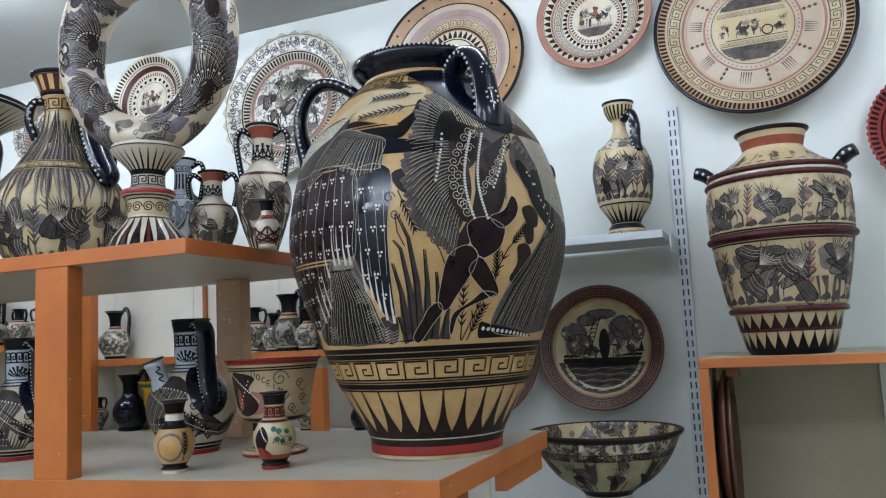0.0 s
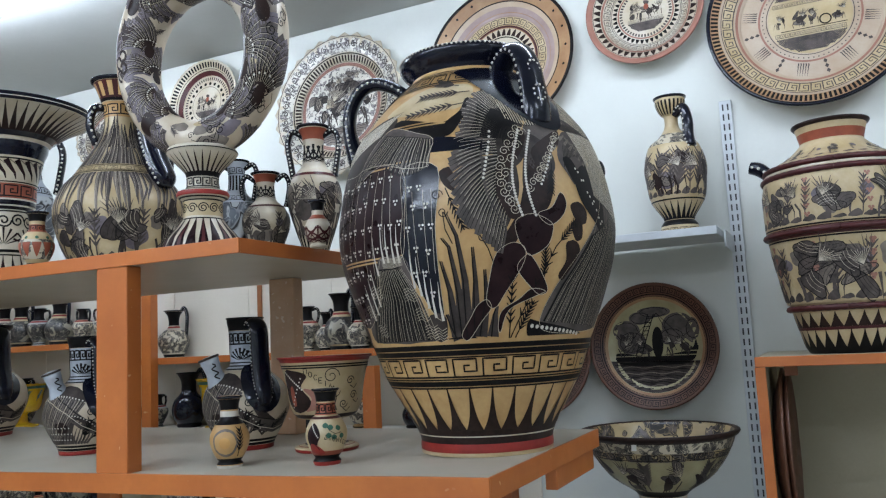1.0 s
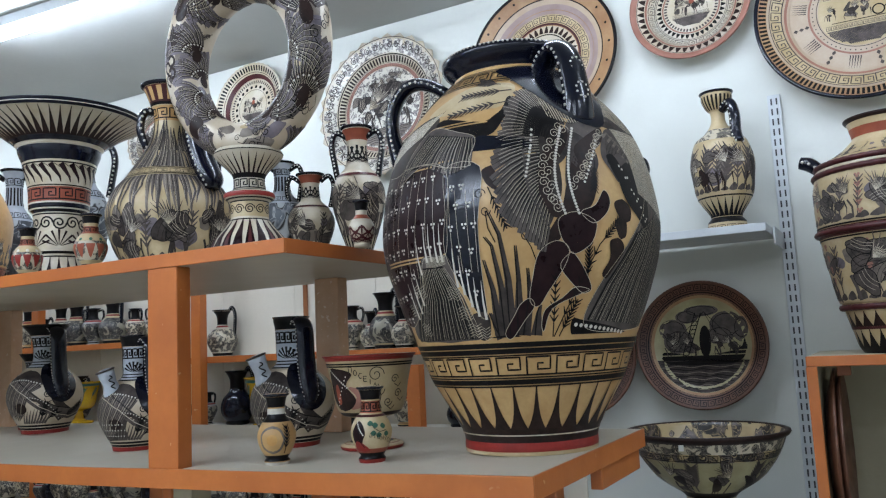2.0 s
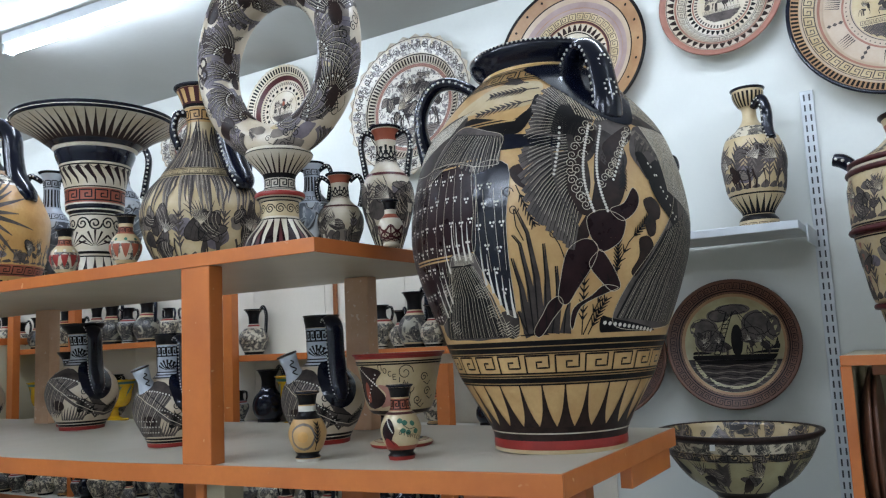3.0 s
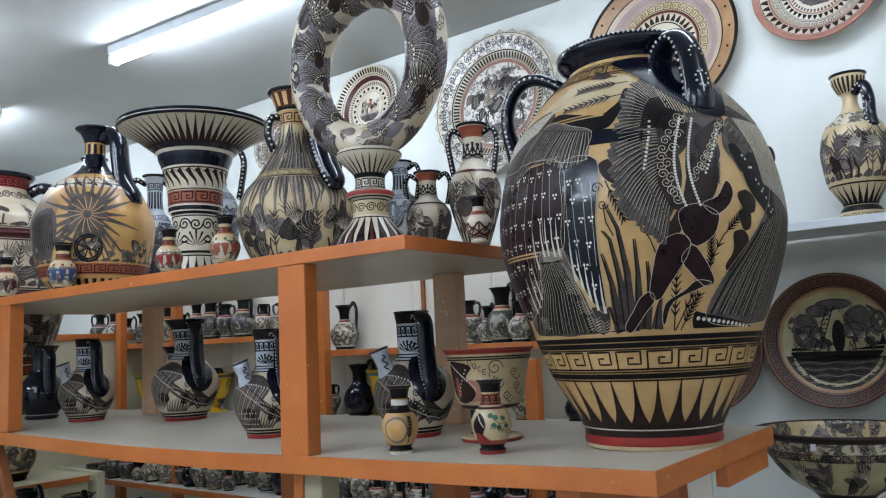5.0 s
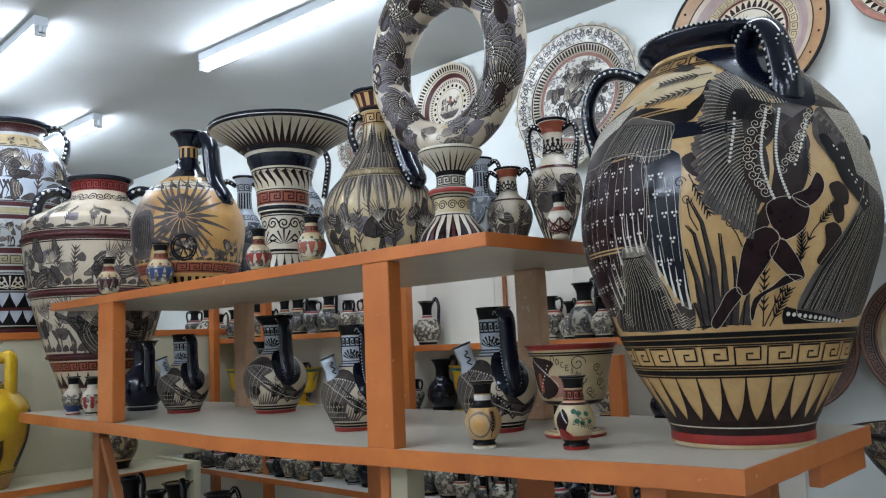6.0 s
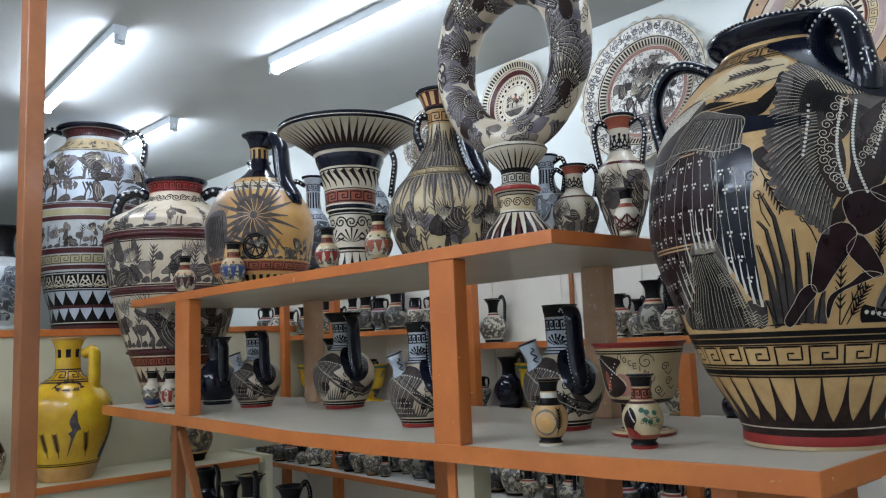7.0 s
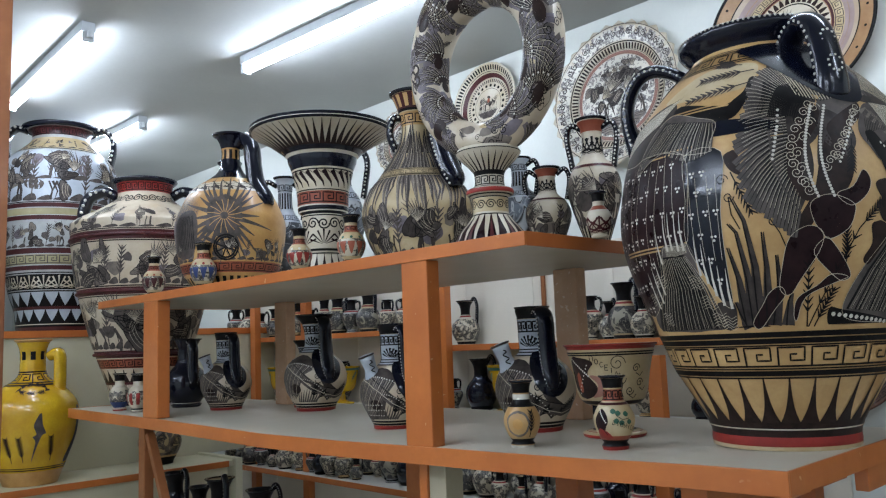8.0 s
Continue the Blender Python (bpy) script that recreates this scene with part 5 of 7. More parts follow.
def strap_jug(x, y, h, dx, spouted):
    p = vase_at("spouted_jug" if spouted else "strap_jug", x, y, sag(x, y), "round jug, dark painted, black strap handle edged with white beads", "jug", "strap-handled jugs", dx)
    prof = ROUND[:7] + [(0.118, 0.76), (0.122, 0.9), (0.136, 0.965), (0.136, 1.0)] if spouted else ROUND
    outer = pot_body([(r * h, q * h) for r, q in prof], p, clay_ring, 64, wall=0.004)
    k = Skin(outer, step=0.07)
    rng = random.Random(int(h * 1000))
    k.ring(red_slip, 0.0, 0.035 * h)
    k.ring(ink_black, 0.038 * h, 0.085 * h)
    k.ring(clay_pale, 0.06 * h, 0.068 * h, 0.001, "painted_line")
    # black bib under the handle, dark washes on the other side
    k.fill(glaze_black, [(-0.12, 0.62 * h), (-0.06, 0.44 * h), (0.12, 0.33 * h), (0.42, 0.28 * h), (0.72, 0.32 * h), (0.94, 0.44 * h), (1.0, 0.62 * h)], 0.0016, "black_bib")
    k.fill(ink_feather, [(-1.7, 0.3 * h), (-1.5, 0.48 * h), (-0.9, 0.575 * h), (-0.3, 0.56 * h), (-0.02, 0.46 * h), (-0.3, 0.42 * h), (-0.7, 0.44 * h), (-1.2, 0.36 * h)], 0.0006)
    k.fill(ink_feather, [(0.0, 0.45 * h), (0.3, 0.24 * h), (0.9, 0.15 * h), (0.95, 0.19 * h), (0.45, 0.29 * h), (0.12, 0.5 * h)], 0.0007)
    k.fill(ink_brown, [(1.5, 0.14 * h), (1.6, 0.5 * h), (2.6, 0.5 * h), (2.8, 0.14 * h)], 0.0006)
    tilt = rng.uniform(-0.06, 0.06)
    if spouted:
        k.fill(ink_feather, [(-2.0, 0.12 * h), (-1.9, 0.36 * h), (-1.5, 0.47 * h), (-0.9, 0.5 * h), (-0.4, 0.44 * h), (-0.3, 0.34 * h), (-0.42, 0.2 * h), (-0.5, 0.1 * h)], 0.0005)
        for i in range(8):
            for j in range(3):
                k.dot(white_slip, -1.2 + 0.1 * i + 0.05 * (j % 2), (0.14 + 0.05 * j) * h, 0.006 * h, 0.0017)
    for i in range(20):
        t = i / 19
        a = [(-1.55 + 1.4 * t, (0.44 + 0.05 * math.sin(3 * t)) * h), (-1.6 + 1.2 * t, (0.32 + 0.03 * t + tilt * t) * h), (-1.75 + 1.05 * t, (0.2 + 0.02 * math.sin(5 * t)) * h), (-1.95 + 1.0 * t, 0.12 * h + rng.uniform(0, 0.05) * h)]
        k.stroke(ink_mid if i % 2 else ink_soft, a, 0.05 * h, 0.0009, "feather_drawing", taper=True)
        k.stroke(ink_black, [(s + 0.02, v) for s, v in a], 0.006 * h, 0.0012, "feather_line", taper=True)
        if i % 3 == 0:
            k.stroke(clay_pale, [(s - 0.02, v) for s, v in a[:3]], 0.003 * h, 0.0013, "incised_line")
    for i in range(16):
        a = i / 15
        k.dot(white_slip, -1.5 + 1.35 * a, (0.45 + 0.045 * math.sin(3 * a)) * h, 0.0065 * h, 0.0016)
    # a broad grey ribbon sweeping round below the bib, with leaves on the pale ground
    sweep = [(-1.5, 0.5 * h), (-1.0, 0.46 * h), (-0.55, 0.38 * h), (-0.15, 0.27 * h), (0.3, 0.2 * h), (0.8, 0.17 * h), (1.3, 0.2 * h)]
    k.stroke(ink_mid, sweep, 0.09 * h, 0.0010, "ribbon_drawing")
    k.stroke(ink_black, [(s, v + 0.046 * h) for s, v in sweep], 0.007 * h, 0.0013, "ribbon_line")
    k.stroke(clay_pale, [(s, v - 0.02 * h) for s, v in sweep], 0.005 * h, 0.0013, "incised_line")
    k.fill(ink_brown, [(-0.72 + 0.2 * math.cos(q), (0.24 + 0.05 * math.sin(q)) * h) for q in np.linspace(0, 2 * math.pi, 10, endpoint=False)], 0.001)
    k.spiral(ink_black, 0.05, 0.36 * h, 0.035 * h, 1.6, 0.008 * h)
    k.spiral(ink_black, -0.08, 0.2 * h, 0.03 * h, 1.6, 0.008 * h, flip=-1)
    k.sprig(ink_black, -0.15, 0.13 * h, 0.05, 0.3 * h, 6, 0.05 * h)
    k.sprig(ink_black, 0.55, 0.13 * h, 1.2, 0.27 * h, 7, 0.055 * h)
    for i in range(9):
        k.stroke(ink_mid, [(-0.75 + 0.09 * i, 0.1 * h), (-0.7 + 0.1 * i, 0.15 * h), (-0.62 + 0.11 * i, (0.2 + 0.012 * i) * h)], 0.02 * h, 0.0008, "feather_drawing", taper=True)
    k.stroke(ink_feather, [(-0.5, 0.34 * h), (-0.2, 0.31 * h), (0.15, 0.22 * h), (0.5, 0.12 * h)], 0.035 * h, 0.0008, "ribbon_drawing")
    for i in range(14):
        k.dot(white_slip, -0.46 + 0.068 * i, (0.338 - 0.00118 * i * i) * h, 0.0055 * h, 0.0016)
    k.sprig(ink_black, 0.1, 0.14 * h, 0.35, 0.2 * h, 5, 0.05 * h)
    # neck: pale panel with a key and palmette, black behind
    k.ring(clay_blue, 0.6 * h, 0.9 * h)
    for q in (0.6, 0.625, 0.65):
        k.ring(ink_black, q * h, (q + 0.01) * h, 0.0009, "painted_line")
    k.fan(ink_black, -0.35, 0.67 * h, 0.1 * h, 7, 2.2, lift=0.0009)
    k.fan(ink_black, 0.1, 0.67 * h, 0.08 * h, 5, 2.2, lift=0.0009)
    k.key(ink_black, 0.8 * h, 0.88 * h, 5, 0.0009, 0.15, span=(-1.6, 0.4))
    k.fill(glaze_black, [(0.32, 0.61 * h), (0.32, 0.92 * h), (4.9, 0.92 * h), (4.9, 0.61 * h)], 0.0012, "black_neck", soft=False)
    k.ring(ink_black, 0.905 * h, 0.99 * h, 0.0008)
    k.finish(p)
    lips(p, outer[-1][0], outer[-1][1], glaze_black, 0.016 * h, 0.012 * h)
    handle([(0.11 * h, 0.93 * h), (0.17 * h, 0.965 * h), (0.235 * h, 0.9 * h), (0.25 * h, 0.72 * h), (0.275 * h, 0.55 * h), (0.315 * h, 0.42 * h), (0.325 * h, 0.34 * h)], [q * h for q in (0.03, 0.034, 0.036, 0.036, 0.036, 0.032, 0.02)], p, glaze_black, 0.44, 2.1, white_slip, 0.0068 * h, sides=14)
    if spouted:
        a, b = Vector((0.08 * h, -0.19 * h, 0.47 * h)), Vector((0.13 * h, -0.275 * h, 0.7 * h))
        pts = [a.lerp(b, i / 6) for i in range(7)]
        v, f = hose(pts, [(0.095 - 0.036 * min(i / 3, 1) + 0.03 * max(0, i / 6 - 0.5)) * h for i in range(7)], 16)
        raw("spout", v, f, clay_blue, p, "pale blue spout with scrolls")
        side = Vector((0.9, 0.25, -0.1)).normalized()
        loop = [b.lerp(a, 0.15 + 0.5 * i / 12) + side * 0.066 * h + Vector((0, 0.02 * h * math.sin(i * 1.1), 0)) for i in range(13)]
        v, f = hose(loop, [0.0055 * h] * 13, 6)
        raw("scroll_line", v, f, ink_black, p)
        lips_ring = [b + Vector((0.07 * h * math.cos(t), 0.07 * h * math.sin(t), 0.025 * h * math.sin(t))) for t in np.linspace(0, 2 * math.pi, 17)]
        v, f = hose(lips_ring, [0.009 * h] * 17, 6)
        raw("spout_lip", v, f, ink_grey, p)
    return p


def small_things():
    simple_vase("miniature_vase", -0.325, 0.113, sag(-0.325, 0.113), 0.117, MINI, "small cream vase with red, green and black painting", "vase", "miniature vases",
                clay_cream, [("ring", red_slip, 0.0, 0.05, 0), ("ring", ink_black, 0.05, 0.14, 0), ("ring", rust_slip, 0.14, 0.2, 0), ("ivy", green_slip, 0.25, 0.56, 5), ("ring", maroon_slip, 0.61, 0.64, 0), ("ring", rust_slip, 0.66, 0.82, 0), ("key", ink_black, 0.68, 0.8, 9), ("ring", ink_black, 0.84, 1.0, 0)], word=("ΔΙΟΝΥCΟC", -0.1, 0.36, 0.055, -0.3))
    simple_vase("miniature_vase", -0.49, 0.076, sag(-0.49, 0.076), 0.113, MINI, "small ochre vase with a dark painted form", "vase", "miniature vases",
                clay_ochre, [("ring", ink_black, 0.05, 0.14, 0), ("medallion", clay_ochre, 0.17, 0.56, 0), ("ring", ink_black, 0.61, 0.72, 0), ("ring", white_slip, 0.72, 0.8, 0), ("ring", ink_black, 0.82, 1.0, 0), ("ring", white_slip, 0.0, 0.04, 0)])
    simple_vase("footed_cup", -0.423, 0.256, sag(-0.423, 0.256), 0.166, CUP, "cream footed cup with a red rim and painted scrolls", "cup", "", clay_cream,
                [("ring", red_slip, 0.95, 1.0, 0), ("ring", red_slip, 0.0, 0.06, 0), ("ring", ink_black, 0.07, 0.33, 0), ("line", ink_black, 0.885, 0.9, 0), ("line", ink_black, 0.91, 0.925, 0), ("ring", ink_brown, 0.36, 0.4, 0), ("crest", ink_brown, 0.44, 0.86, 2)], rim=red_slip, word=("ΠΟCΕΙΔ", -0.5, 0.83, 0.055, -0.6))
    for x, y, h, dx, spouted in ((-0.615, 0.268, 0.247, 0, True), (-0.978, 0.2, 0.234, 6, True), (-1.533, 0.37, 0.277, 0, False), (-1.866, 0.262, 0.238, 0, True), (-1.655, 0.423, 0.203, -10, False)):
        strap_jug(x, y, h, dx, spouted)
    simple_vase("black_jug", -2.112, 0.25, sag(-2.112, 0.25), 0.224, OLPE, "glossy black jug with white beaded lines", "jug", "", glaze_black, [("line", white_slip, 0.06, 0.07, 0)], handles=[(STRAP, DOWN, 20, True)])
    simple_vase("miniature_vase", -2.22, 0.07, sag(-2.22, 0.07), 0.12, MINI, "small vase with blue and red painted bands", "vase", "miniature vases", clay_pale, [("ring", red_slip, 0, 0.06, 0), ("ring", blue_slip, 0.08, 0.24, 0), ("ring", fig_small, 0.24, 0.55, 0), ("ring", ink_black, 0.8, 1.0, 0)])
    simple_vase("miniature_vase", -2.1, 0.08, sag(-2.1, 0.08), 0.12, MINI, "small red and cream patterned vase by the post", "vase", "miniature vases", clay_pale, [("ring", ink_black, 0.02, 0.1, 0), ("ring", fig_small, 0.24, 0.55, 0), ("bar", red_slip, 0.2, 0.5, 9), ("ring", ink_black, 0.8, 1.0, 0)])


small_things()


def ring_vase():
    p = vase_at("ring_vase", -0.586, 0.126, UP, "tall ring-shaped vase on a banded flaring stand", "vase")
    h = 0.165
    prof = [(0.078, 0.0), (0.071, 0.01), (0.0625, 0.028), (0.048, 0.045), (0.037, 0.06), (0.034, 0.068), (0.034, 0.094), (0.036, 0.098), (0.0445, 0.104), (0.045, 0.111), (0.036, 0.116), (0.0285, 0.12), (0.0285, 0.143), (0.036, 0.155), (0.052, 0.171), (0.062, 0.183), (0.061, 0.19)]
    outer = pot_body(prof, p, clay_pale, 64, name="stand", n=5)
    k = Skin(outer, step=0.06)
    k.ring(ink_black, 0.0, 0.006)
    k.tongues(ink_plum, 0.007, 0.064, 20, 0.85)
    for i in range(0, 20, 2):
        a = 2 * math.pi * i / 20
        k.stroke(maroon_slip, [(a, 0.009), (a, 0.034), (a, 0.055)], 0.008, 0.0011, "petal_drawing", taper=True)
    k.ring(ink_black, 0.0605, 0.063)
    k.ring(clay_cream, 0.067, 0.094, 0.0004)
    for i in range(11):
        k.spiral(ink_black, 2 * math.pi * i / 11, 0.0805, 0.0095, 1.9, 0.0019)
    k.ring(ink_black, 0.0945, 0.097)
    k.ring(ink_black, 0.1, 0.102)
    k.ring(red_slip, 0.104, 0.1115, 0.0008)
    k.ring(ink_black, 0.1145, 0.1165)
    k.key(ink_black, 0.1205, 0.136, 11, weight=0.14)
    k.ring(ink_black, 0.139, 0.148)
    k.tongues(ink_plum, 0.147, 0.181, 26, 0.5, power=0.9)
    k.ring(ink_black, 0.184, 0.1855, 0.0008)
    k.finish(p)
    verts, faces = [], []
    n, sides, R = 96, 28, 0.14
    turn = Matrix.Rotation(math.radians(54), 3, "Z")
    for i in range(n):
        a = 2 * math.pi * i / n
        r = 0.039 + 0.008 * math.sin(a)
        for j in range(sides):
            b = 2 * math.pi * j / sides
            q = R + r * math.cos(b)
            verts.append(turn @ Vector((q * math.cos(a), r * 1.05 * math.sin(b), 0.374 + q * math.sin(a) * 1.16)))
    for i in range(n):
        for j in range(sides):
            faces.append((i * sides + j, i * sides + (j + 1) % sides, (i + 1) % n * sides + (j + 1) % sides, (i + 1) % n * sides + j))
    raw("ring", verts, faces, clay_ring, p, "hollow clay ring painted with dark motifs")
    t = RingSkin(turn, R, 1.16, 0.374, 0.039, 1.05)
    down = -math.pi / 2
    rng = random.Random(9)

    def plume(s, v, turn, spread, size, n, mat=ink_grey, band=True):
        """Feathers fanned from one point, curling at the tips, with a beaded dark collar."""
        k = 1 / R
        curl = rng.choice((-0.5, 0.5))
        for i in range(n):
            a = turn + spread * (i / (n - 1) - 0.5)
            d = size * rng.uniform(0.82, 1.08)
            pts = [(s + d * q * math.cos(a + curl * q * q) * k, v + d * q * math.sin(a + curl * q * q)) for q in (0.22, 0.45, 0.7, 0.88, 1.0)]
            wide = 2.1 * size * spread / n
            t.stroke(ink_violet if i % 2 == 0 else ink_mid, pts, wide * 0.62, 0.0007, "feather_drawing")
            t.stroke(ink_mid if mat is ink_feather else mat, pts[:4], wide * 0.3, 0.0009, "feather_drawing", taper=True)
            t.stroke(ink_black, [(p + 0.004, q + 0.0008) for p, q in pts], wide * 0.11, 0.0011, "feather_line", taper=True)
            t.stroke(clay_pale, [(p - 0.004, q - 0.0006) for p, q in pts[:4]], 0.0005, 0.0013, "incised_line")
        if band:
            arc = [(s + size * 0.3 * math.cos(turn + spread * 0.6 * q) * k, v + size * 0.3 * math.sin(turn + spread * 0.6 * q)) for q in (-1, -0.6, -0.2, 0.2, 0.6, 1)]
            t.stroke(ink_brown, arc, size * 0.24, 0.0014, "collar_drawing")
            for q in np.linspace(-1, 1, 9):
                t.dot(white_slip, s + size * 0.36 * math.cos(turn + spread * 0.6 * q) * k, v + size * 0.36 * math.sin(turn + spread * 0.6 * q), 0.0017, 0.0017)
            t.fill(ink_brown, [(s + size * 0.2 * math.cos(q) * k, v + size * 0.13 * math.sin(q)) for q in np.linspace(0, 2 * math.pi, 9, endpoint=False)], 0.0013, dv=0.002)

    for i in range(46):
        s, v, w = down + rng.uniform(-2.9, 2.9), rng.uniform(-0.075, 0.075), rng.uniform(0.012, 0.026)
        t.fill((ink_soft, ink_violet, clay_cream)[i % 3], [(s + w * rng.uniform(0.8, 1.6) * math.cos(q) / R, v + w * rng.uniform(0.5, 0.9) * math.sin(q)) for q in np.linspace(0, 2 * math.pi, 9, endpoint=False)], 0.0004 + 0.00002 * (i % 9), "wash_drawing", dv=0.003)
    for s, v, turn, spread, size, n, mat, band in (
            (down + 0.12, -0.05, 0.5, 1.6, 0.075, 13, ink_grey, True), (down + 0.55, -0.02, 0.2, 2.0, 0.085, 16, ink_feather, True),
            (down + 0.98, 0.03, -0.4, 2.2, 0.082, 16, ink_grey, True), (down + 1.35, -0.03, 0.6, 1.8, 0.085, 15, ink_feather, True),
            (down + 1.8, 0.02, 0.0, 2.0, 0.09, 16, ink_grey, True), (down + 2.4, -0.02, 0.5, 2.0, 0.085, 15, ink_feather, True),
            (down + 2.95, 0.02, -0.3, 2.0, 0.08, 15, ink_grey, True), (down + 3.6, 0.0, 0.2, 2.0, 0.08, 15, ink_grey, True),
            (down - 0.2, 0.045, 2.9, 1.5, 0.07, 12, ink_grey, True), (down - 0.55, -0.055, 2.6, 1.7, 0.075, 13, ink_grey, True),
            (down - 0.95, -0.05, 2.2, 1.4, 0.065, 11, ink_feather, True), (down - 1.3, -0.06, 2.9, 1.6, 0.075, 13, ink_grey, True),
            (down - 1.7, -0.045, 2.6, 1.5, 0.07, 12, ink_feather, True), (down - 2.2, 0.0, 3.0, 2.0, 0.085, 14, ink_grey, True),
            (down - 2.7, -0.03, 3.1, 1.8, 0.08, 14, ink_grey, True), (down + 0.3, 0.07, 0.6, 1.4, 0.06, 11, ink_grey, False),
            (down + 1.15, -0.075, 0.3, 1.4, 0.06, 11, ink_grey, False), (down - 0.75, 0.075, 2.8, 1.4, 0.05, 11, ink_grey, False)):
        plume(s, v, turn, spread, size, n, mat, band)
    for s0, s1, v0, v1 in ((down + 1.0, down + 1.3, -0.045, -0.012), (down - 0.8, down - 0.6, -0.01, 0.022), (down + 0.62, down + 0.8, -0.045, -0.01), (down + 2.2, down + 2.5, -0.03, 0.03)):
        t.fill(ink_brown, [(s0, v0), ((s0 + s1) / 2, v0 - 0.006), (s1, v0), (s1 - 0.04, (v0 + v1) / 2), (s1, v1), ((s0 + s1) / 2, v1 + 0.006), (s0 + 0.03, v1)], 0.0013, dv=0.003)
    for s, v, flip in ((down + 0.3, 0.0, 1), (down + 0.42, 0.012, -1), (down + 0.2, 0.02, 1), (down - 0.5, 0.03, 1), (down - 1.05, 0.02, -1), (down + 0.9, 0.035, 1), (down + 1.05, 0.04, -1), (down + 1.25, 0.04, 1), (down + 1.6, 0.03, -1), (down - 1.6, 0.045, 1), (down - 1.35, 0.05, -1), (down - 1.9, 0.052, 1), (down + 1.65, -0.01, 1)):
        t.spiral(ink_black, s, v, 0.0095, 1.5, 0.0016, 0.0012, flip)
        t.stroke(ink_black, [(s + 0.06 * flip, v), (s + 0.12 * flip, v + 0.008), (s + 0.18 * flip, v - 0.002)], 0.0014, 0.0012)
    for i in range(26):
        s, v = down + 2.6 * math.sin(i * 2.4), 0.055 * math.sin(i * 1.7)
        t.spiral(ink_black, s, v, 0.007 + 0.003 * math.sin(i), 1.4, 0.0013, 0.0011, 1 if i % 2 else -1)
        t.stroke(ink_black, [(s, v + 0.008), (s + 0.08, v + 0.014), (s + 0.16, v + 0.006)], 0.0012, 0.0011)
        t.sprig(ink_grey, s + 0.2, v - 0.01, s + 0.32, v + 0.004, 4, 0.009, 0.001)
    t.stroke(ink_black, [(down - 2.0, 0.03), (down - 1.5, 0.036), (down - 0.9, 0.05)], 0.0012, 0.0012)
    for i in range(4):
        t.spiral(ink_brown, down - 1.62 + 0.07 * i, 0.004 + 0.006 * (i % 2), 0.012, 0.8, 0.0042, 0.0013, 1 if i % 2 else -1)
    t.sprig(ink_brown, down - 1.72, 0.0, down - 1.95, -0.002, 3, 0.022, 0.0012)
    t.word(ink_black, down + 0.72, 0.022, "ΑΡΗC", 0.013, -0.3)
    t.finish(p)
    return p


ring_vase()


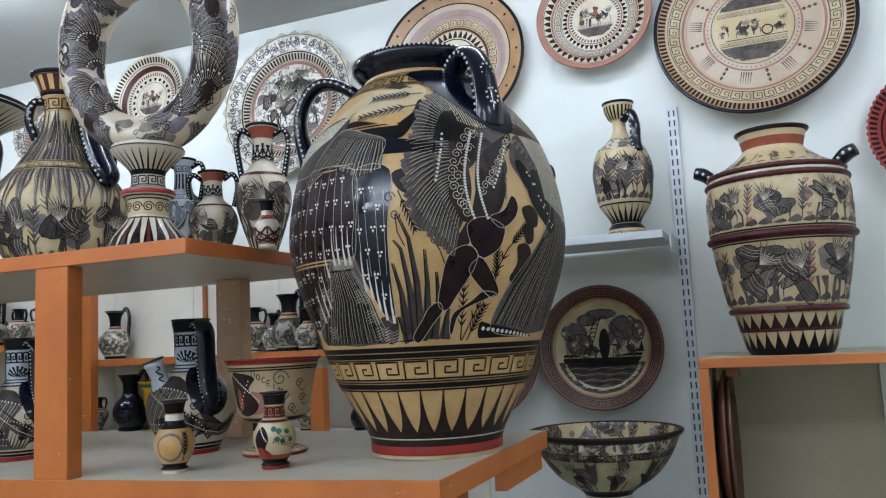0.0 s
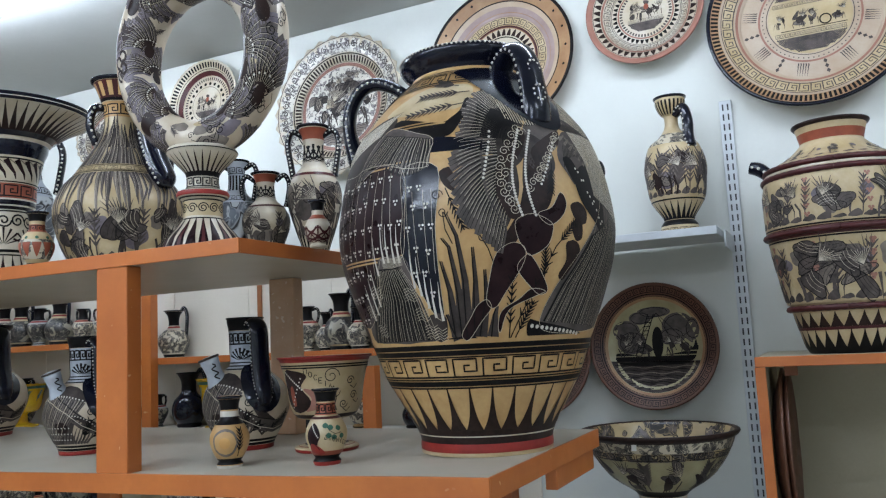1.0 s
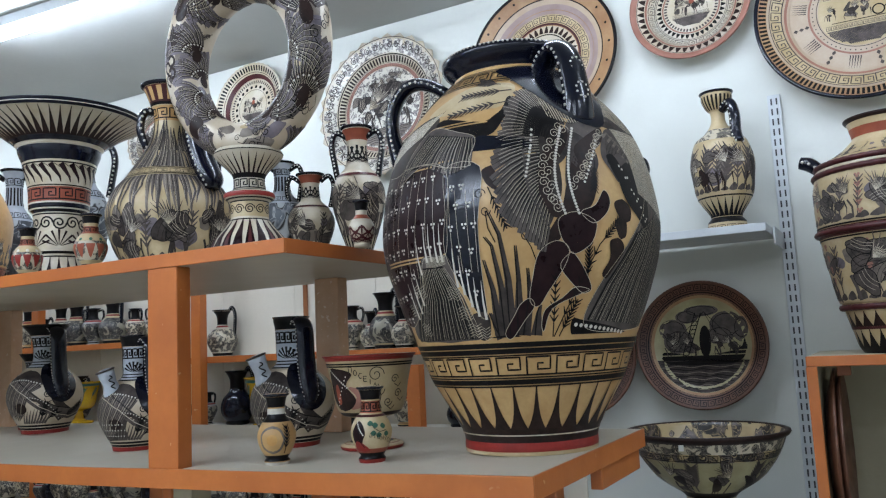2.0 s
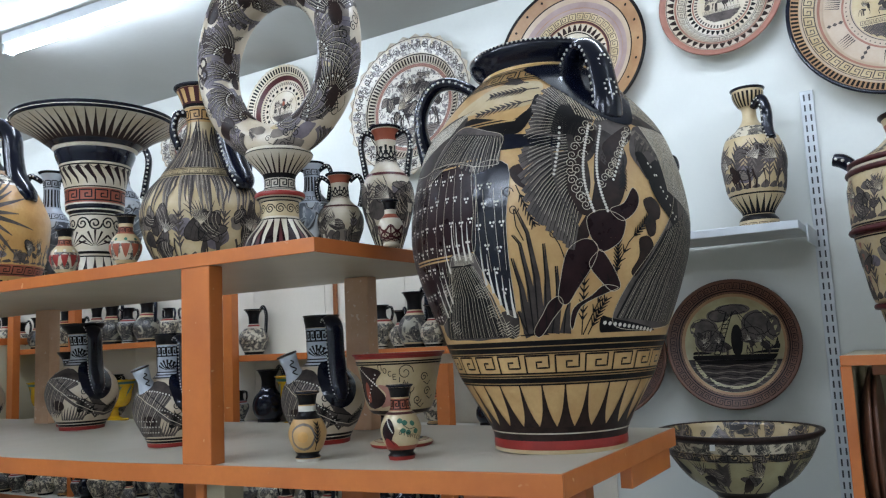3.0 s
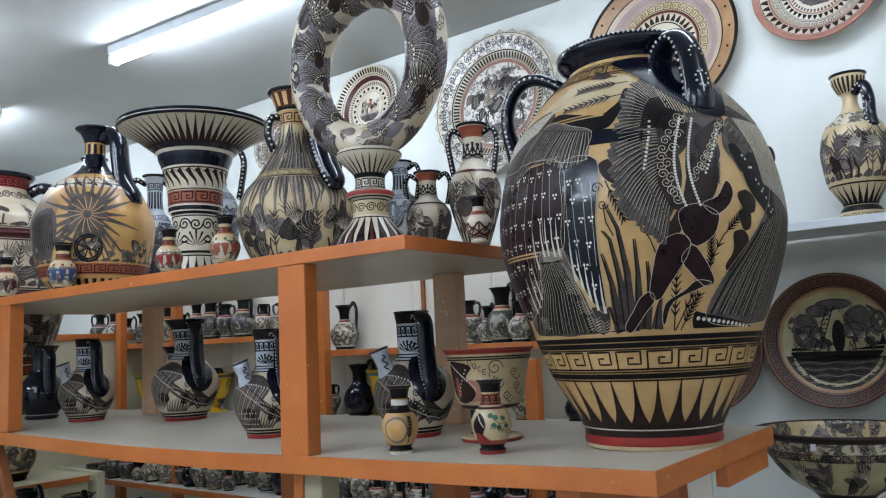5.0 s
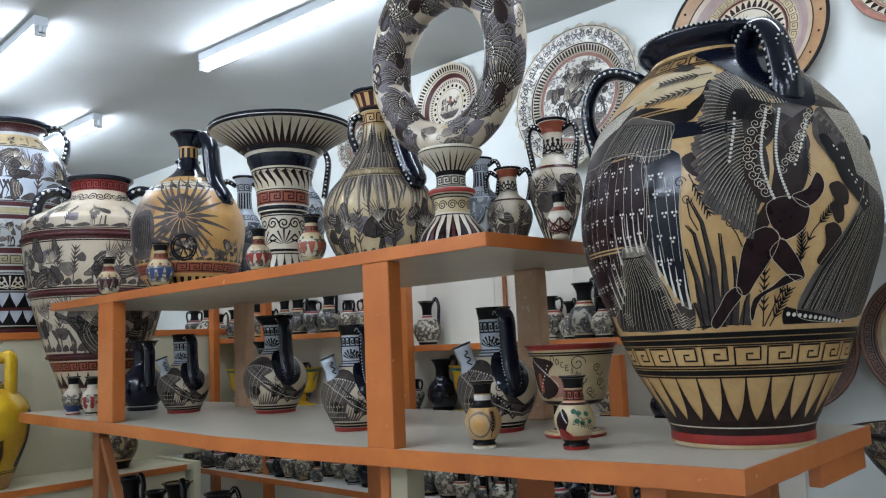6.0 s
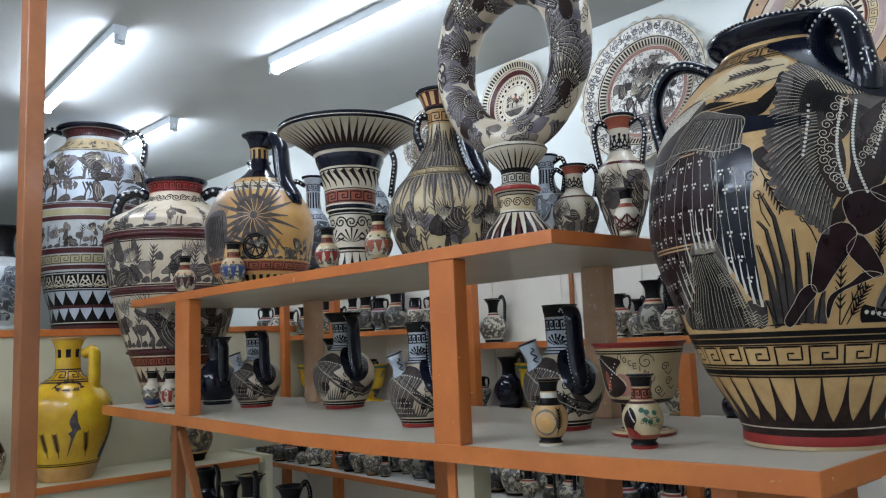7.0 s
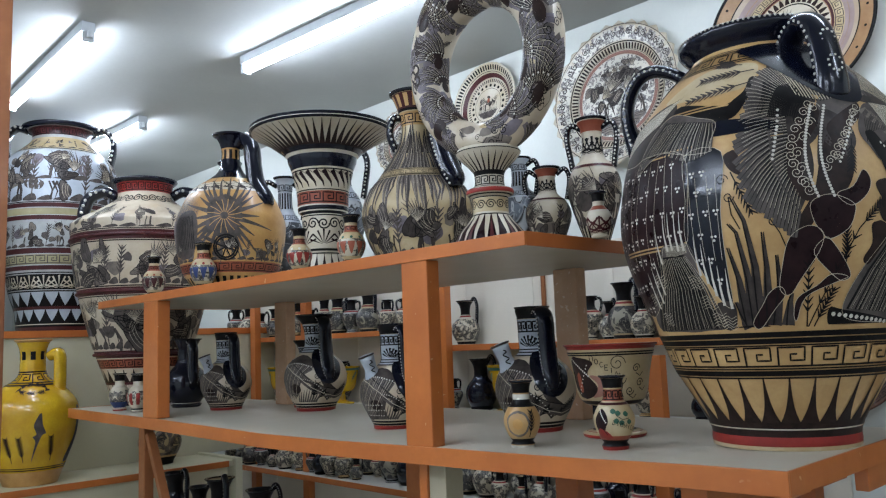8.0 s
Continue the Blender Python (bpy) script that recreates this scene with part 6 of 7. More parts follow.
def upper_shelf():
    small = [("ring", ink_black, 0.02, 0.06, 0), ("bar", ink_black, 0.08, 0.2, 24), ("blots", ink_grey, 0.2, 0.6, 6), ("line", maroon_slip, 0.62, 0.64, 0), ("ring", rust_slip, 0.9, 0.98, 0), ("fan", ink_black, 0.72, 0.86, 6)]
    hand = [(((0.11, 0.92), (0.2, 0.98), (0.25, 0.88), (0.23, 0.72), (0.21, 0.64)), (0.022, 0.026, 0.026, 0.026, 0.026), a, True) for a in (80, -100)]
    slim = [(((0.07, 0.93), (0.15, 0.97), (0.185, 0.88), (0.165, 0.72), (0.15, 0.63)), (0.02, 0.022, 0.022, 0.022, 0.022), a, True, 1.6) for a in (80, -100)]
    simple_vase("small_amphora", -0.548, 0.42, UP, 0.294, AMPH, "cream two-handled amphora with scrolled black handles", "amphora", "small amphorae", clay_pale, small, handles=slim, fat=0.63)
    simple_vase("small_amphora", -0.662, 0.4, UP, 0.205, AMPH, "small cream amphora with two black beaded handles", "amphora", "small amphorae", clay_pale, small, handles=hand, fat=0.8)
    pale = [("ring", ink_black, 0.02, 0.06, 0), ("ring", fig_grey, 0.1, 0.6, 0), ("key", ink_black, 0.62, 0.66, 12), ("bar", ink_black, 0.72, 0.86, 16), ("key", ink_black, 0.88, 0.93, 8)]
    for x, y, h, w in ((-1.448, 0.42, 0.416, 0.5), (-1.76, 0.42, 0.381, 0.5), (-0.733, 0.39, 0.24, 0.62), (-1.06, 0.44, 0.33, 0.5)):
        simple_vase("small_amphora", x, y, UP, h, AMPH, "slender pale blue amphora with black beaded handles", "amphora", "small amphorae", clay_blue, pale, handles=slim, fat=w)
    simple_vase("black_neck_flask", -2.12, 0.42, UP, 0.5, OLPE, "tall black-necked flask behind the round pitcher", "vase", "", glaze_black, [("ring", fig_grey, 0.1, 0.5, 0)], fat=0.36)
    simple_vase("miniature_vase", -0.39, 0.2, UP, 0.083, MINI, "tiny vase with a red palmette and black neck", "vase", "miniature vases", clay_pale, [("fan", maroon_slip, 0.08, 0.45, 6), ("ring", ink_black, 0.8, 1.0, 0), ("ring", rust_slip, 0.6, 0.7, 0)])
    PITCH = [(0.2, 0.0), (0.235, 0.03), (0.288, 0.13), (0.322, 0.26), (0.318, 0.34), (0.28, 0.425), (0.238, 0.475), (0.172, 0.57), (0.108, 0.68), (0.082, 0.78), (0.086, 0.86), (0.12, 0.96), (0.137, 0.99), (0.138, 1.0)]
    simple_vase("pitcher", -0.874, 0.2, UP, 0.392, PITCH, "tall cream pitcher with a navy black beaded handle", "pitcher", "", clay_cream,
                [("blots", ink_feather, 0.03, 0.3, 11), ("rays", ink_mid, 0.47, 0.24, 64), ("key", ink_black, 0.485, 0.505, 22), ("line", ink_black, 0.475, 0.48, 0), ("line", ink_black, 0.512, 0.516, 0), ("rays", ink_mid, 0.52, 0.72, 56), ("rays", ink_feather, 0.62, 0.79, 30), ("ring", clay_ochre, 0.8, 0.88, 0), ("key", ink_black, 0.815, 0.865, 8), ("ring", maroon_slip, 0.9, 0.985, 0), ("bar", clay_ochre, 0.91, 0.98, 14), ("line", ink_black, 0.885, 0.9, 0)],
                handles=[(((0.08, 0.94), (0.13, 0.95), (0.175, 0.84), (0.205, 0.68), (0.255, 0.54), (0.305, 0.45), (0.315, 0.4)), (0.035, 0.045, 0.052, 0.055, 0.056, 0.052, 0.03), 42, True, 1.3), (((0.07, 0.86), (0.13, 0.85), (0.15, 0.76), (0.12, 0.66)), (0.02, 0.022, 0.022, 0.02), -85, True)])
    TRUMPET = [(0.176, 0.000), (0.151, 0.075), (0.131, 0.151), (0.136, 0.201), (0.141, 0.415), (0.161, 0.432), (0.166, 0.465), (0.171, 0.565), (0.201, 0.704), (0.226, 0.771), (0.241, 0.817), (0.352, 0.905), (0.470, 0.970), (0.477, 0.985), (0.467, 1.000)]
    simple_vase("trumpet_vase", -1.24, 0.2, UP, 0.389, TRUMPET, "banded cream vase with a wide flaring black-edged mouth", "vase", "", clay_pale,
                [("flame", ink_plum, 0.0, 0.15, 18), ("line", ink_black, 0.15, 0.158, 0), ("line", ink_black, 0.17, 0.185, 0), ("fan", ink_plum, 0.21, 0.31, 6), ("scroll", ink_black, 0.31, 0.39, 12), ("line", ink_black, 0.4, 0.408, 0), ("ring", glaze_black, 0.415, 0.465, 0), ("ring", rust_slip, 0.475, 0.56, 0), ("key", ink_black, 0.487, 0.548, 12), ("line", ink_black, 0.565, 0.572, 0), ("slant", ink_plum, 0.585, 0.69, 22), ("line", ink_black, 0.695, 0.703, 0), ("ring", glaze_black, 0.715, 0.8, 0), ("line", clay_pale, 0.805, 0.815, 0), ("ring", glaze_black, 0.82, 0.845, 0), ("flame", ink_brown, 0.845, 0.962, 50), ("ring", glaze_black, 0.966, 1.0, 0)], rim=glaze_black, segs=80)
    OIN = [(0.204, 0.000), (0.224, 0.020), (0.257, 0.061), (0.306, 0.163), (0.339, 0.388), (0.308, 0.510), (0.239, 0.633), (0.122, 0.718), (0.071, 0.776), (0.055, 0.878), (0.069, 0.949), (0.098, 0.994), (0.100, 1.000)]
    simple_vase("round_pitcher", -1.717, 0.2, UP, 0.48, OIN, "golden round pitcher with a dark sun motif and black handle", "pitcher", "", clay_gold,
                [("bar", ink_black, 0.02, 0.08, 40), ("ring", rust_slip, 0.1, 0.16, 0), ("key", ink_black, 0.11, 0.15, 26), ("ring", fig_gold, 0.17, 0.24, 0), ("blots", ink_mid, 0.17, 0.3, 12), ("sun", ink_mid, 0.43, 0.22, 0), ("ring", clay_pale, 0.6, 0.66, 0), ("slant", ink_feather, 0.605, 0.65, 20), ("ring", glaze_black, 0.7, 0.84, 0), ("bar", ink_black, 0.84, 0.9, 10), ("ring", glaze_black, 0.91, 1.0, 0)],
                handles=[(((0.06, 0.92), (0.12, 0.965), (0.17, 0.9), (0.185, 0.78), (0.21, 0.66), (0.27, 0.57), (0.3, 0.52)), (0.03, 0.04, 0.045, 0.045, 0.047, 0.047, 0.03), 48, False, 1.4)])
    for x, h, mats in ((-1.144, 0.104, (red_slip, white_slip)), (-0.942, 0.109, (rust_slip, green_slip)), (-1.621, 0.127, (blue_slip, red_slip)), (-1.941, 0.121, (maroon_slip, rust_slip))):
        simple_vase("miniature_vase", x, 0.06, UP, h, MINI, "small bright painted vase with a black mouth", "vase", "miniature vases", clay_cream,
                    [("ring", ink_black, 0.03, 0.1, 0), ("ring", fig_small, 0.16, 0.5, 0), ("tongue_down", mats[0], 0.2, 0.45, 10), ("dots", mats[1], 0.5, 0.56, 9), ("ring", rust_slip, 0.64, 0.78, 0), ("key", ink_black, 0.66, 0.76, 8), ("ring", ink_black, 0.84, 1.0, 0)])


upper_shelf()

KRATER = [(0.127, 0.000), (0.134, 0.024), (0.156, 0.096), (0.180, 0.163), (0.204, 0.228), (0.240, 0.348), (0.288, 0.540), (0.311, 0.756), (0.300, 0.804), (0.216, 0.852), (0.132, 0.906), (0.116, 0.930), (0.120, 0.972), (0.130, 1.000)]
simple_vase("big_krater", -2.45, 0.25, 0, 0.82, KRATER, "large cream krater with maroon bands and painted scenes", "vase", "", clay_ring,
            [("ring", ink_black, 0.0, 0.02, 0), ("flame", ink_black, 0.02, 0.09, 26), ("line", maroon_slip, 0.09, 0.1, 0), ("flame", ink_brown, 0.1, 0.155, 26), ("ring", rust_slip, 0.16, 0.2, 0), ("key", ink_black, 0.165, 0.195, 30), ("ring", maroon_slip, 0.205, 0.235, 0), ("blots", ink_grey, 0.245, 0.462, 13), ("line", ink_black, 0.463, 0.467, 0), ("line", ink_black, 0.503, 0.508, 0), ("ring", maroon_slip, 0.47, 0.5, 0), ("blots", ink_grey, 0.515, 0.69, 14), ("line", ink_black, 0.692, 0.697, 0), ("line", ink_black, 0.743, 0.747, 0), ("ring", maroon_slip, 0.7, 0.74, 0), ("blots", ink_grey, 0.75, 0.86, 9), ("scroll", ink_black, 0.885, 0.925, 26), ("ring", red_slip, 0.94, 0.985, 0), ("key", ink_black, 0.947, 0.978, 26)],
            handles=[(((0.118, 0.93), (0.17, 0.955), (0.235, 0.93), (0.262, 0.865), (0.262, 0.81)), (0.022, 0.024, 0.026, 0.026, 0.024), a, True, 1.5) for a in (80, -100)], segs=80)


for q in (0.22, 0.485, 0.72):
    rope_band(-2.45, 0.25, 0, 0.82, KRATER, q)


# ---- the wall of plates ----
def plate(x, z, d, label, scheme, scallop=0, tilt=6):
    p = thing("wall_plate", pose(x, WALL_Y - 0.012, z, 90 - tilt, 0, 0), label, "plate", "wall plates")
    R = d / 2
    prof = [(0.001, 0.004), (R * 0.6, 0.004), (R * 0.68, 0.008), (R * 0.8, 0.02), (R * 0.97, 0.032)]
    outer = [(q[0], q[1]) for q in spline([(a, b, 0) for a, b in prof], 6)]
    full = outer + [(R, 0.033), (R * 1.0, 0.029), (R * 0.82, 0.012), (R * 0.6, -0.004), (0.001, -0.004)]
    v, f = lathe(full, 120)
    if scallop:
        out = []
        for a in v:
            r = math.hypot(a[0], a[1])
            q = 1 + (0.03 if scallop < 40 else 0.012) * max(0.0, (r / R - 0.8) / 0.2) * math.cos(scallop * math.atan2(a[1], a[0]))
            out.append((a[0] * q, a[1] * q, a[2]))
        v = out
    raw("dish", v, f, scheme[0], p)
    k = Skin(outer, plate=True, step=0.05)
    for kind, mat, a, b, n in scheme[1]:
        a, b = a * R, b * R
        if kind == "ring":
            k.ring(mat, max(a, 0.002), b, 0.0006)
        elif kind == "line":
            k.ring(mat, a, b, 0.0011, "painted_line")
        elif kind == "key":
            k.key(mat, a, b, n, weight=0.12, lift=0.0012)
        elif kind == "bar":
            k.tongues(mat, a, b, n, 0.55, point=False, lift=0.0012)
        elif kind == "tongue":
            k.tongues(mat, a, b, n, 0.85, lift=0.0012)
        elif kind == "dots":
            for i in range(n):
                k.dot(mat, 2 * math.pi * i / n, (a + b) / 2, (b - a) / 2)
    k.finish(p)
    if len(scheme) > 3:
        c = FlatSkin(outer, plate=True, step=R * 0.05)
        scheme[3](c, R)
        c.finish(p)
    rim = [(R * 0.965, 0.032), (R * 0.985, 0.0355), (R * 1.004, 0.034), (R * 1.006, 0.03), (R * 0.99, 0.028)]
    if not scallop:
        v, f = lathe(rim + [rim[0]], 120)
        raw("rim", v, f, scheme[2], p)
    return p


def disc(x, y, a, b, n=20):
    return [(x + a * math.cos(q), y + b * math.sin(q)) for q in np.linspace(0, 2 * math.pi, n, endpoint=False)]


def hatch(c, R, w, low, high, mat):
    """Crossed lines over a slice of a disc of radius w, between two heights."""
    n = 22
    for i in range(-n, n):
        for q in (-1, 1):
            pts = [(w * i / n + q * (y - low), y) for y in np.linspace(low, high, 7)]
            pts = [a for a in pts if math.hypot(*a) < w * 0.98]
            if len(pts) > 1:
                c.stroke(mat, pts, R * 0.011, 0.0013, "hatch_drawing")


def chariot_panel(c, R):
    """Hatched segments, two key lines and a row of plain brushed forms between them."""
    w = R * 0.4
    hatch(c, R, w, -w, -0.5 * w, ink_grey)
    hatch(c, R, w, 0.56 * w, w, ink_grey)
    for v in (-0.46 * w, 0.38 * w):
        c.key(ink_grey, v, v + 0.1 * w, 14, 0.0013, 0.14, span=(-0.84 * w, 0.84 * w))
    for x, size in ((-0.72, 0.42), (-0.28, 0.5), (0.1, 0.46), (0.72, 0.44)):
        c.blot(ink_feather, x * w, 0.0, size * w, 1, 0.001)
    ring = disc(0.36 * w, -0.14 * w, 0.13 * w, 0.13 * w)
    c.stroke(ink_black, ring + ring[:1], R * 0.014, 0.0016, "wheel_drawing")
    c.stroke(ink_black, [(-0.7 * w, -0.3 * w), (0.85 * w, -0.3 * w)], R * 0.008, 0.0012, "ground_line")
    # small upright groups and lozenges round the wide zone
    for i in range(16):
        q = 2 * math.pi * (i + 0.5) / 16
        ca, sa = math.cos(q), math.sin(q)
        for j in range(5 if i % 2 else 3):
            o = (j - 2) * R * 0.024
            if i % 2:
                c.stroke(ink_grey, [((0.51 + 0.02 * g) * R * ca - (o + 0.004 * R * (g % 2)) * sa, (0.51 + 0.02 * g) * R * sa + (o + 0.004 * R * (g % 2)) * ca) for g in range(8)], R * 0.013, 0.0013, "figure_stroke", taper=True)
            else:
                d = (0.52 + 0.055 * j) * R
                c.fill(ink_grey, [(d * ca - R * 0.02 * sa, d * sa + R * 0.02 * ca), ((d + R * 0.026) * ca, (d + R * 0.026) * sa), (d * ca + R * 0.02 * sa, d * sa - R * 0.02 * ca), ((d - R * 0.026) * ca, (d - R * 0.026) * sa)], 0.0013, "lozenge", dv=R * 0.008, soft=False)


def small_panel(c, R):
    w = R * 0.36
    hatch(c, R, w, -w, -0.45 * w, ink_grey)
    c.key(ink_grey, -0.42 * w, -0.3 * w, 10, 0.0013, 0.14, span=(-0.85 * w, 0.85 * w))
    for x, size in ((-0.5, 0.55), (0.05, 0.7), (0.55, 0.5)):
        c.blot(ink_feather, x * w, 0.15 * w, size * w * 1.5, 1, 0.001)
    c.fill(rust_slip, disc(0.05 * w, 0.3 * w, 0.12 * w, 0.16 * w, 9), 0.0018)


def ship_panel(c, R):
    """A dark hull, sails and rigging over a banded sea, on a pale ground."""
    w = R * 0.74
    c.fill(ink_feather, [(w * math.cos(q), w * math.sin(q)) for q in np.linspace(3.45, 5.97, 18)], 0.0009, "sea", soft=False)
    for i in range(9):
        y = -0.38 * w - 0.065 * w * i
        x = math.sqrt(max(w * w - y * y, 0)) * 0.95
        c.stroke(ink_soft if i % 2 else ink_black, [(x * g, y + 0.018 * w * math.sin(9 * g + i)) for g in np.linspace(-1, 1, 17)], R * 0.012, 0.0013, "wave_drawing")
    c.fill(ink_black, [(-0.85 * w, -0.3 * w), (-0.8 * w, -0.12 * w), (-0.3 * w, -0.2 * w), (0.3 * w, -0.18 * w), (0.75 * w, -0.08 * w), (0.86 * w, 0.12 * w), (0.9 * w, -0.1 * w), (0.7 * w, -0.36 * w), (0.0, -0.42 * w), (-0.6 * w, -0.4 * w)], 0.0014, "hull_drawing")
    for x, y, a, b in ((-0.6, 0.34, 0.24, 0.2), (-0.5, 0.1, 0.26, 0.22), (0.5, 0.42, 0.28, 0.24), (0.36, 0.2, 0.24, 0.16), (0.8, 0.34, 0.13, 0.2), (0.0, 0.74, 0.3, 0.1), (-0.3, 0.62, 0.2, 0.12)):
        c.fill(ink_mid, disc(x * w, y * w, a * w * 1.2, b * w * 1.2, 11), 0.001, "sail_drawing")
        c.stroke(ink_black, disc(x * w, y * w, a * w, b * w, 11), R * 0.01, 0.0014, "sail_line")
    c.fill(ink_black, disc(0.06 * w, 0.08 * w, 0.12 * w, 0.34 * w, 12), 0.0015, "mast_drawing")
    for q in (-0.06, 0.06):
        c.stroke(ink_black, [((-0.36 + q) * w, -0.2 * w), ((-0.06 + q) * w, 0.7 * w)], R * 0.016, 0.0016, "ladder_drawing")
    for i in range(10):
        t = i / 10
        c.stroke(ink_black, [((-0.42 + 0.3 * t) * w, (-0.2 + 0.9 * t) * w), ((-0.3 + 0.3 * t) * w, (-0.2 + 0.9 * t) * w)], R * 0.014, 0.0016, "ladder_drawing")
    for x0, x1 in ((0.06, -0.75), (0.06, 0.8), (0.06, -0.5), (0.06, 0.45)):
        c.stroke(ink_black, [(x0 * w, 0.72 * w), (x1 * w, -0.1 * w)], R * 0.008, 0.0014, "rigging")
    for x in (0.3, 0.62, -0.25, -0.66):
        c.blot(ink_feather, x * w, 0.02 * w, 0.5 * w, 1, 0.0012)


def lace_panel(c, R):
    """A crowd of plain grey forms over a darker foot, and curls along the border."""
    w = R * 0.56
    c.fill(ink_soft, [(w * math.cos(q), w * math.sin(q)) for q in np.linspace(3.7, 5.72, 14)], 0.0009, "ground_wash", soft=False)
    for i in range(7):
        y = -0.55 * w - 0.06 * w * i
        x = math.sqrt(max(w * w - y * y, 0)) * 0.9
        c.stroke(ink_feather, [(x * g, y + 0.02 * w * math.sin(7 * g + i)) for g in np.linspace(-1, 1, 13)], R * 0.01, 0.0013, "wave_drawing")
    for x, y, size in ((-0.55, -0.05, 0.75), (-0.1, 0.1, 0.95), (0.42, 0.0, 0.85), (-0.3, 0.62, 0.4), (0.3, 0.66, 0.4), (0.72, 0.2, 0.4)):
        c.blot(ink_feather, x * w, y * w, size * w * 1.4, 1 if x > 0 else -1, 0.001)
    for i in range(44):
        q = 2 * math.pi * i / 44
        c.spiral(ink_feather, R * 0.87 * math.cos(q), R * 0.87 * math.sin(q), R * 0.045, 1.4, R * 0.014, 0.0012, 1 if i % 2 else -1, q)
        c.sprig(ink_grey, R * 0.8 * math.cos(q + 0.07), R * 0.8 * math.sin(q + 0.07), R * 0.93 * math.cos(q + 0.1), R * 0.93 * math.sin(q + 0.1), 3, R * 0.035, 0.0012)


clay_faded = paint("faded_pink_clay", (0.50, 0.40, 0.30), (0.42, 0.30, 0.20), 14, 0.45)
clay_mauve = paint("mauve_clay", (0.36, 0.27, 0.26), (0.28, 0.19, 0.17), 14, 0.45)
clay_tan = paint("tan_clay", (0.40, 0.24, 0.12), (0.28, 0.14, 0.06), 18, 0.42)
lace = (clay_pale, [("ring", fig_lace, 0.77, 0.95, 0), ("line", ink_grey, 0.965, 0.975, 0), ("ring", fig_lace, 0.0, 0.58, 0), ("line", ink_black, 0.745, 0.76, 0), ("bar", ink_brown, 0.66, 0.735, 90), ("line", ink_brown, 0.645, 0.652, 0), ("line", terra_slip, 0.585, 0.635, 0), ("key", ink_grey, 0.592, 0.628, 60)], glaze_black, lace_panel)
redring = (clay_pale, [("bar", ink_black, 0.84, 0.95, 70), ("line", ink_black, 0.8, 0.81, 0), ("line", maroon_slip, 0.68, 0.77, 0), ("bar", ink_grey, 0.57, 0.64, 60), ("dots", ink_black, 0.45, 0.53, 22), ("line", ink_grey, 0.41, 0.42, 0)], ink_brown, small_panel)
pink = (clay_tan, [("dots", ink_black, 0.885, 0.92, 22), ("line", ink_black, 0.8, 0.815, 0), ("ring", clay_faded, 0.74, 0.8, 0), ("ring", clay_mauve, 0.62, 0.74, 0), ("ring", clay_cream, 0.5, 0.62, 0), ("key", ink_grey, 0.515, 0.605, 34), ("line", maroon_slip, 0.47, 0.5, 0), ("ring", clay_pale, 0.0, 0.46, 0), ("tongue", ink_brown, 0.36, 0.46, 34), ("line", ink_black, 0.33, 0.345, 0)], ink_black, small_panel)
upper = (clay_pale, [("ring", terra_slip, 0.9, 0.97, 0), ("line", ink_black, 0.885, 0.895, 0), ("tongue", ink_brown, 0.78, 0.885, 44), ("line", terra_slip, 0.74, 0.77, 0), ("key", ink_grey, 0.62, 0.72, 34), ("line", ink_grey, 0.59, 0.6, 0), ("tongue", ink_black, 0.5, 0.58, 40), ("line", terra_slip, 0.46, 0.485, 0), ("bar", ink_grey, 0.4, 0.45, 50)], terra_slip, small_panel)
grand = (clay_faded, [("ring", clay_tan, 0.885, 0.965, 0), ("bar", ink_black, 0.89, 0.96, 130), ("line", ink_grey, 0.855, 0.862, 0), ("ring", clay_cream, 0.735, 0.85, 0), ("key", ink_mid, 0.745, 0.84, 46), ("line", terra_slip, 0.695, 0.72, 0), ("line", terra_slip, 0.475, 0.495, 0), ("dots", ink_grey, 0.445, 0.46, 60), ("line", ink_grey, 0.41, 0.418, 0), ("ring", clay_cream, 0.0, 0.4, 0)], glaze_black, chariot_panel)
dark = (brown_clay, [("key", ink_black, 0.86, 0.95, 50), ("line", ink_black, 0.82, 0.835, 0), ("line", ink_black, 0.79, 0.797, 0), ("ring", clay_tan, 0.74, 0.8, 0), ("ring", clay_olive, 0.0, 0.745, 0)], brown_clay, ship_panel)
red_rays = (red_slip, [("bar", ink_black, 0.86, 0.97, 70), ("line", ink_black, 0.78, 0.81, 0), ("bar", ink_black, 0.62, 0.74, 60), ("ring", clay_pale, 0.0, 0.5, 0)], glaze_black, small_panel)
plate(-0.915, 0.93, 0.46, "scalloped white plate with a lace border and painted scene", lace, 30)
plate(-1.465, 1.035, 0.305, "white plate with a maroon ring and small centre panel", redring, 44)
plate(-0.366, 0.965, 0.437, "tan plate with a mauve ring and key band", pink)
plate(0.046, 1.015, 0.305, "pale plate with zigzag border and rust rim", upper)
plate(0.433, 0.915, 0.47, "large faded plate with key border and central panel", grand)
plate(0.805, 0.6, 0.3, "dark red plate with black rays and scalloped edge", red_rays, 60)
plate(0.745, 1.085, 0.2, "small dark red plate with black rays", red_rays)
plate(0.003, 0.139, 0.318, "brown plate with a key border and dark ship scene", dark)
plate(-0.32, 0.12, 0.32, "dark brown plate with a red key border", dark)
plate(-1.95, 1.0, 0.26, "white scalloped plate with lace border", lace, 24)


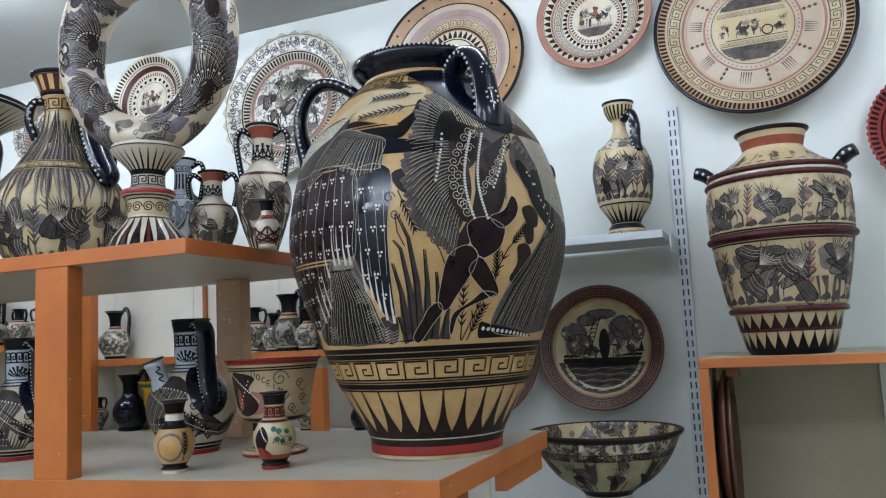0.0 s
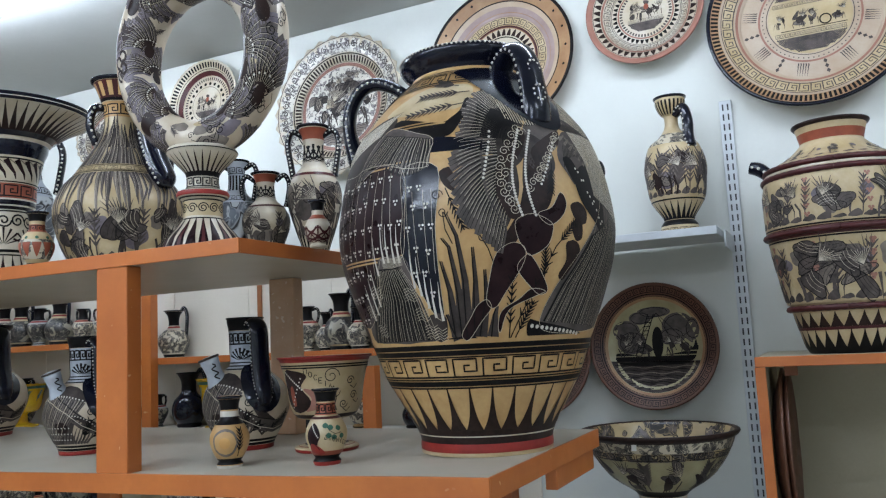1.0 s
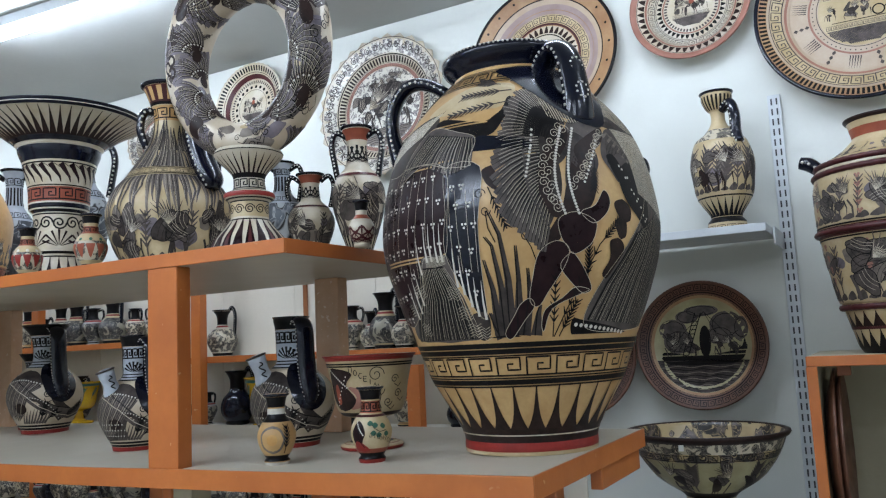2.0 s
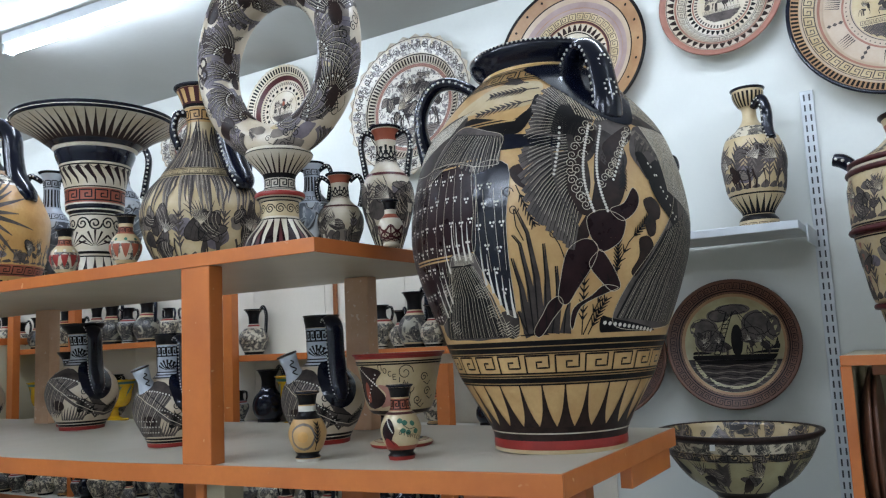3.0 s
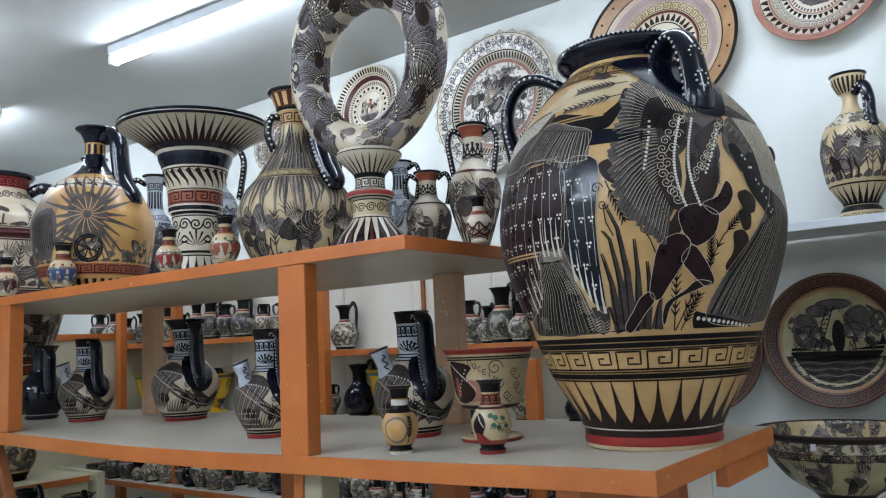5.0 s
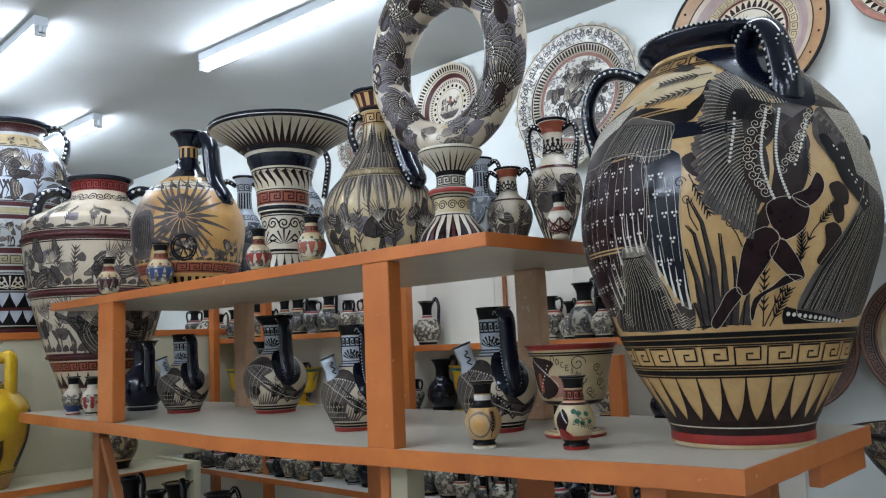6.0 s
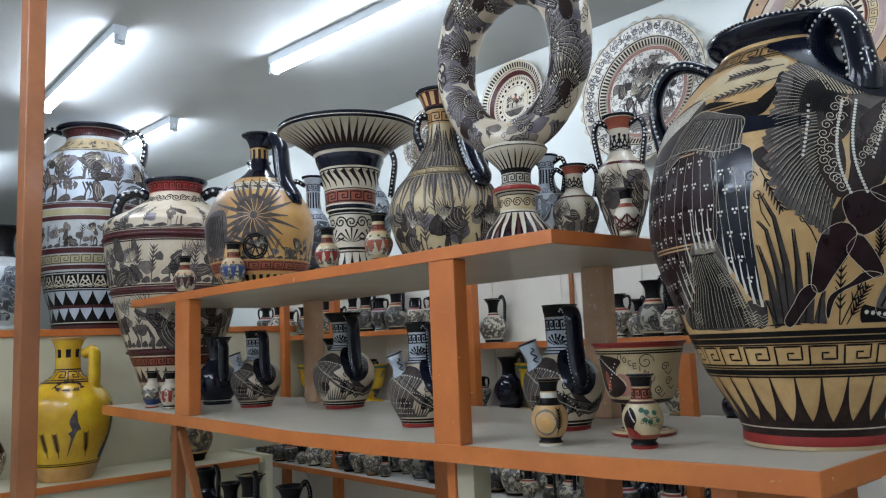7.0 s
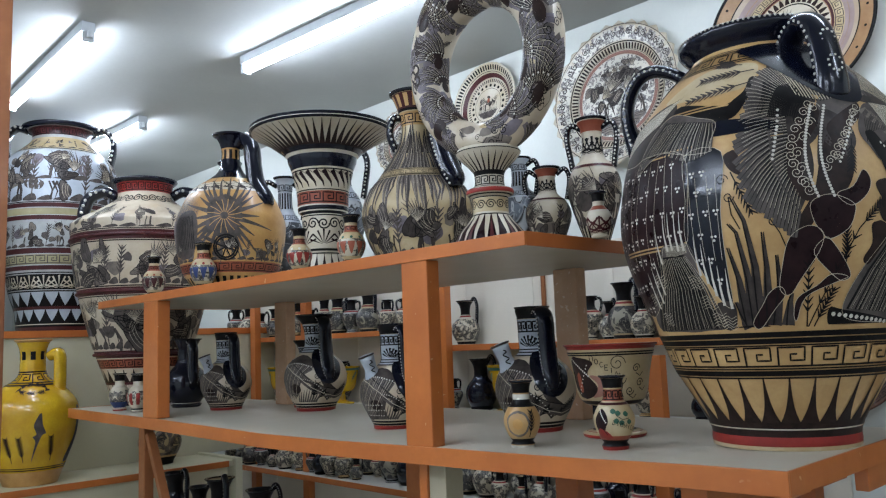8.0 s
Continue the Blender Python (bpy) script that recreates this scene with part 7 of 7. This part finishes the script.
def wall_fittings():
    r = thing("slotted_shelf_rail", pose(0.222, WALL_Y, 0), "white slotted steel shelf upright screwed to the wall", "wall rail")
    part("channel", block(-0.015, 0.015, -0.012, -0.0005, -1.0, 0.745, 0.002), metal_white, r)
    bm = bmesh.new()
    z = 0.735
    while z > -0.5:
        for q in (-0.006, 0.006):
            block(q - 0.0018, q + 0.0018, -0.0135, -0.0115, z - 0.016, z, 0, bm)
        z -= 0.0255
    part("slot", bm, dark_hole, r)
    s = thing("wall_shelf", pose(0, 0, 0), "white enamelled metal wall shelf on a bracket", "shelf")
    part("board", block(-0.75, 0.2, 0.9, WALL_Y - 0.02, 0.388, 0.407, 0.002), metal_white, s)
    low = thing("low_wall_shelf", pose(0, 0, 0), "white enamelled metal wall shelf under the bowl", "shelf")
    part("board", block(-0.2, 0.2, 0.74, WALL_Y - 0.002, -0.28, -0.261, 0.002), metal_white, low)
    part("bracket", block(0.2105, 0.2145, 0.93, WALL_Y - 0.0125, 0.36, 0.4, 0.001), metal_white, s)


wall_fittings()
LEK = [(0.134, 0.000), (0.128, 0.060), (0.104, 0.090), (0.113, 0.125), (0.185, 0.239), (0.209, 0.388), (0.215, 0.493), (0.179, 0.636), (0.104, 0.701), (0.054, 0.776), (0.051, 0.851), (0.075, 0.881), (0.101, 0.940), (0.107, 1.000)]
simple_vase("lekythos", 0.105, 1.0, 0.408, 0.335, LEK, "slender cream oil flask with dark painted forms", "vase", "", clay_cream,
            [("key", ink_black, 0.0, 0.03, 12), ("ring", ink_black, 0.05, 0.09, 0), ("flame", ink_black, 0.095, 0.22, 22), ("line", ink_black, 0.225, 0.235, 0), ("sprig", ink_grey, 0.26, 0.56, 9), ("blots", ink_brown, 0.26, 0.58, 7), ("ring", fig_small, 0.63, 0.72, 0), ("bar", ink_black, 0.87, 0.97, 22)],
            handles=[(((0.05, 0.86), (0.13, 0.9), (0.17, 0.8), (0.17, 0.68), (0.2, 0.6)), (0.025, 0.03, 0.032, 0.032, 0.026), 40, True)])


def footed_bowl():
    p = vase_at("footed_bowl", 0.045, 0.85, -0.26, "wide dark painted bowl on a fluted foot", "bowl")
    prof = [(0.085, 0.0), (0.08, 0.02), (0.056, 0.045), (0.05, 0.075), (0.06, 0.093), (0.107, 0.125), (0.142, 0.17), (0.157, 0.2), (0.163, 0.221)]
    outer = pot_body(prof, p, fig_ochre, 80)
    k = Skin(outer, step=0.06)
    for i in range(9):
        k.blot(ink_brown, math.pi * i / 4.5 + 0.2, 0.136, 0.075, 1 if i % 2 else -1)
        k.sprig(ink_grey, math.pi * i / 3 + 0.75, 0.105, math.pi * i / 3 + 0.8, 0.165, 8, 0.02)
    k.ring(clay_olive, 0.098, 0.172, 0.0004)
    k.ring(clay_pale, 0.0, 0.085)
    k.tongues(ink_black, 0.0, 0.08, 40, 0.6)
    k.ring(ink_black, 0.085, 0.1)
    k.ring(fig_small, 0.19, 0.212)
    k.key(ink_black, 0.175, 0.187, 40)
    k.finish(p)
    lips(p, 0.163, 0.221, ink_brown, 0.012, 0.009)
    part("price_tag", block(0.155, 0.157, -0.055, -0.045, 0.198, 0.21), paper, p)


footed_bowl()


def wall_box():
    b = thing("open_box_shelf", pose(0, 0, 0), "open cream box shelf edged with orange paint", "shelf")
    x0, x1, y0, y1, zt = 0.266, 1.25, 0.75, WALL_Y, 0.115
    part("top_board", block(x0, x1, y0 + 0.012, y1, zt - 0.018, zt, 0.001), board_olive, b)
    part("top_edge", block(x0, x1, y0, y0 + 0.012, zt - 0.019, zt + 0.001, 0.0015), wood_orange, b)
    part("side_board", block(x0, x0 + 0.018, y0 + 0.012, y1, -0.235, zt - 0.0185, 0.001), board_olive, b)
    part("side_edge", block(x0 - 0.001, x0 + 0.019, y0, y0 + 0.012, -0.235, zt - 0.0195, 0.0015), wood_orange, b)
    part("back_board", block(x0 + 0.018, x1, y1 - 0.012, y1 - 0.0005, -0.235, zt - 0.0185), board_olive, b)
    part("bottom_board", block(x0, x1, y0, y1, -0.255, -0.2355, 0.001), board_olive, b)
    part("loose_lining", block(0.63, 1.24, y1 - 0.02, y1 - 0.0135, -0.2, zt - 0.03), board_white, b, "lighter lining sheet with a torn edge")
    part("hinge_block", block(x0 + 0.05, x0 + 0.075, y0 + 0.05, y0 + 0.075, zt - 0.04, zt - 0.0185, 0.002), wood_brown, b)


wall_box()


def leaning_plate(x, lean, R):
    p = thing("leaning_plate", pose(x, 0.9, -0.235 + R * 1.001, 0, 90 - lean, 0), "dark brown plate leaning inside the box shelf", "plate", "leaning plates")
    pr = [(0.001, 0.0), (R * 0.65, 0.0), (R * 0.8, 0.008), (R, 0.018), (R * 1.005, 0.022), (R * 0.98, 0.024), (R * 0.78, 0.014), (R * 0.6, 0.006), (0.001, 0.006)]
    v, f = lathe(pr, 72)
    raw("dish", v, f, brown_clay, p)


leaning_plate(0.2855, 0.1, 0.16)
leaning_plate(0.297, 0.3, 0.157)
STAMNOS = [(0.184, 0.000), (0.200, 0.024), (0.212, 0.060), (0.257, 0.208), (0.269, 0.220), (0.299, 0.359), (0.331, 0.539), (0.335, 0.659), (0.331, 0.719), (0.303, 0.804), (0.210, 0.858), (0.150, 0.908), (0.142, 0.928), (0.160, 0.988), (0.162, 1.000)]
simple_vase("storage_jar", 0.447, 0.9, 0.115, 0.482, STAMNOS, "cream storage jar with maroon rope bands and dark forms", "jar", "", clay_cream,
            [("ring", ink_black, 0.0, 0.025, 0), ("flame", ink_black, 0.025, 0.1, 26), ("line", maroon_slip, 0.1, 0.112, 0), ("flame", ink_brown, 0.112, 0.175, 26), ("ring", maroon_slip, 0.18, 0.205, 0), ("blots", ink_grey, 0.225, 0.475, 10), ("chain", terra_slip, 0.23, 0.47, 8), ("ring", maroon_slip, 0.49, 0.53, 0), ("line", ink_black, 0.48, 0.487, 0), ("line", ink_black, 0.533, 0.54, 0), ("blots", ink_grey, 0.55, 0.74, 11), ("chain", terra_slip, 0.555, 0.735, 8), ("ring", maroon_slip, 0.75, 0.775, 0), ("line", clay_pale, 0.777, 0.787, 0), ("ring", maroon_slip, 0.79, 0.81, 0), ("blots", ink_grey, 0.825, 0.88, 9), ("ring", rust_slip, 0.92, 0.96, 0)],
            rim=ink_brown, handles=[(((0.26, 0.8), (0.305, 0.84), (0.345, 0.855)), (0.028, 0.032, 0.028), a, True) for a in (70, -92)], segs=80, fat=0.91)
for z in (0.192, 0.512, 0.762, 0.8):
    rope_band(0.447, 0.9, 0.115, 0.482, [(r * 0.91, q) for r, q in STAMNOS], z)


# ---- the cabinet at the end ----
def end_cabinet():
    c = thing("end_cabinet", pose(0, 0, 0), "cream cabinet with a deep deck and orange edges", "cabinet")
    part("back_panel", block(-2.95, -2.93, -0.7, 1.1, -0.27, 0.257, 0.001), board_cream, c)
    part("top_edge", block(-2.935, -2.92, -0.7, 1.1, 0.2575, 0.2855, 0.0015), wood_orange, c)
    part("top_board", block(-3.5, -2.9355, -0.7, 1.1, 0.264, 0.2848, 0.001), board_cream, c)
    part("deck", block(-3.4, -2.612, -0.7, 0.7, -0.293, -0.271, 0.001), board_cream, c)
    part("deck_edge", block(-2.6115, -2.6, -0.7, 0.675, -0.294, -0.27, 0.0015), wood_orange, c)
    part("front_panel", block(-2.63, -2.615, -0.7, 0.675, FLOOR, -0.2945, 0.001), board_cream, c)
    part("end_panel", block(-2.93, -2.59, 0.7, 0.73, FLOOR, -0.262, 0.001), board_cream, c)


end_cabinet()
TALL = [(0.178, 0.000), (0.182, 0.023), (0.190, 0.098), (0.224, 0.224), (0.255, 0.506), (0.260, 0.736), (0.230, 0.828), (0.149, 0.908), (0.129, 0.943), (0.136, 0.977), (0.164, 0.994), (0.166, 1.000)]
simple_vase("tall_amphora", -3.1, 0.16, 0.285, 0.87, TALL, "tall grey and white amphora with dark brushed forms and bands", "vase", "", clay_grey,
            [("ring", maroon_slip, 0.0, 0.02, 0), ("ring", ink_black, 0.02, 0.042, 0), ("line", clay_pale, 0.03, 0.034, 0), ("ring", clay_blue, 0.042, 0.18, 0), ("flame", ink_black, 0.042, 0.1, 22), ("line", maroon_slip, 0.1, 0.114, 0), ("flame", ink_black, 0.114, 0.178, 22), ("line", ink_black, 0.18, 0.186, 0), ("ring", ink_black, 0.19, 0.26, 0), ("palmettes", clay_pale, 0.195, 0.255, 22), ("line", ink_black, 0.265, 0.27, 0), ("line", maroon_slip, 0.28, 0.3, 0), ("ring", clay_olive, 0.305, 0.35, 0), ("key", ink_grey, 0.31, 0.345, 30), ("line", maroon_slip, 0.355, 0.38, 0), ("blots", ink_feather, 0.385, 0.5, 12), ("line", maroon_slip, 0.51, 0.53, 0), ("ring", clay_olive, 0.533, 0.563, 0), ("line", maroon_slip, 0.568, 0.588, 0), ("line", ink_black, 0.59, 0.594, 0), ("ring", clay_blue, 0.6, 0.85, 0), ("blots", ink_feather, 0.6, 0.82, 8), ("blots", ink_grey, 0.7, 0.85, 7), ("line", ink_black, 0.855, 0.86, 0), ("ring", clay_cream, 0.862, 0.93, 0), ("blots", ink_feather, 0.866, 0.92, 9), ("ring", maroon_slip, 0.945, 0.985, 0), ("key", ink_black, 0.95, 0.98, 24)],
            handles=[(((0.15, 0.985), (0.2, 0.998), (0.236, 0.955), (0.24, 0.89), (0.225, 0.82)), (0.013, 0.014, 0.014, 0.015, 0.017), a, True, 3.0) for a in (80, -100)], segs=80)
YEL = [(0.175, 0.000), (0.183, 0.025), (0.243, 0.183), (0.291, 0.342), (0.305, 0.524), (0.233, 0.641), (0.103, 0.738), (0.085, 0.835), (0.085, 0.913), (0.113, 1.000)]
simple_vase("yellow_jug", -2.745, -0.04, -0.27, 0.515, YEL, "glossy yellow jug with an orange foot and dark drawing", "jug", "", clay_yellow,
            [("ring", clay_gold, 0.0, 0.1, 0), ("line", ink_black, 0.11, 0.117, 0), ("line", ink_black, 0.125, 0.13, 0), ("key", ink_black, 0.7, 0.76, 8), ("line", ink_black, 0.68, 0.69, 0), ("line", ink_black, 0.77, 0.78, 0), ("bar", ink_black, 0.86, 0.92, 8)],
            rim=clay_gold, handles=[(((0.12, 0.88), (0.19, 0.9), (0.2, 0.78), (0.2, 0.64), (0.22, 0.54)), (0.035, 0.04, 0.04, 0.04, 0.03), 60, False)], hmat=clay_yellow)
POLE = thing("shelf_upright", pose(-1.512, -0.498, 0), "tall brown painted wooden upright of a side shelf", "post")
part("upright", block(-0.029, 0.029, -0.02, 0.02, FLOOR, CEIL - 0.02, 0.003), wood_brown, POLE)
part("ceiling_plate", block(-0.045, 0.045, -0.035, 0.035, CEIL - 0.0195, CEIL - 0.001, 0.002), metal_white, POLE)
part("foot_plate", block(-0.045, 0.045, -0.035, 0.035, FLOOR + 0.0005, FLOOR + 0.004), metal_white, POLE)
simple_vase("grey_vase", -3.1, -0.2, 0.285, 0.42, AMPH, "grey painted vase standing on the end cabinet", "vase", "", clay_grey, [("ring", fig_grey, 0.1, 0.6, 0), ("ring", ink_black, 0.7, 1.0, 0)])
simple_vase("black_vase", -2.78, -0.33, -0.27, 0.3, OLPE, "black vase with pale panel on the cabinet deck", "vase", "", glaze_black, [("ring", fig_small, 0.1, 0.4, 0)])
simple_vase("round_jar", -2.8, 0.47, -0.27, 0.26, ROUND, "round ochre jar under the shelf with dark painting", "jar", "", clay_ochre, [("ring", ink_black, 0.0, 0.12, 0), ("ring", fig_ochre, 0.15, 0.55, 0)], fat=1.0)


# ---- shelves behind ----
def back_shelves():
    u = thing("back_shelf_unit", pose(0, 0, 0), "white shelves with orange edges along the wall", "shelf unit")
    y1 = WALL_Y - 0.004
    for x0, x1, z, y0 in ((-1.71, -0.47, 0.168, 0.985), (-3.25, -1.73, 0.234, 0.985), (-3.25, -0.3, -0.34, 0.9), (-3.25, -0.47, -0.06, 0.985)):
        b = part("board", block(x0, x1, y0 + 0.006, y1, z - 0.02, z, 0.001), board_white, u)
        part("front_edge", block(x0, x1, y0, y0 + 0.006, z - 0.021, z + 0.0005, 0.001), wood_orange, b)
    for i in range(9):
        x = -3.25 + 0.325 * i
        part("back_panel", block(x, x + 0.3235, y1 - 0.01, y1 - 0.0006, -0.62, 0.48, 0.001), board_panel, u)
    part("panel_strip", block(-1.258, -1.244, y1 - 0.02, y1 - 0.0105, 0.17, 0.48, 0.001), wood_brown, u, "brown joint strip")
    for x in (-1.6, -0.76, -2.46, -2.88):
        part("post", block(x - 0.021, x + 0.021, 0.953, 0.9845, FLOOR, 0.12 if x > -1 else 0.62, 0.002), wood_orange, u)


back_shelves()


def crowd():
    """Rows of small vases on the shelves behind: a few kinds, built once and copied."""
    rng = random.Random(5)
    jug = [(((0.13, 0.94), (0.22, 1.06), (0.29, 0.9), (0.28, 0.6), (0.27, 0.45)), (0.03, 0.034, 0.036, 0.036, 0.03), 55, True)]
    two = [(((0.12, 0.92), (0.24, 0.95), (0.27, 0.8), (0.22, 0.62)), (0.028, 0.03, 0.03, 0.028), a, True) for a in (80, -100)]
    kinds = []
    for name, prof, clay, fig, hand, label in (("small_jug", ROUND, clay_pale, fig_small, jug, "small cream jug with black neck and beaded handle"),
                                              ("small_jug", OLPE, clay_cream, fig_dark, jug, "small dark painted jug with a black handle"),
                                              ("small_vase", AMPH, clay_pale, fig_small, two, "small two-handled vase with dark painted forms"),
                                              ("small_vase", MINI, clay_ochre, fig_small, (), "little ochre vase with a black mouth"),
                                              ("small_jug", OLPE, glaze_black, None, jug, "small glossy black jug with white beads"),
                                              ("small_vase", AMPH, clay_grey, fig_dark, two, "small grey two-handled vase")):
        zones = [("ring", ink_black, 0.01, 0.07, 0), ("ring", ink_black, 0.68, 1.0, 0)]
        if fig:
            zones += [("ring", fig, 0.1, 0.58, 0), ("line", red_slip, 0.62, 0.66, 0)]
        kinds.append((name, prof, clay, zones, hand, label))
    made = []
    for i, (name, prof, clay, zones, hand, label) in enumerate(kinds):
        made.append(simple_vase(name, -1.45 - 0.1 * i, 1.0, -0.34, 0.16, prof, label, "vase", "small vases behind", clay, zones, handles=hand, segs=28))
    spots = [(-1.49, 0.97, 0.168, 0.15, 0), (-1.03, 0.95, 0.168, 0.13, 2), (-0.97, 1.03, 0.168, 0.13, 2), (-0.9, 0.98, 0.168, 0.11, 0), (-0.85, 1.03, 0.168, 0.16, 1), (-0.79, 0.97, 0.168, 0.12, 0), (-0.70, 0.99, 0.168, 0.15, 1), (-0.6, 0.99, 0.168, 0.12, 0)]
    x = -3.05
    while x < -1.7:
        spots.append((x, 1.0 + rng.uniform(-0.04, 0.04), 0.232, rng.uniform(0.1, 0.16), rng.randrange(6)))
        x += rng.uniform(0.085, 0.12)
    for y, x0, x1 in ((0.95, -3.05, -0.35), (1.05, -3.0, -0.4)):
        x = x0
        while x < x1:
            if y > 1.0 or not -2.05 < x < -1.4:
                spots.append((x, y + rng.uniform(-0.02, 0.02), -0.34, rng.uniform(0.08, 0.135), rng.choice((0, 2, 3, 5, 2, 1, 4))))
            x += rng.uniform(0.065, 0.115)
    for x, y in ((-1.29, 0.97), (-2.2, 0.97), (-2.62, 0.98)):
        simple_vase("yellow_bowl", 0.41 + (x - 0.41) * 1.04, 1.035, -0.06, 0.155, CUP, "yellow footed bowl with green painted leaves", "bowl", "yellow bowls", clay_yellow, [("sprig", green_slip, 0.6, 0.85, 9), ("line", green_slip, 0.9, 0.96, 0)], rim=clay_yellow, segs=36)
    x = -3.0
    while x < -0.5:
        spots.append((x, 1.0 + rng.uniform(-0.03, 0.04), -0.05, rng.uniform(0.1, 0.17), rng.choice((1, 2, 4, 5, 1, 3))))
        x += rng.uniform(0.11, 0.19)
    for x, h, i in ((-2.3, 0.2, 4), (-2.12, 0.17, 4), (-1.98, 0.21, 1), (-1.73, 0.2, 4), (-1.5, 0.16, 0), (-1.1, 0.2, 1), (-0.9, 0.2, 4), (-0.6, 0.2, 5), (-0.42, 0.17, 1)):
        spots.append((x, 0.3, -0.44, h, i))
    for x, y, z, h, i in spots:
        if z > -0.1:
            x, y, z, h = 0.41 + (x - 0.41) * 1.045, 1.052, z + (0.002 if z > 0.2 else -0.01 if z < 0 else 0.0), h * 1.04
        c = copy_thing(made[i], pose(x, y, z, 0, 0, to_camera(x, y, rng.uniform(-40, 40))))
        c.scale = (h / 0.16,) * 3


crowd()
